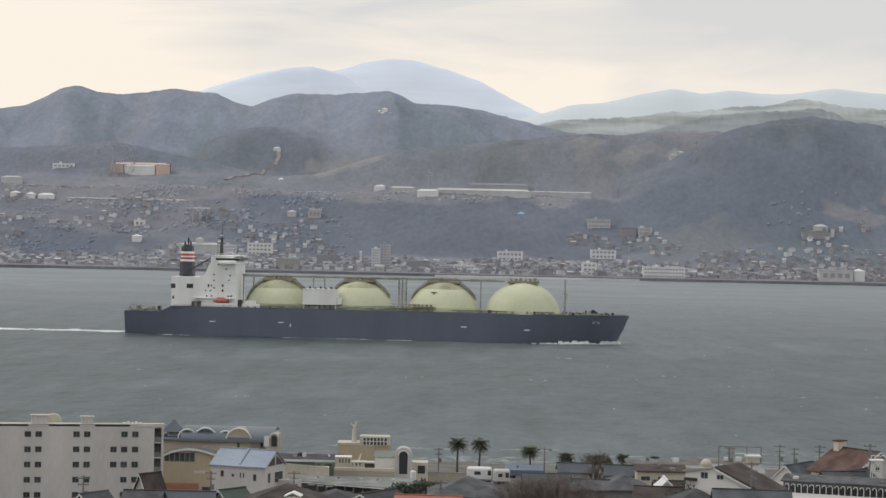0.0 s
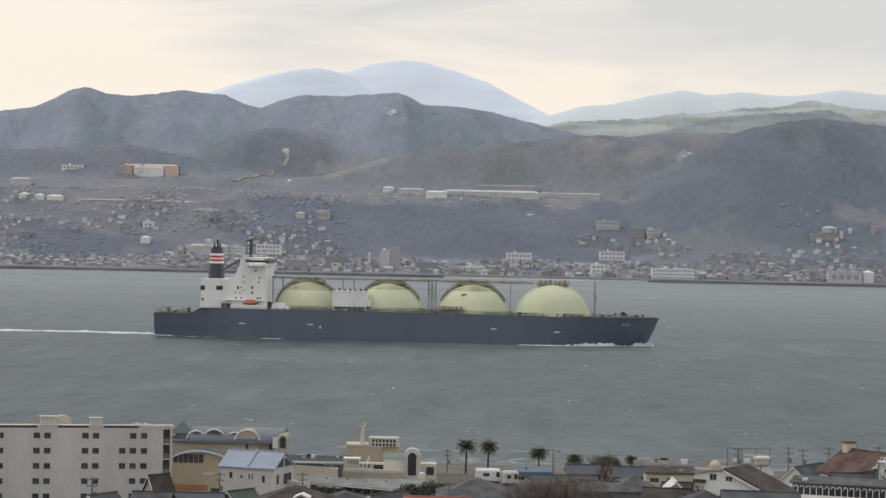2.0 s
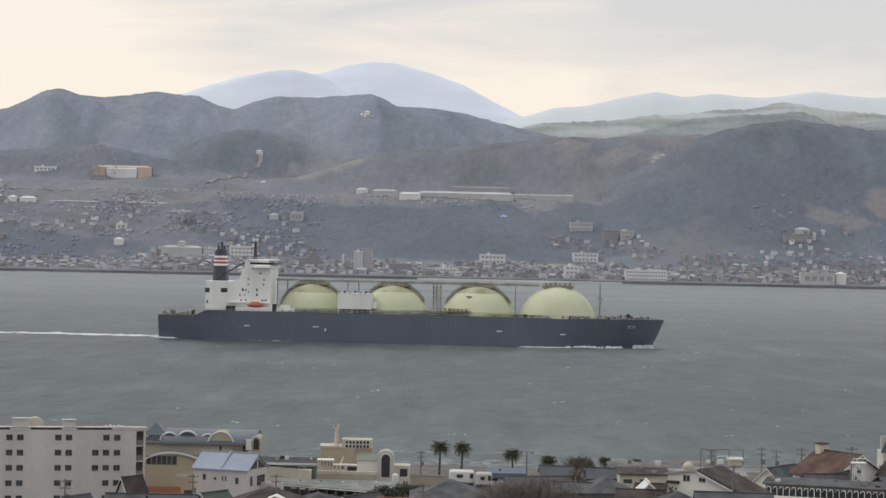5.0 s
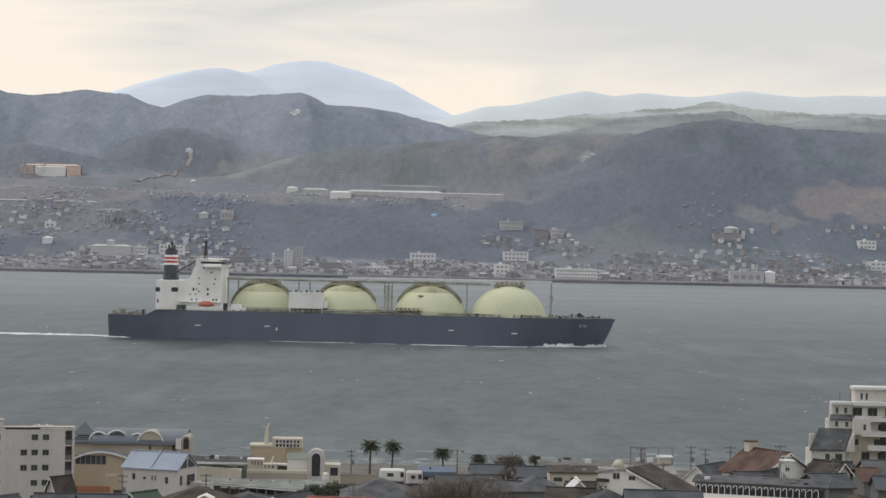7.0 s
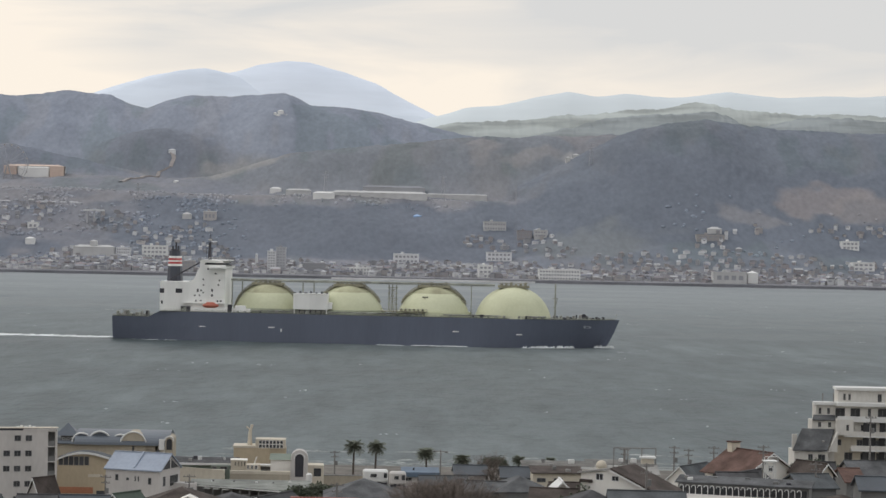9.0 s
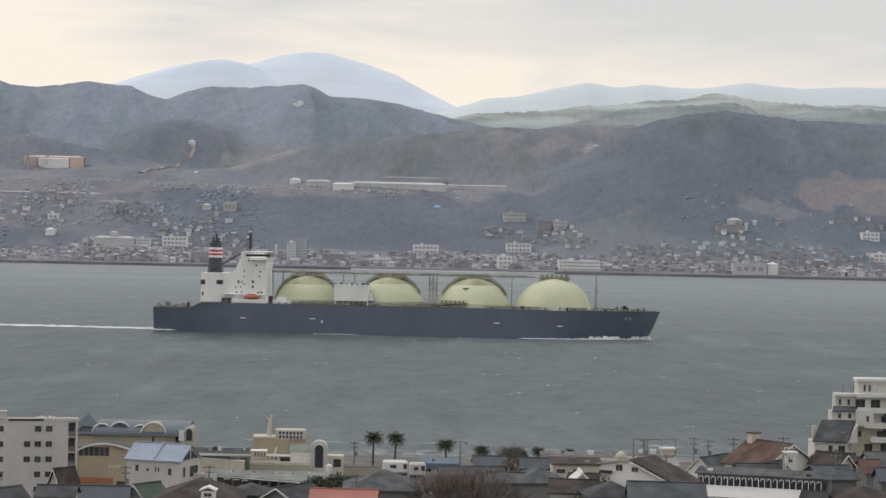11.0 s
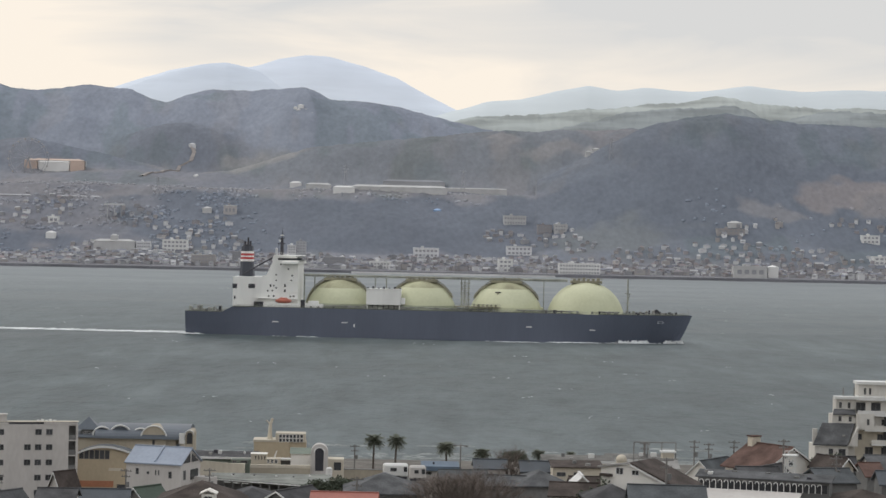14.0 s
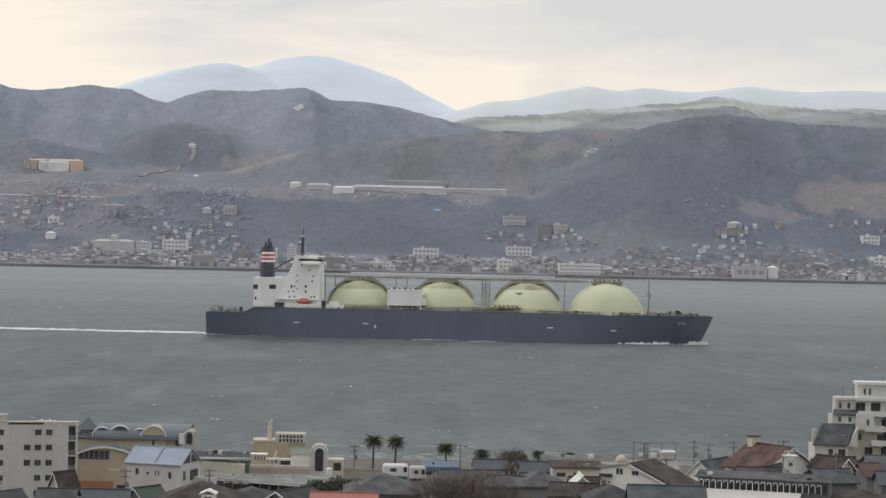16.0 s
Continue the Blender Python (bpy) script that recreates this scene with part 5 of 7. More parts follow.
part("ornament_body", bm, M_WALLCREAM, orn)

# -- arch tower with green-roofed hall --
GY = 462.0
gx = -12.92
chapel, h = building("arched_gatehouse", "white gatehouse tower with tall arched opening", "building", gx, GY, 4.12, 6, 10.41, M_WALLBRIGHT)
cw = 4.12
part("roof", prismed([(-0.2, -0.3, h), (-0.2, 3.0, h + 1.0), (-0.2, 6.3, h)], (cw + 0.4, 0, 0)), M_ROOFSAGE, chapel)
tw = 3.44
tz = 12.55 - (land(gx, GY) - 0.6)
r = tw / 2
part("tower", prismed([(cw, -1.2, 0)] + arc_points(cw + r, tz - r, r, 180, 0, 18, -1.2) + [(cw + tw, -1.2, 0)], (0, 3.2, 0)), M_WALLWHITE, chapel)
# dark panel on the tower's face, painted shade for the arch's hollow
part("arch_shade", prismed([(cw + r * 0.52, -1.28, tz - 5.4)] + arc_points(cw + r, tz - r, r * 0.5, 180, 0, 16, -1.28) + [(cw + r * 1.48, -1.28, tz - 5.4)], (0, 0.4, 0)), M_DARKSTEEL, chapel)
bm = bmesh.new()
pts = arc_points(cw + r, tz - r, r * 0.6, 0, 180, 16, -1.3)
for p, q in zip(pts, pts[1:]):
    rod(bm, p, q, 0.12, n=6)
part("arch_moulding", bm, M_FRAME, chapel)
part("side_porch", boxed(cw + tw, cw + tw + 3.2, 0, 5, 0, h - 1.0), M_WALLCREAM, chapel)
part("porch_opening", boxed(cw + tw + 1.2, cw + tw + 2.7, -0.08, 0.2, h - 3.2, h - 1.6), M_GLASS, chapel)
tank = thing("water_tank", "white rooftop water tank on a stand", "tank", -4.88, 446, 6.88)
bm = bmesh.new()
rod(bm, (0, 0, 0.6), (0, 0, 2.3), 0.6, n=16)
rod(bm, (0, 0, 2.3), (0, 0, 2.55), 0.6, 0.25, n=16)
part("vessel", bm, M_FRAME, tank)
for sx in (-0.4, 0.4):
    part("leg", rods(((sx, -0.3, 0), (sx, -0.3, 0.6)), r=0.08), M_POLE, tank)

# -- the hotel: white stepped terraces --
VY = 448.0
vgx = 99.63
vg = land(vgx, VY) - 0.6
hotel = thing("terraced_hotel", "white stepped seaside hotel with balconies and slate gable roof", "hotel", vgx, VY, vg, -4.0)
st = [27.39 - vg, 24.61 - vg, 21.62 - vg, 18.62 - vg, 15.84 - vg]
part("top_storey", boxed(0.3, 26, 3, 8, st[1] - 0.2, st[0]), M_HOTEL, hotel)
part("top_roof", boxed(-0.2, 26.4, 2.2, 7, st[0], st[0] + 0.55), M_FRAME, hotel)
part("upper_block", boxed(0.0, 26, 1.6, 8, st[2] - 0.3, st[1] - 0.2), M_HOTEL, hotel)
part("upper_cornice", boxed(-0.2, 26.2, 0.4, 4, st[1] - 0.3, st[1] + 0.4), M_FRAME, hotel)
part("middle_storey", boxed(0.0, 26, 1.2, 8, st[3] - 0.3, st[2] - 0.3), M_HOTEL, hotel)
part("lower_block", boxed(-0.6, 26, 1.6, 8, 0, st[3] - 0.3), M_WALLCREAM, hotel)
for k, z in enumerate((st[2], st[3], st[4])):
    part("balcony_slab", boxed(-0.2 + 1.4 * k, 26.3, -0.5, 1.8, z - 0.35, z - 0.1), M_FRAME, hotel)
    part("balcony_front", boxed(-0.2 + 1.4 * k, 26.3, -0.5, -0.3, z - 0.1, z + 0.75), M_FRAME if k == 0 else M_HOTEL, hotel)
part("bay", boxed(-0.4, 3.0, -0.6, 1.6, st[2] - 3.0, st[2] + 0.1), M_HOTEL, hotel)
part("left_tower", boxed(-4.2, 0.0, 2.4, 7, 0, st[1] - 0.25), M_HOTEL, hotel)
part("tower_cornice", boxed(-4.5, 0.2, 1.8, 4.5, st[1] - 0.25, st[1] + 0.3), M_FRAME, hotel)
part("pent_roof", prismed([(-5.0, 0.8, st[2] - 0.3), (-0.4, 0.8, st[2] - 0.3), (-0.4, 2.4, st[2] + 0.55), (-4.6, 2.4, st[2] + 0.55)], (0, 0, 0.2)), M_ROOFGREY, hotel)
part("left_lower", boxed(-5.0, -0.4, 1.2, 7, 0, st[2] - 0.35), M_HOTEL, hotel)
part("slate_roof", prismed([(-9.2, -2.5, st[4] - 0.4), (-2.4, -2.5, st[4] - 0.4), (-0.5, 1.1, st[3] + 0.75), (-7.0, 1.1, st[3] + 0.75)], (0, 0, 0.3)), M_ROOFGREY, hotel)
part("slate_wing_wall", boxed(-8.8, -2.2, -2.0, 7, 0, st[4] - 0.5), M_HOTEL, hotel)
part("wing_gable", prismed([(-2.2, -1.9, st[4] - 0.5), (-0.3, -1.9, st[4] - 0.5), (-0.3, -1.9, st[3] + 0.6)], (0, 3, 0)), M_HOTEL, hotel)
part("wing_chimney", boxed(-8.9, -8.0, 0.4, 1.4, st[4] - 0.6, st[3] - 0.1), M_HOTEL, hotel)
for k in range(2):
    part("skylight", prismed([(-5.3 + 0.6 * k, -1.2, st[4] + 0.72), (-5.0 + 0.6 * k, -1.2, st[4] + 0.72), (-4.5 + 0.6 * k, -0.2, st[4] + 1.66), (-4.8 + 0.6 * k, -0.2, st[4] + 1.66)], (0, 0, 0.2)), M_FRAME, hotel)
part("dormer", boxed(-3.4, -2.6, -1.2, 0.4, st[4] + 0.7, st[4] + 1.7, bevel=0.2), M_FLATROOF, hotel)
for x, y, z, ww, hh2 in ((-3.3, 2.4, st[1] - 1.45, 0.55, 1.2), (-1.6, 2.4, st[1] - 1.45, 0.55, 1.2), (-3.5, 1.2, st[2] - 1.1, 0.6, 1.0), (-1.5, 1.2, st[2] - 1.1, 0.6, 1.0),
                         (1.6, 3.0, st[0] - 1.4, 0.45, 1.3), (2.6, 3.0, st[0] - 1.4, 0.45, 1.3), (8.6, 3.0, st[0] - 1.5, 0.8, 1.6), (11.0, 3.0, st[0] - 1.2, 0.5, 0.8), (15.0, 3.0, st[0] - 1.4, 1.2, 1.4),
                         (0.6, 1.6, st[1] - 1.7, 1.9, 1.9), (3.6, 1.6, st[1] - 1.7, 1.9, 1.9), (6.4, 1.6, st[1] - 1.6, 0.6, 1.6), (9.0, 1.6, st[1] - 1.7, 1.9, 1.9), (13.0, 1.6, st[1] - 1.7, 1.9, 1.9),
                         (1.8, -0.6, st[2] - 1.5, 0.5, 1.2), (6.0, 1.2, st[2] - 1.6, 2.6, 1.2), (11.5, 1.2, st[2] - 1.6, 2.6, 1.2), (16.5, 1.2, st[2] - 1.6, 2.6, 1.2),
                         (0.2, 1.6, st[3] - 1.6, 1.5, 1.2), (4.6, 1.6, st[3] - 1.6, 1.2, 1.2), (8.0, 1.6, st[3] - 1.6, 2.0, 1.2), (13.0, 1.6, st[3] - 1.6, 2.4, 1.2),
                         (2.4, 1.6, st[4] - 1.6, 1.6, 1.6), (5.6, 1.6, st[4] - 1.6, 1.6, 1.6), (9.0, 1.6, st[4] - 1.6, 2.2, 1.6), (-3.4, -2.0, st[4] - 1.7, 1.4, 1.4), (-5.6, -2.0, st[4] - 1.6, 0.9, 1.2)):
    window(hotel, x, y, z, ww, hh2, frame_material=M_WALLGREY)
part("stair_screen", prismed([(10.4, 0.8, st[2] + 0.9), (13.0, 0.8, st[2] + 0.9), (13.0, 0.8, st[1] - 0.4), (10.0, 0.8, st[1] - 0.4)], (0, 0.5, 0)), M_ROOFGREY, hotel)
# wide dark glazed doors; their dark panes also stand in for balcony shade
for level in (st[2], st[3], st[4]):
    for x in (5.2, 8.4, 12.2, 15.4, 19.2, 22.4):
        door = part("sliding_door", boxed(x, x + 2.5, 1.08 if level == st[2] else 1.48, 1.3 if level == st[2] else 1.7, level - 2.5, level - 0.55), M_GLASS, hotel)
        part("mullion", boxed(x + 1.21, x + 1.29, 1.0 if level == st[2] else 1.4, 1.08 if level == st[2] else 1.48, level - 2.5, level - 0.55), M_FRAME, door)
for x in (-2.6, -0.4):
    part("roof_mast", rods(((x, 4, st[1]), (x, 4, st[1] + 2.0)), r=0.12), M_POLE, hotel)


# -- houses --
def house(label, x0, x1, y, eave, ridge, depth, wall, roof_m, axis="x", rz=0.0, wins=(), over=0.5, hip=False):
    ob, h_ = building("house", label, "house", x0, y, x1 - x0, depth, eave, wall, rz, "houses of the near town")
    if hip:
        hip_roof(ob, 0, x1 - x0, 0, depth, h_ + 0.1, ridge - eave, roof_m, over)
    else:
        gable_roof(ob, 0, x1 - x0, 0, depth, h_, ridge - eave, roof_m, wall, over, axis)
    for wx_, wz_, ww_, wh_ in wins:
        window(ob, wx_, 0, h_ + wz_, ww_, wh_)
    return ob, h_


# white house, brown roof that falls away to its right; its lopsided gable faces the hillside
OY = 330.0
ox0 = 35.85
og = land(ox0, OY) - 0.6
oh = thing("house", "white house with brown tiled roof and two small windows", "house", ox0, OY, og, -33.0, "houses of the near town")
k = 1.19
ow = 10.15 * k
e0, r0, rx_, e1 = 21.97 - og, 22.76 - og, 4.25 * k, 19.96 - og
part("wall", prismed([(0, 0, 0), (ow, 0, 0), (ow, 0, e1), (rx_, 0, r0), (0, 0, e0)], (0, 7, 0)), M_WALLBRIGHT, oh)
part("roof", prismed([(rx_ - 0.2, -0.4, r0 + 0.05), (ow + 0.6, -0.4, e1 - 0.4), (ow + 0.6, -0.4, e1 - 0.1), (rx_ - 0.2, -0.4, r0 + 0.35)], (0.0, 8.2, 0)), M_ROOFBROWN, oh)
part("flat_roof", prismed([(-0.4, -0.4, e0), (rx_ - 0.2, -0.4, r0 + 0.05), (rx_ - 0.2, -0.4, r0 + 0.3), (-0.4, -0.4, e0 + 0.25)], (0, 2.0, 0)), M_CONCRETE, oh)
window(oh, 2.54 * k, 0, 21.66 - og, 1.2, 1.0)
window(oh, 4.66 * k, 0, 21.56 - og, 1.15, 0.75)
part("awning", boxed(0, 1.9, -0.5, 0, 20.76 - og, 21.17 - og), M_ROOFBROWN, oh)
part("verge", prismed([(rx_ - 0.2, -0.5, r0 - 0.2), (ow + 0.6, -0.5, e1 - 0.66), (ow + 0.6, -0.5, e1 - 0.4), (rx_ - 0.2, -0.5, r0 + 0.05)], (0, 0.12, 0)), M_FRAME, oh)

# red-brown roof with chimney, its white gable turned to the hillside
rbx = 69.4
red, h = house("cream house with red-brown roof and stout chimney", rbx, rbx + 11.4, 383, 16.7, 20.2, 10.5, M_WALLBRIGHT, M_ROOFRED, axis="y", rz=30.0, over=0.7)
cz = 21.29 - (land(rbx, 385) - 0.6)
chim = part("chimney", boxed(4.6, 6.4, 8.9, 10.2, h, cz), M_WALLCREAM, red)
part("chimney_cap", boxed(4.45, 6.55, 8.75, 10.35, cz, cz + 0.2), M_ROOFRED, chim)
window(red, 5.7, 0, h + 0.9, 1.0, 1.1)
for lab, ux, uz, ur, zr, dist, w_, l_, roof_m in (("cream gabled house with grey-green roof", 59.77, 13.11, 0, 15.63, 408, 5.4, 10.5, M_ROOFSLATE),
                                                  ("cream gabled house with slate-grey roof", 66.69, 13.14, 0, 15.57, 412, 4.4, 10.0, M_ROOFDARK),
                                                  ("cream gabled house with dark roof", 65.72, 16.25, 0, 17.91, 376, 4.0, 7.5, M_ROOFDARK)):
    house(lab, ux, ux + w_, dist, uz, zr, l_, M_WALLBRIGHT, roof_m, axis="y", rz=-35.0, over=0.35)
house("small cream house beside the red-roofed one", 81.4, 84.6, 380, 17.4, 19.0, 7, M_WALLCREAM, M_ROOFBROWN, axis="y", rz=30)

for lab, u0, u1, v_e, v_r, yy, dep, wall, roof_m, axis, rz, hip in (
        ("small house with pale gable front", 36.1, 38.7, 14.9, 16.1, 372, 6, M_WALLWHITE, M_FRAME, "y", 0, False),
        ("house with dark tiled roof", 69.88, 74.08, 12.39, 14.28, 424, 8, M_WALLGREY, M_ROOFDARK, "x", 0, False),
        ("house with dark tiled roof", 63.08, 69.43, 16.49, 18.31, 366, 8, M_WALLWHITE, M_ROOFDARK, "x", 6, False),
        ("house with blue-grey tiled roof", 77.0, 83.0, 15.9, 17.6, 372, 9, M_WALLGREY, M_ROOFSLATE, "x", 10, False),
        ("small house with a dark tiled roof", 84.04, 90.31, 14.08, 16.41, 408, 8, M_WALLGREY, M_ROOFDARK, "x", -6, False),
        ("house with red-brown tiled roof", 90.73, 93.90, 14.23, 16.01, 400, 9, M_WALLGREY, M_ROOFRED, "x", 4, False),
        ("house with dull blue sheet roof", 84.48, 89.33, 16.82, 18.44, 362, 8, M_WALLGREY, M_ROOFNAVY, "x", -4, False),
        ("white house with grey roof", 94.00, 103.15, 14.43, 16.46, 410, 9, M_WALLWHITE, M_ROOFGREY, "x", 3, False),
        ("white house with a flat front", 56.14, 62.69, 10.89, 12.20, 440, 8, M_WALLWHITE, M_CONCRETE, "x", 0, False),
        ("low house with blue-grey roof", 16.50, 25.03, 9.2, 10.4, 430, 8, M_WALLGREY, M_ROOFSLATE, "x", 0, False),
        ("house with dark grey gabled roof and pale verge", -54.6, -49.9, 13.7, 15.9, 338, 5.5, M_WALLGREY, M_ROOFGREY, "y", -32, False),
        ("low house with dark tiled roof and a skylight", -46.2, -41.1, 15.2, 16.4, 335, 7, M_WALLWHITE, M_ROOFDARK, "x", 0, False),
        ("house with dull blue sheet roof", -41.4, -34.2, 13.7, 15.2, 345, 8, M_WALLGREY, M_ROOFNAVY, "x", 3, False),
        ("house with faded brown sheet roof and pale verge", -53.0, -50.0, 9.6, 12.6, 398, 4.6, M_WALLWHITE, M_ROOFBROWN, "y", -36, False),
        ("house with dark green metal roof and pale verge", -34.9, -31.4, 13.6, 15.3, 352, 5.5, M_WALLWHITE, M_ROOFGREEN, "y", -35, False),
        ("house with broad dark hipped tile roof", -28.4, -16.2, 16.0, 18.7, 326, 13, M_WALLGREY, M_ROOFBROWN, "x", -2, True),
        ("house with dark brown tiled roof and pale verge", -13.6, -7.4, 15.9, 17.7, 330, 9, M_WALLGREY, M_ROOFDARK, "y", -30, False),
        ("house with dark tiled roof", -17.6, -12.2, 15.8, 17.0, 336, 8, M_WALLGREY, M_ROOFDARK, "x", 4, True),
        ("house with faded orange-red roof", -5.83, 2.89, 17.0, 18.2, 320, 8, M_WALLWHITE, M_ROOFORANGE, "x", -3, False),
        ("house with broad grey hipped roof", -1.22, 10.65, 15.0, 17.7, 352, 12, M_WALLGREY, M_ROOFGREY, "x", 0, True),
        ("house with weathered grey hipped roof", 26.96, 35.67, 14.4, 16.5, 372, 10, M_WALLGREY, M_ROOFGREY, "x", 6, True),
        ("low house with grey tiled roof", 21.6, 27.6, 14.2, 15.4, 374, 8, M_WALLGREY, M_ROOFGREY, "x", -10, False),
        ("low beach house with blue-grey roof", 23.48, 29.28, 10.3, 11.6, 440, 7, M_WALLWHITE, M_ROOFNAVY, "x", 0, False),
        ("low beach house with blue-grey roof", 32.28, 37.72, 10.3, 11.8, 436, 7, M_WALLGREY, M_ROOFNAVY, "x", 0, False),
        ("house with dark brown tiled roof", 28.8, 35.18, 17.5, 18.9, 332, 8, M_WALLWHITE, M_ROOFBROWN, "x", -8, False),
        ("low house with a brown roof beside the beach store", 37.2, 42.3, 12.6, 14.2, 386, 7, M_WALLGREY, M_ROOFBROWN, "x", 0, False),
        ("house with brown-black tiled roof", 33.65, 40.89, 18.0, 19.9, 322, 8, M_WALLGREY, M_ROOFDARK, "x", 4, True),
        ("house with blue-grey tiled roof", 38.47, 48.6, 18.5, 20.6, 314, 9, M_WALLGREY, M_ROOFSLATE, "x", -4, False),
        ("house with brown tiled roof", 71.38, 80.35, 17.4, 18.85, 330, 9, M_WALLGREY, M_ROOFBROWN, "x", 6, True)):
    house(lab, u0, u1, yy, v_e, v_r, dep, wall, roof_m, axis, rz, hip=hip)
dormer = thing("roof_dormer", "white dormer window on a broad dark tile roof", "dormer", -21.5, 322.9, 16.75, -2)
part("dormer_wall", boxed(0, 1.9, 0, 2.6, 0, 1.15), M_WALLBRIGHT, dormer)
part("dormer_roof", prismed([(-0.25, -0.3, 1.1), (0.95, -0.3, 1.62), (2.15, -0.3, 1.1), (2.15, -0.3, 1.25), (0.95, -0.3, 1.78), (-0.25, -0.3, 1.25)], (0, 3.0, 0)), M_WALLBRIGHT, dormer)
window(dormer, 0.95, 0, 0.58, 1.2, 0.62)
promenade = thing("promenade_wall", "long buff promenade wall before the beach", "wall", -4.2, 486, land(-4.2, 486) - 0.5)
part("wall", boxed(0, 10.8, 0, 0.4, 0, 3.0), M_WALLBUFF, promenade)
part("coping", boxed(-0.1, 10.9, -0.1, 0.5, 3.0, 3.2), M_CONCRETE, promenade)


# -- seafront: trailers, tall frame, sheds --
def caravan(label, x, y, w, wall, rz=0.0):
    z = land(x, y)
    ob = thing("caravan", label, "caravan", x, y, z, rz, "seafront caravans")
    # stand added to raise the body to fit the camera's view
    part("lift_stand", boxed(-0.3, w + 0.3, -0.3, 2.9, 0, 2.3), M_WALLGREY, ob)
    part("body", boxed(0, w, 0, 2.6, 2.65, 5.35, bevel=0.35), wall, ob)
    part("front_window", boxed(w - 0.9, w - 0.2, -0.06, 0.1, 3.75, 4.75), M_GLASS, ob)
    part("side_window", boxed(w * 0.3, w * 0.55, -0.06, 0.1, 3.85, 4.55), M_GLASS, ob)
    part("chassis", boxed(0.2, w - 0.2, 0.2, 2.4, 2.4, 2.65), M_DARKSTEEL, ob)
    for sx in (w * 0.35, w * 0.62):
        part("wheel", rods(((sx, 0.1, 2.6), (sx, 0.35, 2.6)), r=0.32, n=14), M_DARKSTEEL, ob)
    return ob


caravan("long white seafront caravan with dark window", 5.92, 470, 5.2, M_FRAME)
caravan("white rounded seafront caravan", 11.30, 466, 3.4, M_WALLWHITE)
blue, h, ln = long_low("blue_beach_hut", "low beach hut with faded blue roof", 14.31, 21.48, 474, 6.94, 4, M_WALLWHITE, M_BLUEPAINT, edge=False)
part("blue_fascia", boxed(-0.4, ln + 0.4, -0.75, -0.5, h - 0.7, h + 0.25), M_BLUEPAINT, blue)
long_low("cream_beach_store", "long cream beach store with white roof edge", 38.56, 52.76, 462, 9.71, 6, M_WALLCREAM, M_FLATROOF)
long_low("white_beach_store", "low white store with pale roof", 52.74, 64.62, 470, 9.41, 6, M_WALLWHITE, M_FLATROOF)
b2, h, ln = long_low("brown_eaved_store", "cream store with brown awning", 37.62, 46.79, 430, 11.76, 6, M_WALLCREAM, M_ROOFBROWN, edge=False)

tankd = thing("round_tank", "pale round storage tank behind low roofs", "tank", 53.14, 452, land(53.14, 452))
bm = bmesh.new()
tz = 11.31 - land(53.14, 452)
rod(bm, (0, 0, 0), (0, 0, tz), 1.0, n=18)
bmesh.ops.create_uvsphere(bm, u_segments=18, v_segments=8, radius=1.1, matrix=Matrix.Translation((0, 0, tz)))
part("shell", bm, M_WALLCREAM, tankd, smooth=True)

# steel practice frame with netting posts
FY = 452.0
fx0, fz1 = 55.56, 14.93
fg = land(fx0, FY)
framework = thing("steel_frame", "tall dark steel post-and-beam frame", "frame", fx0, FY, fg)
for u in (0, 2.02, 2.80, 5.60, 8.40):
    part("post", rods(((u, 0, 0), (u, 0, fz1 - fg)), r=0.12), M_POLE, framework)
part("top_beam", rods(((0, 0, fz1 - fg), (8.40, 0, fz1 - fg)), r=0.1), M_POLE, framework)
cab = thing("rooftop_cabin", "small pale cabin on raised deck", "cabin", 60.95, 450, fg)
part("stand", boxed(0, 2.6, 0.2, 2.4, 0, 11.71 - fg), M_WALLGREY, cab)
part("cabin_wall", boxed(0.1, 2.5, 0.2, 2.3, 11.71 - fg, 13.04 - fg), M_WALLCREAM, cab)
part("cabin_roof", boxed(-0.2, 2.8, -0.1, 2.6, 13.04 - fg, 13.38 - fg), M_FRAME, cab)


def utility_pole(x, y, top, arms=2, lamp=False):
    g = land(x, y)
    ob = thing("utility_pole", "weathered concrete utility pole with crossarms" if not lamp else "street lamp pole with twin lamp heads", "pole", x, y, g - 0.3, random.Random(int(x * 10)).uniform(-25, 25), "utility poles")
    h_ = top - g + 0.3
    bm_ = bmesh.new()
    rod(bm_, (0, 0, 0), (0, 0, h_), 0.19, 0.12, n=10)
    part("shaft", bm_, M_POLE, ob)
    for k_ in range(arms):
        z_ = h_ - 0.4 - 1.0 * k_
        arm = part("crossarm", boxed(-1.1 + 0.25 * k_, 1.1 - 0.25 * k_, -0.08, 0.08, z_ - 0.07, z_ + 0.07), M_POLE, ob)
        for s_ in (-0.9, -0.3, 0.3, 0.9):
            if not lamp:
                part("insulator", rods(((s_ * (1 - 0.22 * k_), 0, z_ + 0.05), (s_ * (1 - 0.22 * k_), 0, z_ + 0.28)), r=0.06), M_POLE, arm)
    if lamp:
        for s_ in (-1.2, 1.2):
            part("lamp_head", boxed(s_ - 0.35, s_ + 0.35, -0.2, 0.2, h_ - 0.62, h_ - 0.25, bevel=0.08), M_WALLGREY, ob)
    else:
        part("transformer", rods(((0.42, -0.1, h_ - 3.2), (0.42, -0.1, h_ - 2.3)), r=0.28, n=12), M_WALLGREY, ob)
    return ob


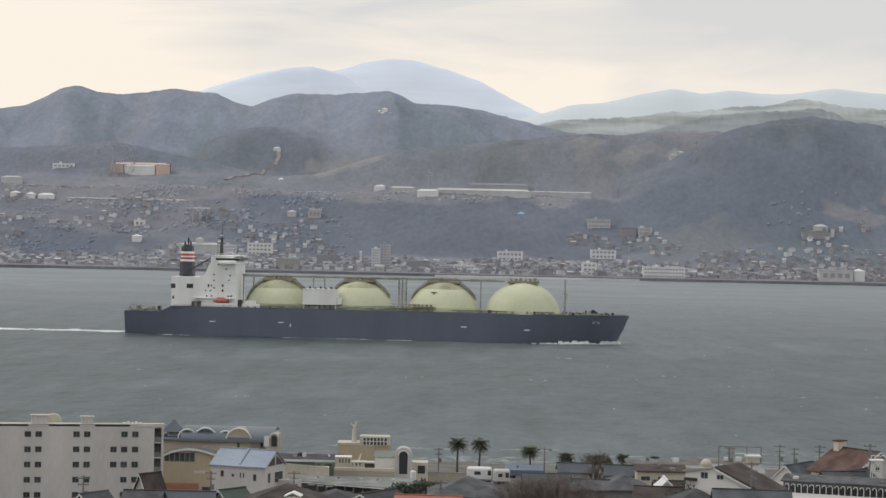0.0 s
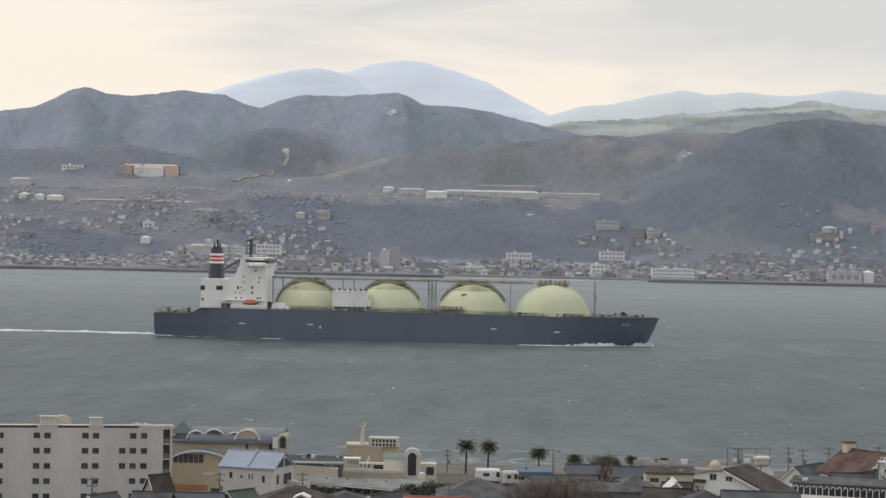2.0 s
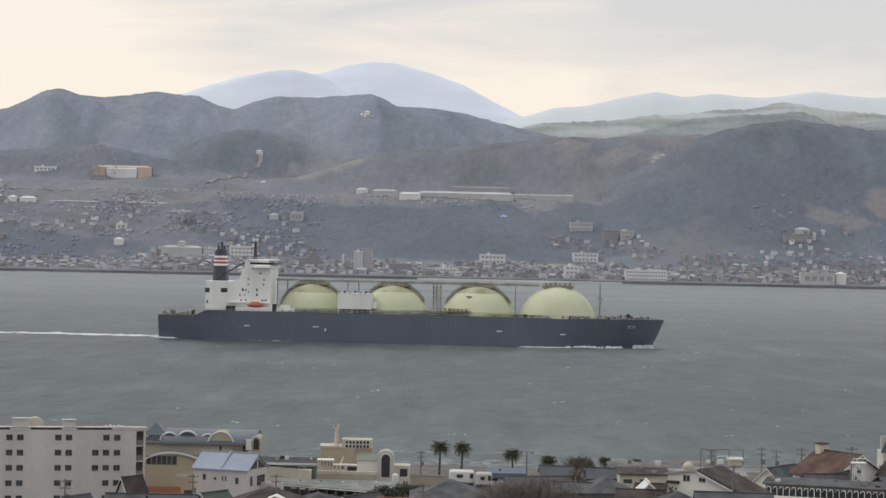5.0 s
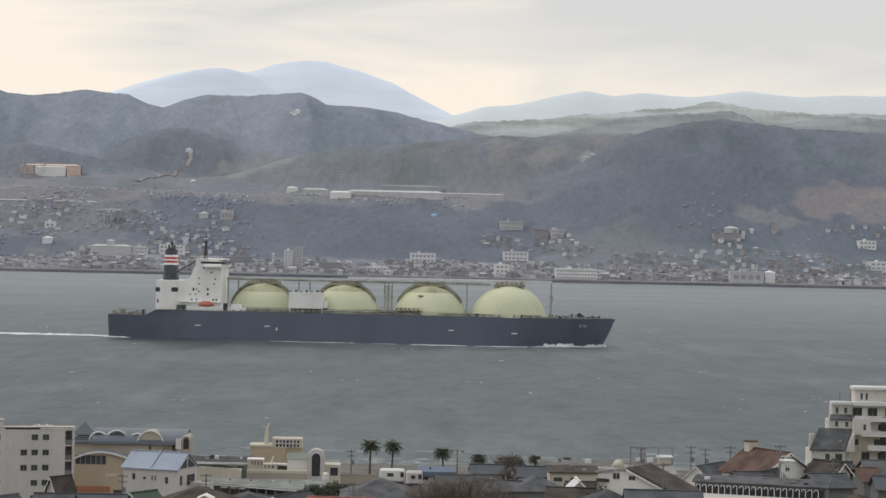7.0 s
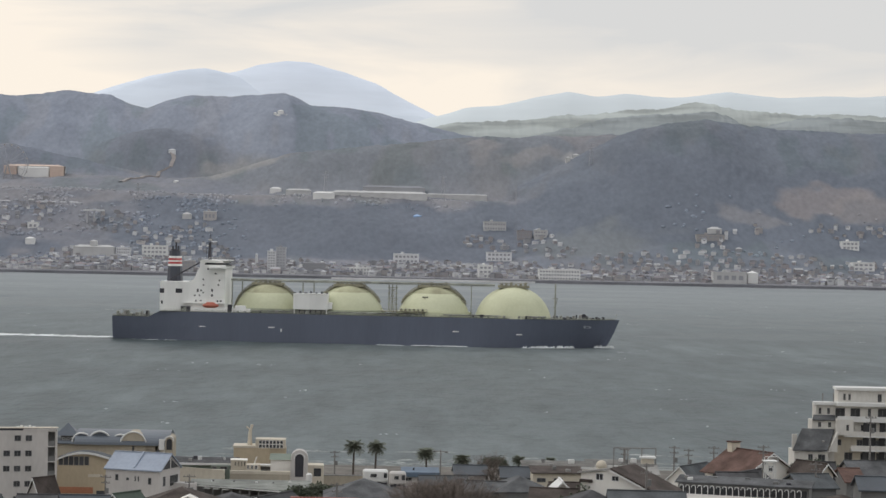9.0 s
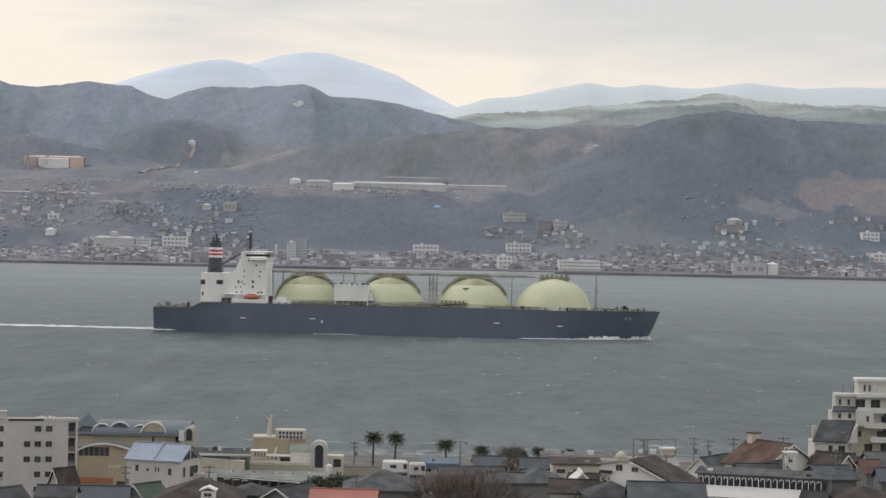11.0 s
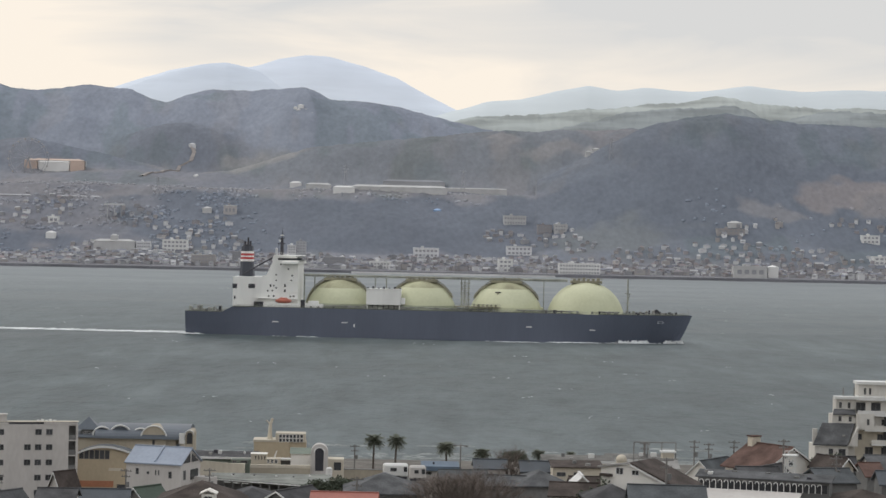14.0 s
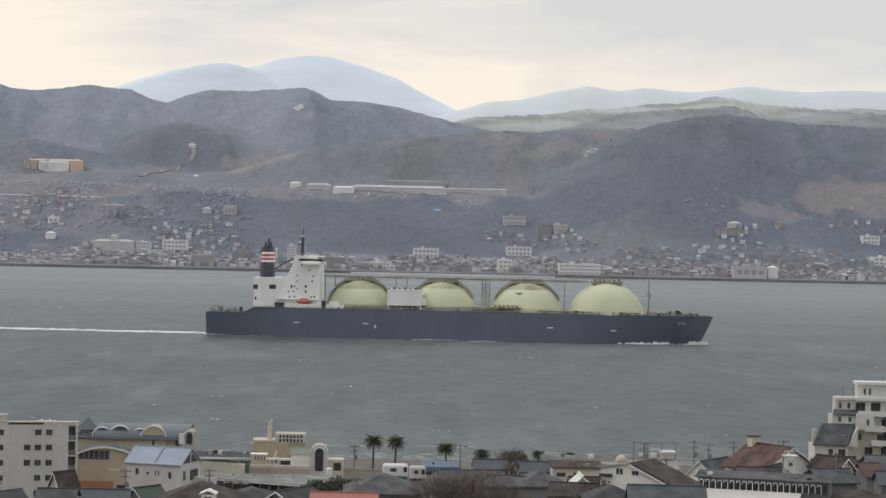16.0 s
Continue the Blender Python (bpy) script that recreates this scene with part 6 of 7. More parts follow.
for px_, py_, pt_, lamp_ in ((65.26, 436.00, 16.94, False), (73.60, 440.00, 16.65, False), (70.43, 372.00, 22.94, False),
                             (80.05, 376.00, 19.90, False), (98.34, 415.00, 24.91, False), (21.50, 462.00, 13.06, True),
                             (57.02, 446.00, 15.52, False), (-39.66, 398.00, 13.46, False), (-25.28, 400.00, 13.57, False),
                             (0.03, 500.00, 8.99, False), (73.37, 470.00, 13.45, False), (0.46, 350.00, 17.85, False), (-53.69, 345.00, 17.89, False), (44.30, 322.00, 24.33, False)):
    utility_pole(px_, py_, pt_, 1 if lamp_ else 2, lamp_)

# hall with white hoops along its front
LY = 341.0
lx0, lx1, lzt = 51.72, 71.4, 19.75
hoop, h, ln = long_low("hooped_hall", "long low hall with row of white hoops", lx0, lx1, LY, lzt, 3, M_WALLGREY, M_ROOFGREY, edge=False, rz=-20.0)
part("ribbon_glazing", boxed(0.3, ln - 0.3, -0.2, 0.1, h - 1.55, h - 0.35), M_GLASS, hoop)
hm = None
for k in range(20):
    bm = bmesh.new()
    if hm is None:
        pts = [Vector((0.3 * math.cos(radians(a)), -0.9, 0.34 * math.sin(radians(a)))) for a in range(0, 181, 20)]
        pts = [Vector((0.3, -0.9, -1.0))] + pts
        for p, q in zip(pts, pts[1:]):
            rod(bm, p, q, 0.06, n=5)
        first = part("hoop", bm, M_FRAME, hoop)
        first.matrix_basis = pose(0.7, 0, h - 0.55)
        hm = first.data
    else:
        bm.free()
        piece("hoop", hm, hoop, 0.7 + k * 0.93, 0, h - 0.55)
part("front_apron", prismed([(-2.6, -5.0, h - 3.0), (ln * 0.8, -4.0, h - 3.0), (ln * 0.8, -0.9, h - 1.75), (-2.6, -0.9, h - 1.7)], (0, 0, 0.2)), M_WALLWHITE, hoop)
for k in range(7):
    part("roof_unit", boxed(2.2 + 2.5 * k, 3.0 + 2.5 * k, 2.4, 3.1, h + 0.4, h + 0.7 + 0.2 * (k % 2)), M_WALLGREY, hoop)

# small white lattice tower
tx, ty = 70.79, 368.0
tg, tt = land(tx, ty), 20.57
lat = thing("lattice_tower", "small white lattice tower with top platform", "tower", tx, ty, tg)
hh3 = tt - tg
for sx, sy in ((-1, -1), (1, -1), (1, 1), (-1, 1)):
    part("leg", rods(((sx * 1.05, sy * 1.05, 0), (sx * 0.75, sy * 0.75, hh3)), r=0.09), M_FRAME, lat)
for k in range(3):
    z0, z1 = hh3 - 1.5 * (k + 1), hh3 - 1.5 * k
    for a, b in (((-0.95, -0.95, z0), (0.9, -0.9, z1)), ((0.95, -0.95, z0), (-0.9, -0.9, z1)), ((-0.9, -0.9, z1), (0.9, -0.9, z1)), ((0.95, 0.95, z0), (-0.9, 0.9, z1))):
        part("brace", rods((a, b), r=0.06), M_FRAME, lat)
part("platform", boxed(-1.1, 1.1, -1.1, 1.1, hh3, hh3 + 0.2), M_FRAME, lat)
part("platform_rail", rods(((-1.1, -1.1, hh3 + 0.9), (1.1, -1.1, hh3 + 0.9)), ((-1.1, -1.1, hh3), (-1.1, -1.1, hh3 + 0.9)), ((1.1, -1.1, hh3), (1.1, -1.1, hh3 + 0.9)), r=0.06), M_FRAME, lat)


# -- plants --
def frond_mesh():
    bm_ = bmesh.new()
    n_, spine = 9, []
    for k_ in range(n_ + 1):
        t_ = k_ / n_
        spine.append(Vector((2.1 * t_ - 0.25 * t_ * t_, 0, 0.95 * t_ - 2.0 * t_ * t_)))
    for a_, b_ in zip(spine, spine[1:]):
        rod(bm_, a_, b_, 0.035, n=4)
    for k_ in range(1, n_ + 1):
        for f_ in (0.0, 0.5):
            p_ = spine[k_] if f_ == 0 else (spine[k_] + spine[k_ - 1]) / 2
            ln_ = 0.85 * math.sin(math.pi * min(0.97, (k_ - f_) / n_ * 0.9 + 0.08)) + 0.08
            for s_ in (-1, 1):
                a_, b_ = p_ + Vector((-0.09, 0, 0)), p_ + Vector((0.09, 0, 0.01))
                tip = p_ + Vector((0.34, s_ * ln_, -0.28 * ln_))
                v_ = [bm_.verts.new(c_) for c_ in (a_, b_, tip, (a_ + b_) / 2 + Vector((0, 0, -0.03)))]
                bm_.faces.new((v_[0], v_[1], v_[2])); bm_.faces.new((v_[0], v_[2], v_[3])); bm_.faces.new((v_[1], v_[3], v_[2]))
    me = bpy.data.meshes.new("frond")
    bm_.to_mesh(me)
    bm_.free()
    me.materials.append(M_PALM)
    return me


FROND = frond_mesh()


def palm(x, y, crown_z, size, seed):
    rg = random.Random(seed)
    g = land(x, y)
    ob = thing("palm_tree", "tall seafront palm with a ragged dark crown", "palm tree", x, y, g - 0.2, rg.uniform(0, 360), "seafront palms")
    h_ = crown_z - g + 0.2
    bm_ = bmesh.new()
    prev, lean = Vector((0, 0, 0)), (rg.uniform(-0.3, 0.3), rg.uniform(-0.3, 0.3))
    for k_ in range(9):
        q_ = Vector((lean[0] * ((k_ + 1) / 9) ** 2, lean[1] * ((k_ + 1) / 9) ** 2, h_ * (k_ + 1) / 9))
        rod(bm_, prev, q_, 0.3 - 0.012 * k_, 0.25 - 0.012 * k_, n=9)
        prev = q_
    part("trunk", bm_, M_BARK, ob)
    bm_ = bmesh.new()
    bmesh.ops.create_icosphere(bm_, subdivisions=2, radius=0.45, matrix=Matrix.Translation(prev))
    part("crown_base", bm_, M_BARK, ob)
    for k_ in range(40):
        f_ = new("frond", FROND)
        f_.parent = ob
        f_.matrix_basis = Matrix.Translation(prev) @ pose(0, 0, 0.1, 0, 0, k_ * 137.5) @ pose(0, 0, 0, rg.uniform(-15, 15), -66 + k_ * 2.5 + rg.uniform(-8, 8), 0) @ Matrix.Diagonal((size, size, size, 1))
    return ob


for k, (px_, py_, pz_, s_) in enumerate(((4.23, 512.00, 8.61, 0.92), (9.18, 512.00, 8.59, 0.88), (20.26, 500.00, 8.43, 0.85),
                                         (28.18, 500.00, 7.24, 0.8), (40.98, 505.00, 6.91, 0.65), (47.62, 505.00, 6.93, 0.5))):
    palm(px_, py_, pz_, s_ * 1.22, 50 + k)


def tree(name, label, x, y, top, spread, bare, seed, group=""):
    """Trunk and forking limbs as tapered rods; a crown of many small leaves or fine twigs."""
    rg = random.Random(seed)
    g = land(x, y)
    ob = thing(name, label, "tree" if not bare else "bare tree", x, y, g - 0.2, 0, group)
    h_ = top - g + 0.2
    bm_ = bmesh.new()
    trunk_h = h_ * 0.35
    rod(bm_, (0, 0, 0), (0, 0, trunk_h), 0.05 * h_ * 0.6, 0.035 * h_ * 0.6, n=8)
    part("trunk", bm_, M_BARK, ob)
    limbs, tips = bmesh.new(), []

    def grow(p, d, ln_, r_, depth):
        q = p + d * ln_
        rod(limbs, p, q, r_, r_ * 0.6, n=4)
        if depth == 0:
            tips.append((q, d))
            return
        for _ in range(3):
            v_ = Vector((rg.gauss(0, 0.55), rg.gauss(0, 0.55), rg.gauss(0.1, 0.3)))
            grow(q, (d + v_).normalized(), ln_ * rg.uniform(0.6, 0.82), r_ * 0.55, depth - 1)

    for k_ in range(5):
        a_ = k_ * 2.4 + rg.uniform(-0.4, 0.4)
        d_ = Vector((math.cos(a_) * spread / h_ * 1.5, math.sin(a_) * spread / h_ * 1.5, 1.0)).normalized()
        grow(Vector((0, 0, trunk_h * rg.uniform(0.7, 1.0))), d_, h_ * 0.27, 0.018 * h_, 3)
    part("branching", limbs, M_BARK, ob)
    crown = bmesh.new()
    for q, d in tips:
        for _ in range(9 if bare else 12):
            c = q + Vector((rg.gauss(0, 0.3), rg.gauss(0, 0.3), rg.gauss(0, 0.25))) * (0.8 if bare else 1.0)
            if bare:
                e = c + (d + Vector((rg.gauss(0, 0.5), rg.gauss(0, 0.5), rg.gauss(0.2, 0.4)))).normalized() * rg.uniform(0.5, 1.1)
                n_ = Vector((rg.gauss(0, 1), rg.gauss(0, 1), rg.gauss(0, 1))).normalized() * 0.035
                v_ = [crown.verts.new(t_) for t_ in (c, c + n_, e)]
                crown.faces.new(v_)
            else:
                u_, w_ = Vector((rg.gauss(0, 1), rg.gauss(0, 1), rg.gauss(0, 1))).normalized() * 0.26, Vector((rg.gauss(0, 1), rg.gauss(0, 1), rg.gauss(0, 1))).normalized() * 0.2
                v_ = [crown.verts.new(t_) for t_ in (c - u_, c + w_, c + u_, c - w_)]
                crown.faces.new(v_)
    part("crown", crown, M_TWIG if bare else M_LEAF, ob)
    return ob


for k, (px_, py_, pz_, s_) in enumerate(((13.88, 372.00, 15.71, 2.6), (16.56, 370.00, 16.81, 3.0), (19.42, 372.00, 16.94, 3.0), (21.77, 376.00, 15.83, 2.4),
                                         (11.39, 352.00, 17.35, 3.0), (12.91, 346.00, 18.55, 3.2), (15.73, 342.00, 19.37, 3.4), (18.81, 344.00, 19.06, 3.2), (21.48, 350.00, 18.13, 2.6), (14.36, 350.00, 17.72, 2.8), (17.40, 350.00, 17.52, 2.6), (31.25, 452.00, 12.74, 2.2), (31.30, 440.00, 12.02, 1.8))):
    tree("bare_tree", "leafless brown winter tree among the houses", px_, py_, pz_, s_, True, 80 + k, "bare trees of the near town")
for k, (px_, py_, pz_, s_) in enumerate(((-5.41, 372.00, 14.47, 1.5), (-3.04, 376.00, 14.46, 2.2), (-1.75, 378.00, 14.18, 1.8), (33.26, 480.00, 9.76, 1.5),
                                         (90.07, 430.00, 15.04, 2.4), (93.27, 430.00, 14.79, 2.0), (36.05, 330.00, 18.95, 1.2))):
    tree("evergreen_tree", "dark evergreen garden tree between roofs", px_, py_, pz_, s_, False, 120 + k, "evergreens of the near town")


# -- beach --
def draped(name, x0, x1, y0, y1, height, lift, material, label, category, wobble=6.0, n=40, seed=1):
    ys = np.linspace(0, 1, 14)
    xs = np.linspace(x0, x1, n)
    gx = np.tile(xs, (14, 1))
    gy = y0 + (y1 - y0) * ys[:, None] + wobble * value_noise(gx, gx * 0, (x1 - x0) / 8, seed) * 0.5
    gz = height(gx, gy) + lift
    i_ = np.arange(n * 14).reshape(14, n)
    me = bpy.data.meshes.new(name)
    me.from_pydata(np.stack([gx, gy, gz], -1).reshape(-1, 3).tolist(), [], np.stack([i_[:-1, :-1], i_[:-1, 1:], i_[1:, 1:], i_[1:, :-1]], -1).reshape(-1, 4).tolist())
    me.materials.append(material)
    return tagged(new(name, me), label, category, kind="structure")


draped("beach", -500, 500, 512, 560, near_height, 0.08, M_SAND, "pale sandy beach along the sea's edge", "beach", wobble=4, n=200, seed=9)


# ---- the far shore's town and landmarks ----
# colours of the far town, greyed and lifted: distance haze is painted in
FAR_WALLS = [mat("hazed_wall_" + n, c, 0.9, 0.12, 0.1, 0.0, per_object=0.2) for n, c in (("white", (0.62, 0.625, 0.64)), ("grey", (0.38, 0.385, 0.405)), ("beige", (0.43, 0.41, 0.405)), ("brown", (0.31, 0.297, 0.307)))]
FAR_ROOFS = [mat("hazed_roof_" + n, c, 0.85, 0.15, 0.1, 0.0, per_object=0.25) for n, c in (("slate", (0.2, 0.21, 0.245)), ("grey", (0.25, 0.256, 0.28)), ("brown", (0.225, 0.212, 0.225)), ("pale", (0.42, 0.426, 0.44)), ("russet", (0.26, 0.228, 0.236)))]
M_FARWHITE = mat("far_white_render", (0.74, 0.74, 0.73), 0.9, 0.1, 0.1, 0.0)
M_FARGLASS = mat("hazed_window", (0.31, 0.316, 0.34), 0.4, 0.2, 0.2, 0.0)
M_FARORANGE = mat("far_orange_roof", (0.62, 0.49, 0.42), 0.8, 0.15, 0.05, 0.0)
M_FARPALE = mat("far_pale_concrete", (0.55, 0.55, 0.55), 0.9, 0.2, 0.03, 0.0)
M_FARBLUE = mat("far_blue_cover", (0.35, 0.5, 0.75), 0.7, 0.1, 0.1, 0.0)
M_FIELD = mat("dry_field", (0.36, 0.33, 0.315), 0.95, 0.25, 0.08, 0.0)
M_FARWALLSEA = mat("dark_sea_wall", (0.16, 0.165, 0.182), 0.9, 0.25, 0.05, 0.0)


def far_land(x, y):
    return far_height(np.asarray(x, float), np.asarray(y, float))


def house_shape(w, d, h, kind_):
    wall, roof = bmesh.new(), bmesh.new()
    box(wall, -w / 2, w / 2, -d / 2, d / 2, -6, h)
    o = 0.6
    if kind_ == "gable":
        prism(roof, [(-w / 2 - o, -d / 2 - o, h - 0.2), (-w / 2 - o, 0, h + d * 0.32), (-w / 2 - o, d / 2 + o, h - 0.2)], (w + 2 * o, 0, 0))
    elif kind_ == "hip":
        v = [roof.verts.new(p) for p in ((-w / 2 - o, -d / 2 - o, h), (w / 2 + o, -d / 2 - o, h), (w / 2 + o, d / 2 + o, h), (-w / 2 - o, d / 2 + o, h), (-w / 2 + d / 2, 0, h + d * 0.33), (w / 2 - d / 2, 0, h + d * 0.33))]
        for f in ((0, 1, 5, 4), (1, 2, 5), (2, 3, 4, 5), (3, 0, 4), (3, 2, 1, 0)):
            roof.faces.new([v[i] for i in f])
    else:
        box(roof, -w / 2 - 0.3, w / 2 + 0.3, -d / 2 - 0.3, d / 2 + 0.3, h, h + 0.7)
        box(roof, -w / 4, w / 6, -d / 6, d / 4, h + 0.3, h + 2.6)
    return wall, roof


SHAPES = []
for w_, d_, h_, k_ in ((11, 8, 5.5, "gable"), (9, 8, 6, "hip"), (14, 9, 6, "gable"), (12, 10, 6.5, "hip"), (10, 9, 9, "flat"), (18, 11, 8, "flat"), (16, 9, 5, "hip"), (9, 11, 6, "gable")):
    wb, rb = house_shape(w_, d_, h_, k_)
    pair = []
    gb = bmesh.new()
    box(gb, -w_ * 0.34, w_ * 0.18, -d_ / 2 - 0.1, -d_ / 2 + 0.3, h_ * 0.5, h_ * 0.82)
    for b_ in (wb, rb, gb):
        bmesh.ops.recalc_face_normals(b_, faces=b_.faces)
        me = bpy.data.meshes.new("far_house")
        b_.to_mesh(me)
        b_.free()
        pair.append(me)
    SHAPES.append((k_, pair))
SHAPE_MESHES = {}


def far_house(x, y, rz, rg):
    i = rg.randrange(len(SHAPES))
    k_, (wm, rm, gm) = SHAPES[i]
    wi, ri = rg.choices(range(4), (6, 3, 3, 2))[0], rg.choices(range(5), (5, 4, 3, 3, 1))[0]
    key = (i, wi, ri)
    if key not in SHAPE_MESHES:
        a, b, c = wm.copy(), rm.copy(), gm.copy()
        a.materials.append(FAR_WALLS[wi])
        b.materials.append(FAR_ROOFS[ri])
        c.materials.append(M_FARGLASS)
        SHAPE_MESHES[key] = a, b, c
    a, b, c = SHAPE_MESHES[key]
    colour = ("white", "grey", "beige", "brown")[wi]
    roof = ("slate", "grey", "brown", "pale", "russet")[ri]
    ob = thing("distant_house", "distant %s house with %s roof on the shore" % (colour, roof), "house", x, y, float(far_land(x, y)), rz, "houses across the strait")
    s = rg.uniform(0.6, 0.95) if y < 3400 else rg.uniform(0.5, 0.75)
    for n_, me in (("wall", a), ("roof", b), ("window", c)):
        o = piece(n_, me, ob, 0, 0, 0)
        o.matrix_basis = Matrix.Diagonal((s, s, s, 1))
    return ob


town = random.Random(21)
spots = []


def clear(x, y, gap):
    for a, b in spots:
        if abs(a - x) < gap and abs(b - y) < gap * 0.7:
            return False
    spots.append((x, y))
    return True


# front rows along the sea road, then lanes up the slope; how far up depends on the stretch of shore
UP = np.array([[-0.21, 3730], [-0.11, 3720], [-0.09, 3640], [-0.06, 3640], [-0.045, 3470], [0.012, 3420], [0.022, 3500], [0.05, 3520], [0.058, 3600], [0.1, 3600], [0.108, 3480], [0.155, 3470], [0.165, 3520], [0.185, 3560], [0.26, 3600]])
made = 0
rest = []
for _ in range(9000):
    t = town.uniform(-0.205, 0.255)
    top = float(np.interp(t, UP[:, 0], UP[:, 1]))
    deep = town.random() ** 1.45
    y = 3282 + (top - 3282) * deep
    x = t * y
    if y > 3440 and value_noise(np.array(x), np.array(y), 70, 81) < (0.05 if t < -0.06 else -0.1 if t > 0.1 else -0.2):
        continue
    if -690 < x < -440 and 3410 < y < 3590 and town.random() < 0.9:
        continue
    if not clear(x, y, 9.6 if y < 3400 else 12.0):
        continue
    if made < 290 and (y < 3345 or town.random() < 0.3):
        far_house(x, y, town.choice((0, 0, 90, 12, -15, 30)), town)
        made += 1
    else:
        rest.append((x, y, town.choice((0, 90, 15, -20))))
    if len(rest) > 1100:
        break

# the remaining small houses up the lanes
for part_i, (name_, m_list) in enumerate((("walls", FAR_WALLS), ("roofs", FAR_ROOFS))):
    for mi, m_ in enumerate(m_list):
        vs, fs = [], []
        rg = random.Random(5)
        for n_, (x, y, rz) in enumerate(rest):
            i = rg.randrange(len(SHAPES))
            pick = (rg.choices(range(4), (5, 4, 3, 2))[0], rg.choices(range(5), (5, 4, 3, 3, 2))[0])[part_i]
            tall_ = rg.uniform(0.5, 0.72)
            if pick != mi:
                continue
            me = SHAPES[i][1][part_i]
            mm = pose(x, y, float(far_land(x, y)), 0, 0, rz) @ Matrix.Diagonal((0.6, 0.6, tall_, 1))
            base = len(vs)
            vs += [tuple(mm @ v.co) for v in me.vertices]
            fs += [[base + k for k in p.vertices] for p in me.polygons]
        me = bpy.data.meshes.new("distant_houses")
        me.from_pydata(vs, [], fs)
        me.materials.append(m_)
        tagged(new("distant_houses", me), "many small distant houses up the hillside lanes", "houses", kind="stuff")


def far_block(name, label, x0, x1, y, z0, z1, depth, wall, cols=0, rows_=0, roof_m=None, category="building", group=""):
    """A larger distant building with its rows of windows."""
    g = float(min(far_land(x0, y), far_land(x1, y), z0)) - 3
    ob = thing(name, label, category, x0, y, g, 0, group)
    w, h = x1 - x0, z1 - g
    part("wall", boxed(0, w, 0, depth, 0, h), wall, ob)
    if cols:
        part("roof", boxed(-0.5, w + 0.5, -0.5, depth + 0.5, h, h + 0.9), roof_m or wall, ob)
        part("stair_head", boxed(w * 0.3, w * 0.3 + 4, depth * 0.3, depth * 0.7, h + 0.5, h + 3.4), wall, ob)
    else:
        rise, inset = min(3.2, 0.16 * min(w, depth) + 0.8), min(w, depth) * 0.48
        bm = bmesh.new()
        low = [bm.verts.new(p) for p in ((-0.6, -0.6, h), (w + 0.6, -0.6, h), (w + 0.6, depth + 0.6, h), (-0.6, depth + 0.6, h))]
        a, b = bm.verts.new((inset, depth * 0.45, h + rise)), bm.verts.new((max(w - inset, inset + 0.3), depth * 0.5, h + rise))
        for f in ((low[0], low[1], b, a), (low[1], low[2], b), (low[2], low[3], a, b), (low[3], low[0], a), tuple(low[::-1])):
            bm.faces.new(f)
        part("roof", bm, roof_m or wall, ob)
    if cols:
        sw, sh = w / (cols + 0.6) * 0.62, (z1 - z0) / rows_ * 0.46
        me = bpy.data.meshes.new("window")
        b_ = boxed(-sw / 2, sw / 2, -0.2, 0.2, -sh / 2, sh / 2)
        b_.to_mesh(me)
        b_.free()
        me.materials.append(M_FARGLASS)
        for r in range(rows_):
            for c in range(cols):
                piece("window", me, ob, w * (c + 0.8) / (cols + 0.6), 0, h - (z1 - z0) * (r + 0.55) / rows_)
    return ob


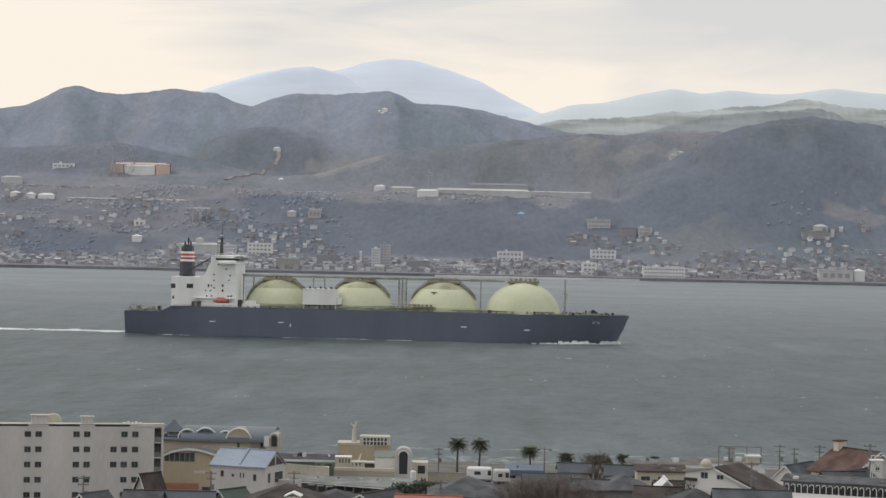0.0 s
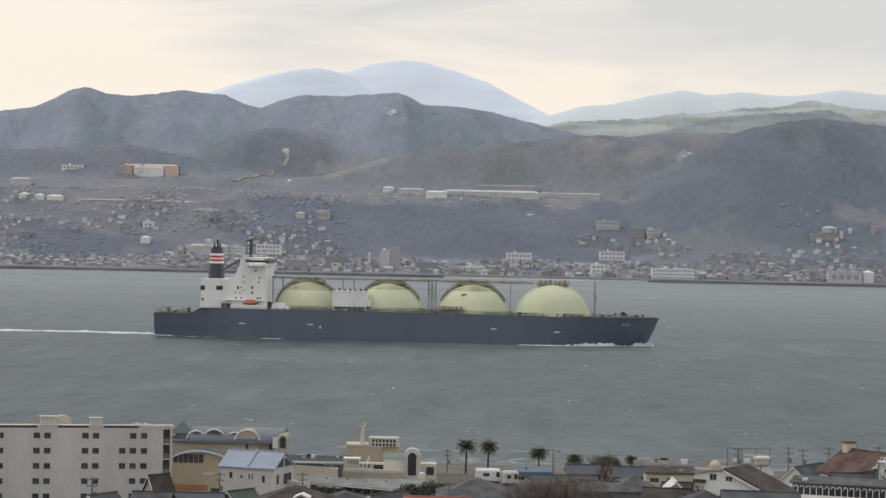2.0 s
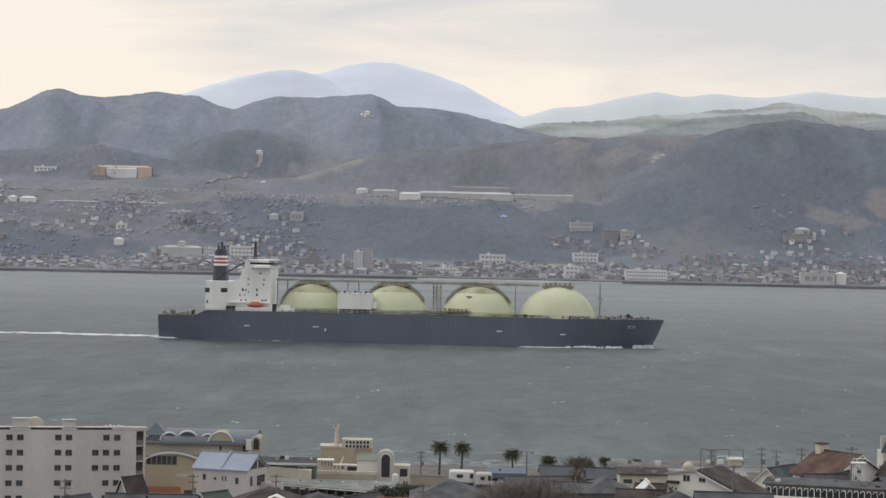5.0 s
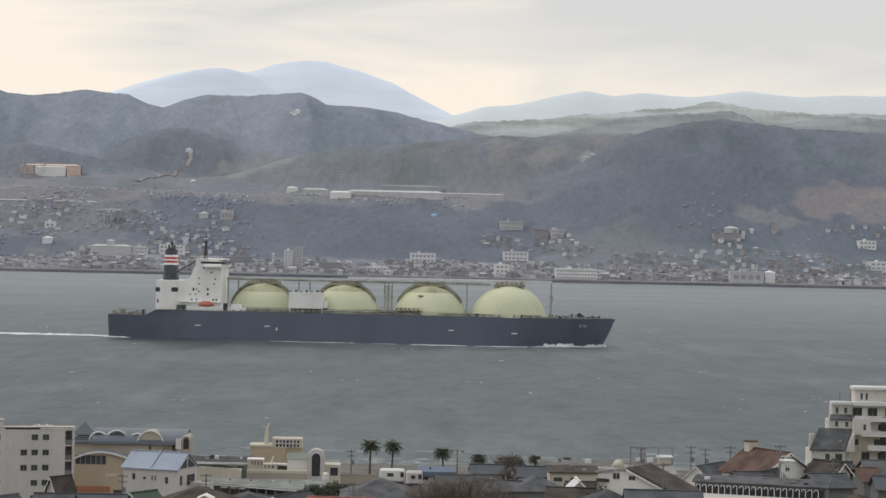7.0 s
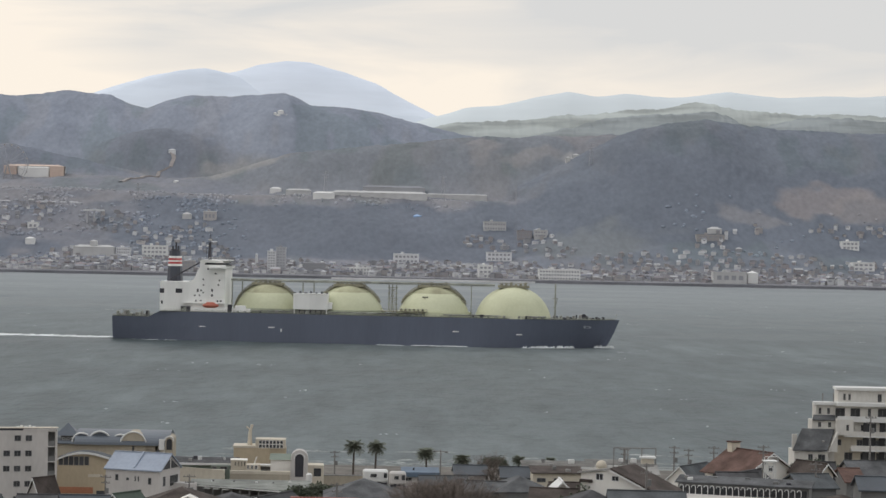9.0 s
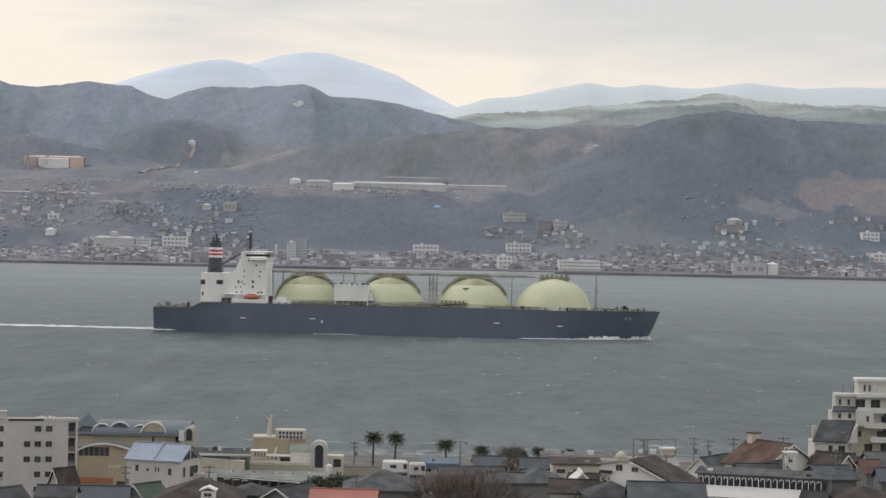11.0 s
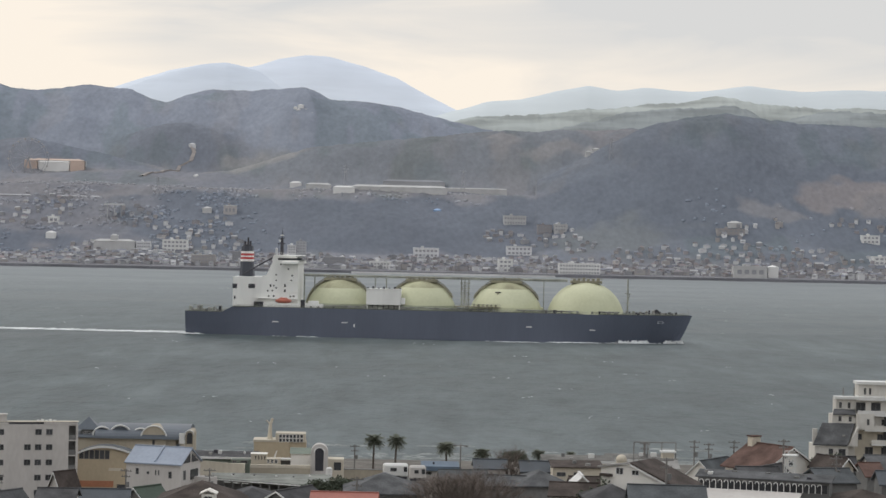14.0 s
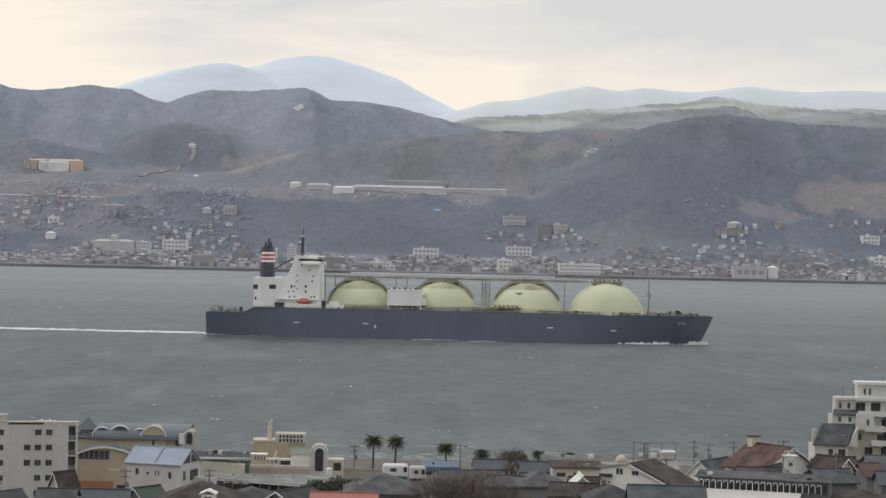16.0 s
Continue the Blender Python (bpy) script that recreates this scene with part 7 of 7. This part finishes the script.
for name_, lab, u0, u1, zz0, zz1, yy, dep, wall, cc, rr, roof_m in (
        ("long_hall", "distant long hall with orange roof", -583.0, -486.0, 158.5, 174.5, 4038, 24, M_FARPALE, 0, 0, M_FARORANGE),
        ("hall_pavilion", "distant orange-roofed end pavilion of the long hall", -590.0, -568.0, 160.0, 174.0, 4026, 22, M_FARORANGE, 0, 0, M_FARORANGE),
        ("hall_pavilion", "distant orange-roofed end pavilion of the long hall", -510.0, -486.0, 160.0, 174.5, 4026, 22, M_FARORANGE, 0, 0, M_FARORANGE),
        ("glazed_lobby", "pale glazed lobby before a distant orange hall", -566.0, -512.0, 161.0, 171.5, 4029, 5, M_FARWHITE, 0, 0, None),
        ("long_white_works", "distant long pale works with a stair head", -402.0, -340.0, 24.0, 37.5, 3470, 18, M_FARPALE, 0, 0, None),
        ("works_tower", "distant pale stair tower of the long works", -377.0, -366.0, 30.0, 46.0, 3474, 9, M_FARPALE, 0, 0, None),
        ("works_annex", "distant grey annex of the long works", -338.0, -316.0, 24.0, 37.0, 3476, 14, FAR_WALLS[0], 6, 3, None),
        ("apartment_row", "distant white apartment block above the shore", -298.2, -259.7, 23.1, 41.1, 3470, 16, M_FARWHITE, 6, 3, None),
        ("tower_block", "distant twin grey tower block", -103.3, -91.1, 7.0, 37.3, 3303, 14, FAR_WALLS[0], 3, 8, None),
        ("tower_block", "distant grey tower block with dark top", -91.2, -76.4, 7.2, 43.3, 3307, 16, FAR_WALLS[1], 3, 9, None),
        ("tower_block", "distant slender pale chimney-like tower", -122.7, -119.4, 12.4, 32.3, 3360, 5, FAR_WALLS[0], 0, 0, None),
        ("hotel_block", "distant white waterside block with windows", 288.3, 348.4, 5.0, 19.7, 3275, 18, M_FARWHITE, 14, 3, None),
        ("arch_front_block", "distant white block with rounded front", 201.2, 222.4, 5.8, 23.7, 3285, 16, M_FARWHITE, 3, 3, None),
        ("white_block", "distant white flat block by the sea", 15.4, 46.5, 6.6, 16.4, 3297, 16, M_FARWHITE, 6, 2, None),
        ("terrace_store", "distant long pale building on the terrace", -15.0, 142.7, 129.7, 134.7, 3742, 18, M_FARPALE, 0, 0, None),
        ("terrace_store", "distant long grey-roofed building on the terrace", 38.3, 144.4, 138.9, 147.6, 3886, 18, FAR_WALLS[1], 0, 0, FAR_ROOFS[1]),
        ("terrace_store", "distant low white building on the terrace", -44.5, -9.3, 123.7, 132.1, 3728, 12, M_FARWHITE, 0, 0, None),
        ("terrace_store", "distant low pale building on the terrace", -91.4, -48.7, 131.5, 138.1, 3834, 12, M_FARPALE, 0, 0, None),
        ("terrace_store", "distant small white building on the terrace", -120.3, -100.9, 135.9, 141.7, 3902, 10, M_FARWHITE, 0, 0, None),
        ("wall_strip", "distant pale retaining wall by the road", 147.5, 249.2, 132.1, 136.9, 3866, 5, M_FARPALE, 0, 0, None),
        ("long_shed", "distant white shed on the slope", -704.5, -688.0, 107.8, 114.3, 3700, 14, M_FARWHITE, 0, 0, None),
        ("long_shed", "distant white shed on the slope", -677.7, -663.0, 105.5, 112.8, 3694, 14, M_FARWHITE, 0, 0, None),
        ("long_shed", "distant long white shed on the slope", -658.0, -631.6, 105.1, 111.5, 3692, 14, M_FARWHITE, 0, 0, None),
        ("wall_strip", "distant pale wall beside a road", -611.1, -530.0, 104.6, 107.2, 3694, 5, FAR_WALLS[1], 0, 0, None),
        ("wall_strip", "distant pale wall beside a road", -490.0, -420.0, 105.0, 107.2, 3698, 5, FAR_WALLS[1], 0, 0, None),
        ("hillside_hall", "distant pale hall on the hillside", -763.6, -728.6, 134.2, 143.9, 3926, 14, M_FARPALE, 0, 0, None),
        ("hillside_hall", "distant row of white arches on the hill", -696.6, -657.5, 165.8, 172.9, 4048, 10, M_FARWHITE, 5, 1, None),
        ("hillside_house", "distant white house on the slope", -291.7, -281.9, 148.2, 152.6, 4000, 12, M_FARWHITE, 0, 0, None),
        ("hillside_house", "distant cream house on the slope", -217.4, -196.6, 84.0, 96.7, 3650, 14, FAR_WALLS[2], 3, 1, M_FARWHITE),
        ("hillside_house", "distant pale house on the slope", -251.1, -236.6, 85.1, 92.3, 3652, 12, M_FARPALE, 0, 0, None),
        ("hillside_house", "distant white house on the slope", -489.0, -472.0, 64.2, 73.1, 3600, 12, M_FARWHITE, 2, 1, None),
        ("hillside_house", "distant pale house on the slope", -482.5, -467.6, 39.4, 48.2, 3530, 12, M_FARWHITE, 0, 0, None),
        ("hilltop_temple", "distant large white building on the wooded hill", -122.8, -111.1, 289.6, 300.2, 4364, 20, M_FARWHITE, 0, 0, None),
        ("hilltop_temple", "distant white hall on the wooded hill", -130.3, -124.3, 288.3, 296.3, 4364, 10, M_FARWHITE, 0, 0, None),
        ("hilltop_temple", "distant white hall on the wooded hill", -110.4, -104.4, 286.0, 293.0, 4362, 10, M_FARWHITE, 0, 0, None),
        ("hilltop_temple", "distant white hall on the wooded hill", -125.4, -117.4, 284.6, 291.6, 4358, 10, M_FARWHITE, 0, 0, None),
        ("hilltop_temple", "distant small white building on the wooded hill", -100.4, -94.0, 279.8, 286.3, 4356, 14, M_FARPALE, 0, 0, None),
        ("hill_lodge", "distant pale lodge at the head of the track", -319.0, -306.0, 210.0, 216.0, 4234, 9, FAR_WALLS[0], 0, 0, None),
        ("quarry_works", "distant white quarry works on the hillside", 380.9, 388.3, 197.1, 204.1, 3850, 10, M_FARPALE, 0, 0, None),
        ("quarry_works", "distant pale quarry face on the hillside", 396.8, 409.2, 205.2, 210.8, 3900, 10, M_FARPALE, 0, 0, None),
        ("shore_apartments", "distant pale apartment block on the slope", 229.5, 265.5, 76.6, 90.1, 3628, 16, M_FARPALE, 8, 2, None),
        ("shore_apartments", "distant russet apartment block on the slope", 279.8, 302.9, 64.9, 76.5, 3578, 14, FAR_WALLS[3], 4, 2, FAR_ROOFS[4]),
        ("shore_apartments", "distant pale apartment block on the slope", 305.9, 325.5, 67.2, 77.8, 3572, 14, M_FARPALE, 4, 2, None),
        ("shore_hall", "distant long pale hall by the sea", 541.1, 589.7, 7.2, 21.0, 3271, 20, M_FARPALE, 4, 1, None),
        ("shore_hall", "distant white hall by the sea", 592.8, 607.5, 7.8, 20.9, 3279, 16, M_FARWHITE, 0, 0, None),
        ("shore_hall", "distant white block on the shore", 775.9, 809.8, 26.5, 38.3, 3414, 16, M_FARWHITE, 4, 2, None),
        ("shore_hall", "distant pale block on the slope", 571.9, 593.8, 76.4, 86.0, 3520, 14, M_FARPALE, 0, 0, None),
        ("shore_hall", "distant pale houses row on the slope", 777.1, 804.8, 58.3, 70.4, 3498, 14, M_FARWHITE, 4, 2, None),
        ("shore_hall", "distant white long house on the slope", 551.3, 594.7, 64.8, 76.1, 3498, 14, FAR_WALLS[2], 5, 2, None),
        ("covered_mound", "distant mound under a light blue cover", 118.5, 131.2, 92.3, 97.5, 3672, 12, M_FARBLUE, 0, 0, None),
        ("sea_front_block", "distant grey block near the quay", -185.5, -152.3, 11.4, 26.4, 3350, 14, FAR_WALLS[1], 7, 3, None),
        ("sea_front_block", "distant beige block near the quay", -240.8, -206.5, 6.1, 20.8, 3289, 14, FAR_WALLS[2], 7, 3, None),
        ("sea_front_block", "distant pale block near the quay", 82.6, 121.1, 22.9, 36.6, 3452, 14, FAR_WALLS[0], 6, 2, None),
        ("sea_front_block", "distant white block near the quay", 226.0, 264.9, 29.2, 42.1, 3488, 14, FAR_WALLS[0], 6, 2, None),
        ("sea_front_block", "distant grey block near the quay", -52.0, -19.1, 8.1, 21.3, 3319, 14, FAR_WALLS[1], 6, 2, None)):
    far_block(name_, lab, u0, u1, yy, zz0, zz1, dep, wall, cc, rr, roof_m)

# ferris wheel on the hill
# steel colour close to the hills' tone, haze painted in
M_FARWHEEL = mat("hazed_wheel_steel", (0.37, 0.375, 0.395), 0.8, 0.15, 0.1, 0.0)
wy = 4010.0
wcx, wcz, wr = -580.96, 176.68, 35.0
wheel = thing("ferris_wheel", "pale distant ferris wheel on the hillside", "ferris wheel", wcx, wy, wcz)
bm = bmesh.new()
for r in (wr, wr * 0.88):
    for k in range(36):
        a, b = 2 * math.pi * k / 36, 2 * math.pi * (k + 1) / 36
        rod(bm, (r * math.cos(a), 0, r * math.sin(a)), (r * math.cos(b), 0, r * math.sin(b)), 0.42, n=4)
part("rim", bm, M_FARWHEEL, wheel)
for k in range(18):
    a = 2 * math.pi * k / 18
    part("spoke", rods(((0, 0, 0), (wr * math.cos(a), 0, wr * math.sin(a))), r=0.22, n=4), FAR_WALLS[1], wheel)
    part("gondola", boxed(wr * math.cos(a) - 1.3, wr * math.cos(a) + 1.3, -1.2, 1.2, wr * math.sin(a) - 2.8, wr * math.sin(a) - 0.4), FAR_WALLS[2], wheel)
for s in (-1, 1):
    part("support", rods(((0, 2 * s, 0), (-14, 4 * s, -wr - 12)), ((0, 2 * s, 0), (14, 4 * s, -wr - 12)), r=0.7, n=5), FAR_WALLS[1], wheel)


def pylon(x, y, h):
    ob = thing("pylon", "thin distant steel lattice power pylon", "pylon", x, y, float(far_land(x, y)) - 1, 0, "pylons on the far hills")
    for sx in (-1, 1):
        part("leg", rods(((sx * 3.4, 0, 0), (sx * 0.6, 0, h)), r=0.35, n=4), FAR_WALLS[1], ob)
    for k in range(5):
        z0, z1 = h * k / 5, h * (k + 1) / 5
        part("brace", rods(((-3.4 + 2.8 * k / 5, 0, z0), (3.4 - 2.8 * (k + 1) / 5, 0, z1)), r=0.2, n=4), FAR_WALLS[1], ob)
    for f in (0.72, 0.84, 0.96):
        part("arm", rods(((-5, 0, h * f), (5, 0, h * f)), r=0.28, n=4), FAR_WALLS[1], ob)


for px_, py_, h_ in ((169.29, 3760.00, 42), (-24.82, 3790.00, 40), (-326.56, 3700.00, 34), (595.02, 4300.00, 40), (413.53, 3760.00, 36)):
    pylon(px_, py_, h_)

# sea wall, breakwater, retaining walls and the motorway viaduct
for x0, x1, y0, z1, m_, lab in ((-1900, 1900, 3256, 4.0, M_FARWALLSEA, "long dark sea wall of the far shore"), (-10.34, 280.46, 3240, 2.8, M_FARPALE, "pale low breakwater before the far shore"),
                                (-678.53, -583.59, 3245, 3.0, M_FARWALLSEA, "low dark mole at the far shore")):
    tagged(part("sea_wall", prismed([(x0, y0, -3), (x0, y0 + 1.5, z1), (x0, y0 + 4, z1), (x0, y0 + 5, -3)], (x1 - x0, 0, 0)), m_), lab, "sea wall", kind="structure")
VX0, VX1, VYY = -405.08, -371.82, 3626
via = thing("viaduct", "pale concrete road bridge on columns", "viaduct", VX0, VYY, 0)
v0 = 95.18
ln = VX1 - VX0
part("carriageway", boxed(0, ln, 0, 9, v0 - 1.8, v0), FAR_WALLS[1], via)
part("barrier", boxed(0, ln, -0.4, 0, v0 - 1.8, v0 + 0.9), FAR_WALLS[0], via)
for k in range(3):
    xk = ln * (k + 0.5) / 3
    part("column", boxed(xk - 1.0, xk + 1.0, 2, 5, float(far_land(VX0 + xk, VYY)) - 6, v0 - 1.8), FAR_WALLS[1], via)

# a pale track that winds up to the hill tower
path = ((-376, 3924), (-351, 4080), (-331, 4188), (-312, 4202), (-308, 4226), (-313, 4240))
bm = bmesh.new()
rings = []
for k in range(5 * 8 + 1):
    i, f = min(k // 8, 4), k / 8 - min(k // 8, 4)
    x, y = path[i][0] * (1 - f) + path[i + 1][0] * f, path[i][1] * (1 - f) + path[i + 1][1] * f
    z = float(far_land(x, y))
    rings.append([bm.verts.new(p) for p in ((x - 3.4, y - 3, z - 3), (x - 3.4, y - 3, z + 1.3), (x + 3.4, y + 3, z + 2.6), (x + 3.4, y + 3, z - 3))])
for a, b in zip(rings, rings[1:]):
    for i in range(4):
        j = (i + 1) % 4
        bm.faces.new((a[i], b[i], b[j], a[j]))
bmesh.ops.recalc_face_normals(bm, faces=bm.faces)
tagged(part("hill_track", bm, M_FIELD), "pale track winding up the far hillside", "track", kind="structure")

# single trees and clumps between the lanes, on the terrace and among the houses of the far shore
def lane_trees():
    rs = np.random.RandomState(77)
    x, y = rs.uniform(-800, 960, 26000), rs.uniform(3290, 3860, 26000)
    thick = value_noise(x, y, 46, 91) + 0.7 * value_noise(x, y, 17, 92)
    west, east = np.clip((-140 - x) / 80, 0, 1), np.clip((x - 480) / 60, 0, 1) * (y < 3620)
    want = np.where(y < 3400, 0.22, np.where(y > 3700, 0.3, 0.0) * (x < 250) + 0.7 * np.maximum(west, 0.1 * east))
    keep = rs.rand(len(x)) < want * np.clip(0.35 + 1.1 * thick, 0, 1)
    x, y = x[keep], y[keep]
    count, sides = len(x), 7
    wide, tall = rs.uniform(1.5, 4.0, count), rs.uniform(1.0, 3.0, count)
    rings = ((-1.2, 0.0, 0.9), (0.0, 0.5, 1.0), (0.0, 0.86, 0.55))
    verts = np.zeros((count, 3 * sides + 1, 3))
    for r, (sink, up, reach) in enumerate(rings):
        a = 2 * np.pi * np.arange(sides) / sides + rs.uniform(0, 1, (count, 1))
        d = (wide * reach)[:, None] * rs.uniform(0.7, 1.25, (count, sides))
        vx, vy = x[:, None] + d * np.cos(a), y[:, None] + d * np.sin(a)
        k = slice(r * sides, (r + 1) * sides)
        verts[:, k, 0], verts[:, k, 1] = vx, vy
        verts[:, k, 2] = far_height(vx, vy) + sink + (up * tall)[:, None]
    verts[:, -1] = np.stack([x, y, far_height(x, y) + tall], -1)
    tris = []
    for r in range(2):
        for k in range(sides):
            p, q = r * sides + k, r * sides + (k + 1) % sides
            tris += [(p, q, q + sides), (p, q + sides, p + sides)]
    tris += [(2 * sides + k, 2 * sides + (k + 1) % sides, 3 * sides) for k in range(sides)]
    each = 3 * sides + 1
    faces = (np.array(tris)[None] + (np.arange(count) * each)[:, None, None]).reshape(-1, 3)
    me = bpy.data.meshes.new("hillside_trees")
    me.from_pydata(verts.reshape(-1, 3).tolist(), [], faces.tolist())
    me.polygons.foreach_set("use_smooth", [True] * len(me.polygons))
    # ground colour brightened in the tint to offset the crowns' shaded sides
    tint = hazed_vegetation(x, y) * rs.uniform(1.25, 1.75, (count, 1)) * np.array((0.97, 0.98, 0.98))
    tint = np.repeat(np.concatenate([tint, np.ones((count, 1))], -1)[:, None], each, 1)
    attr = me.attributes.new("woodland", "FLOAT_COLOR", "POINT")
    attr.data.foreach_set("color", tint.ravel())
    me.materials.append(M_HILL)
    tagged(new("hillside_trees", me), "dark garden trees and scrub between far hillside lanes", "trees", kind="stuff")


lane_trees()

# ---- foam: wake, bow wave, surf, whitecaps ----
def foam(name, label, blobs, category="foam", kind="", material=None):
    """Irregular low mounds of foam; blobs are (x, y, z, length, width, height)."""
    rg = np.random.RandomState(len(blobs) + 3)
    vs, fs = [], []
    for x, y, z, ln_, w_, h_ in blobs:
        base = len(vs)
        n_ = 9
        ring = []
        for k in range(n_):
            a = 2 * math.pi * k / n_
            f = rg.uniform(0.55, 1.15)
            ring.append((x + ln_ / 2 * f * math.cos(a), y + w_ / 2 * f * math.sin(a), z - 0.12))
        vs += ring + [(x + (p[0] - x) * 0.55, y + (p[1] - y) * 0.55, z + h_ * rg.uniform(0.5, 1.0)) for p in ring] + [(x, y, z + h_)]
        for k in range(n_):
            j = (k + 1) % n_
            fs.append((base + k, base + j, base + n_ + j, base + n_ + k))
            fs.append((base + n_ + k, base + n_ + j, base + 2 * n_))
    me = bpy.data.meshes.new(name)
    me.from_pydata(vs, [], fs)
    me.materials.append(material or M_FOAM)
    return tagged(new(name, me), label, category, kind=kind)


def sea_at(x, y):
    return float(sea_height(np.array([[x]]), np.array([[y]]))[0, 0])


M_CAP = mat("whitecap_foam", (0.6, 0.64, 0.64), 0.85, 0.3, 0.5, 0.3)
M_FOAMTHIN = mat("thin_foam", (0.33, 0.35, 0.34), 0.8, 0.35, 0.3, 0.3)
ca, sa = math.cos(radians(SHIP_TURN)), math.sin(radians(SHIP_TURN))


def beside(x, y):
    """From the ship's own plan at the start to the world."""
    return SHIP_X + x * ca - y * sa, SHIP_Y + x * sa + y * ca


fr = random.Random(33)
blobs = []
for _ in range(900):
    d = fr.random() ** 1.1 * 330
    x, y = beside(92 - d, -4 + fr.gauss(0, 3.0 + d * 0.006))
    if fr.random() < 0.9 - d / 420:
        blobs.append((x, y, 0.25 + sea_at(x, y), fr.uniform(3, 11), fr.uniform(0.8, 2.4), fr.uniform(0.1, 0.5)))
foam("wake", "white churned wake trailing behind the ship", blobs, "wake", "stuff")

# foam that runs with the hull: in the ship's own plan, keyed with it
runners = []


def hull_foam(name, label, x0, x1, off, count, height, seed):
    rg = random.Random(seed)
    bl = []
    for _ in range(int(count * 2.2)):
        x = rg.uniform(x0, x1)
        half = 22.0 * min(1.0, 0.55 + 0.45 * min(1, (x - 2.6) / 45)) * max(0.0, 1 - max(0.0, (x - 195) / 73) ** 1.8)
        bl.append((x, -half - off - abs(rg.gauss(0, 1.3)), 0.02, rg.uniform(2.0, 6.5) if height < 1 else rg.uniform(1.0, 3.0), rg.uniform(0.7, 1.6), height * rg.uniform(0.15, 1.0) ** 1.5))
    ob = foam(name, label, bl, "foam", material=M_FOAM if height > 0.33 else M_CAP)
    ob.matrix_basis = pose(SHIP_X, SHIP_Y, 0, 0, 0, SHIP_TURN)
    runners.append((ob, rg.uniform(0, 6.28), rg.uniform(0.5, 1.0)))
    return ob


hull_foam("bow_wave", "white bow wave curling at the stem", 260, 270, 0.3, 60, 1.9, 1)
hull_foam("bow_splash", "white splash breaking beside the bow", 236, 252, 0.6, 44, 1.9, 2)
hull_foam("bow_splash", "white splash breaking beside the bow", 252, 263, 0.4, 12, 0.6, 4)
hull_foam("bow_splash", "white splash breaking beside the bow", 224, 238, 0.6, 26, 1.1, 3)
for k, (a, b, n_, h_) in enumerate(((198, 224, 22, 0.4), (166, 192, 16, 0.35), (146, 162, 9, 0.3), (116, 138, 9, 0.28), (90, 112, 9, 0.25), (52, 76, 6, 0.22), (20, 40, 5, 0.22), (2, 12, 12, 0.5))):
    hull_foam("hull_foam", "thin white foam line along the hull", a, b, 0.4, n_, h_, 10 + k)

# surf on the near beach
blobs = []
for k in range(800):
    x = fr.uniform(-130, 150)
    band = fr.choice((557, 561, 566, 573, 582, 596))
    y = band + 3.5 * float(value_noise(np.array(x), np.array(band * 3.0), 26, 71)) + fr.gauss(0, 0.7)
    if float(value_noise(np.array(x), np.array(band * 9.0), 18, 72)) > (-0.25 if band < 570 else 0.2):
        blobs.append((x, y, 0.12 + sea_at(x, y), fr.uniform(2, 6), fr.uniform(0.5, 1.5), 0.15))
foam("surf", "thin breaking surf along the beach", blobs, "surf", "stuff", M_FOAMTHIN)

# whitecaps in drifting fields
caps = []
for g in range(8):
    bl = []
    for _ in range(34):
        y = 640 * (2600 / 640) ** fr.random()
        x = fr.uniform(-0.2, 0.25) * y
        if (g % 2 and x < 0) or fr.random() > y / 1300:
            continue
        for _k in range(fr.choice((1, 1, 2, 3))):
            x2, y2 = x + fr.gauss(0, 3), y + fr.gauss(0, 2)
            bl.append((x2, y2, sea_at(x2, y2) + 0.15, fr.uniform(0.6, 1.9) * (0.4 + y / 2000), fr.uniform(0.4, 0.8), 0.06))
    caps.append(foam("whitecaps", "scattered small whitecaps on the choppy strait", bl, "whitecaps", "stuff", M_CAP))


# ---- what moves ----


def motions():
    turn = radians(SHIP_TURN)

    def sailed(t, thing_pose):
        d = SHIP_RUN * t / 16.0
        return Matrix.Translation((d * math.cos(turn), d * math.sin(turn), 0)) @ thing_pose

    start = pose(SHIP_X, SHIP_Y, 0, 0, 0, SHIP_TURN)
    walk(ship, [(t, sailed(t, start)) for t in (0.0, 4.0, 8.0, 12.0, 16.0)])
    # foam along the hull surges and sinks with the swell
    for ob, phase, rate in runners:
        walk(ob, [(t, sailed(t, start) @ pose(1.6 * math.sin(phase + rate * t * 1.7), 0, -0.15 + 0.4 * math.sin(phase * 2 + rate * t * 2.6)))
                  for t in (0.5 * k for k in range(33))])
    # whitecaps drift down the wind and rise and fall with the waves
    for k, ob in enumerate(caps):
        walk(ob, [(t, pose(1.3 * t - 10, -0.5 * t + 4, -0.12 + 0.3 * math.sin(k * 0.9 + t * 1.9))) for t in (0.5 * i for i in range(33))])


motions()
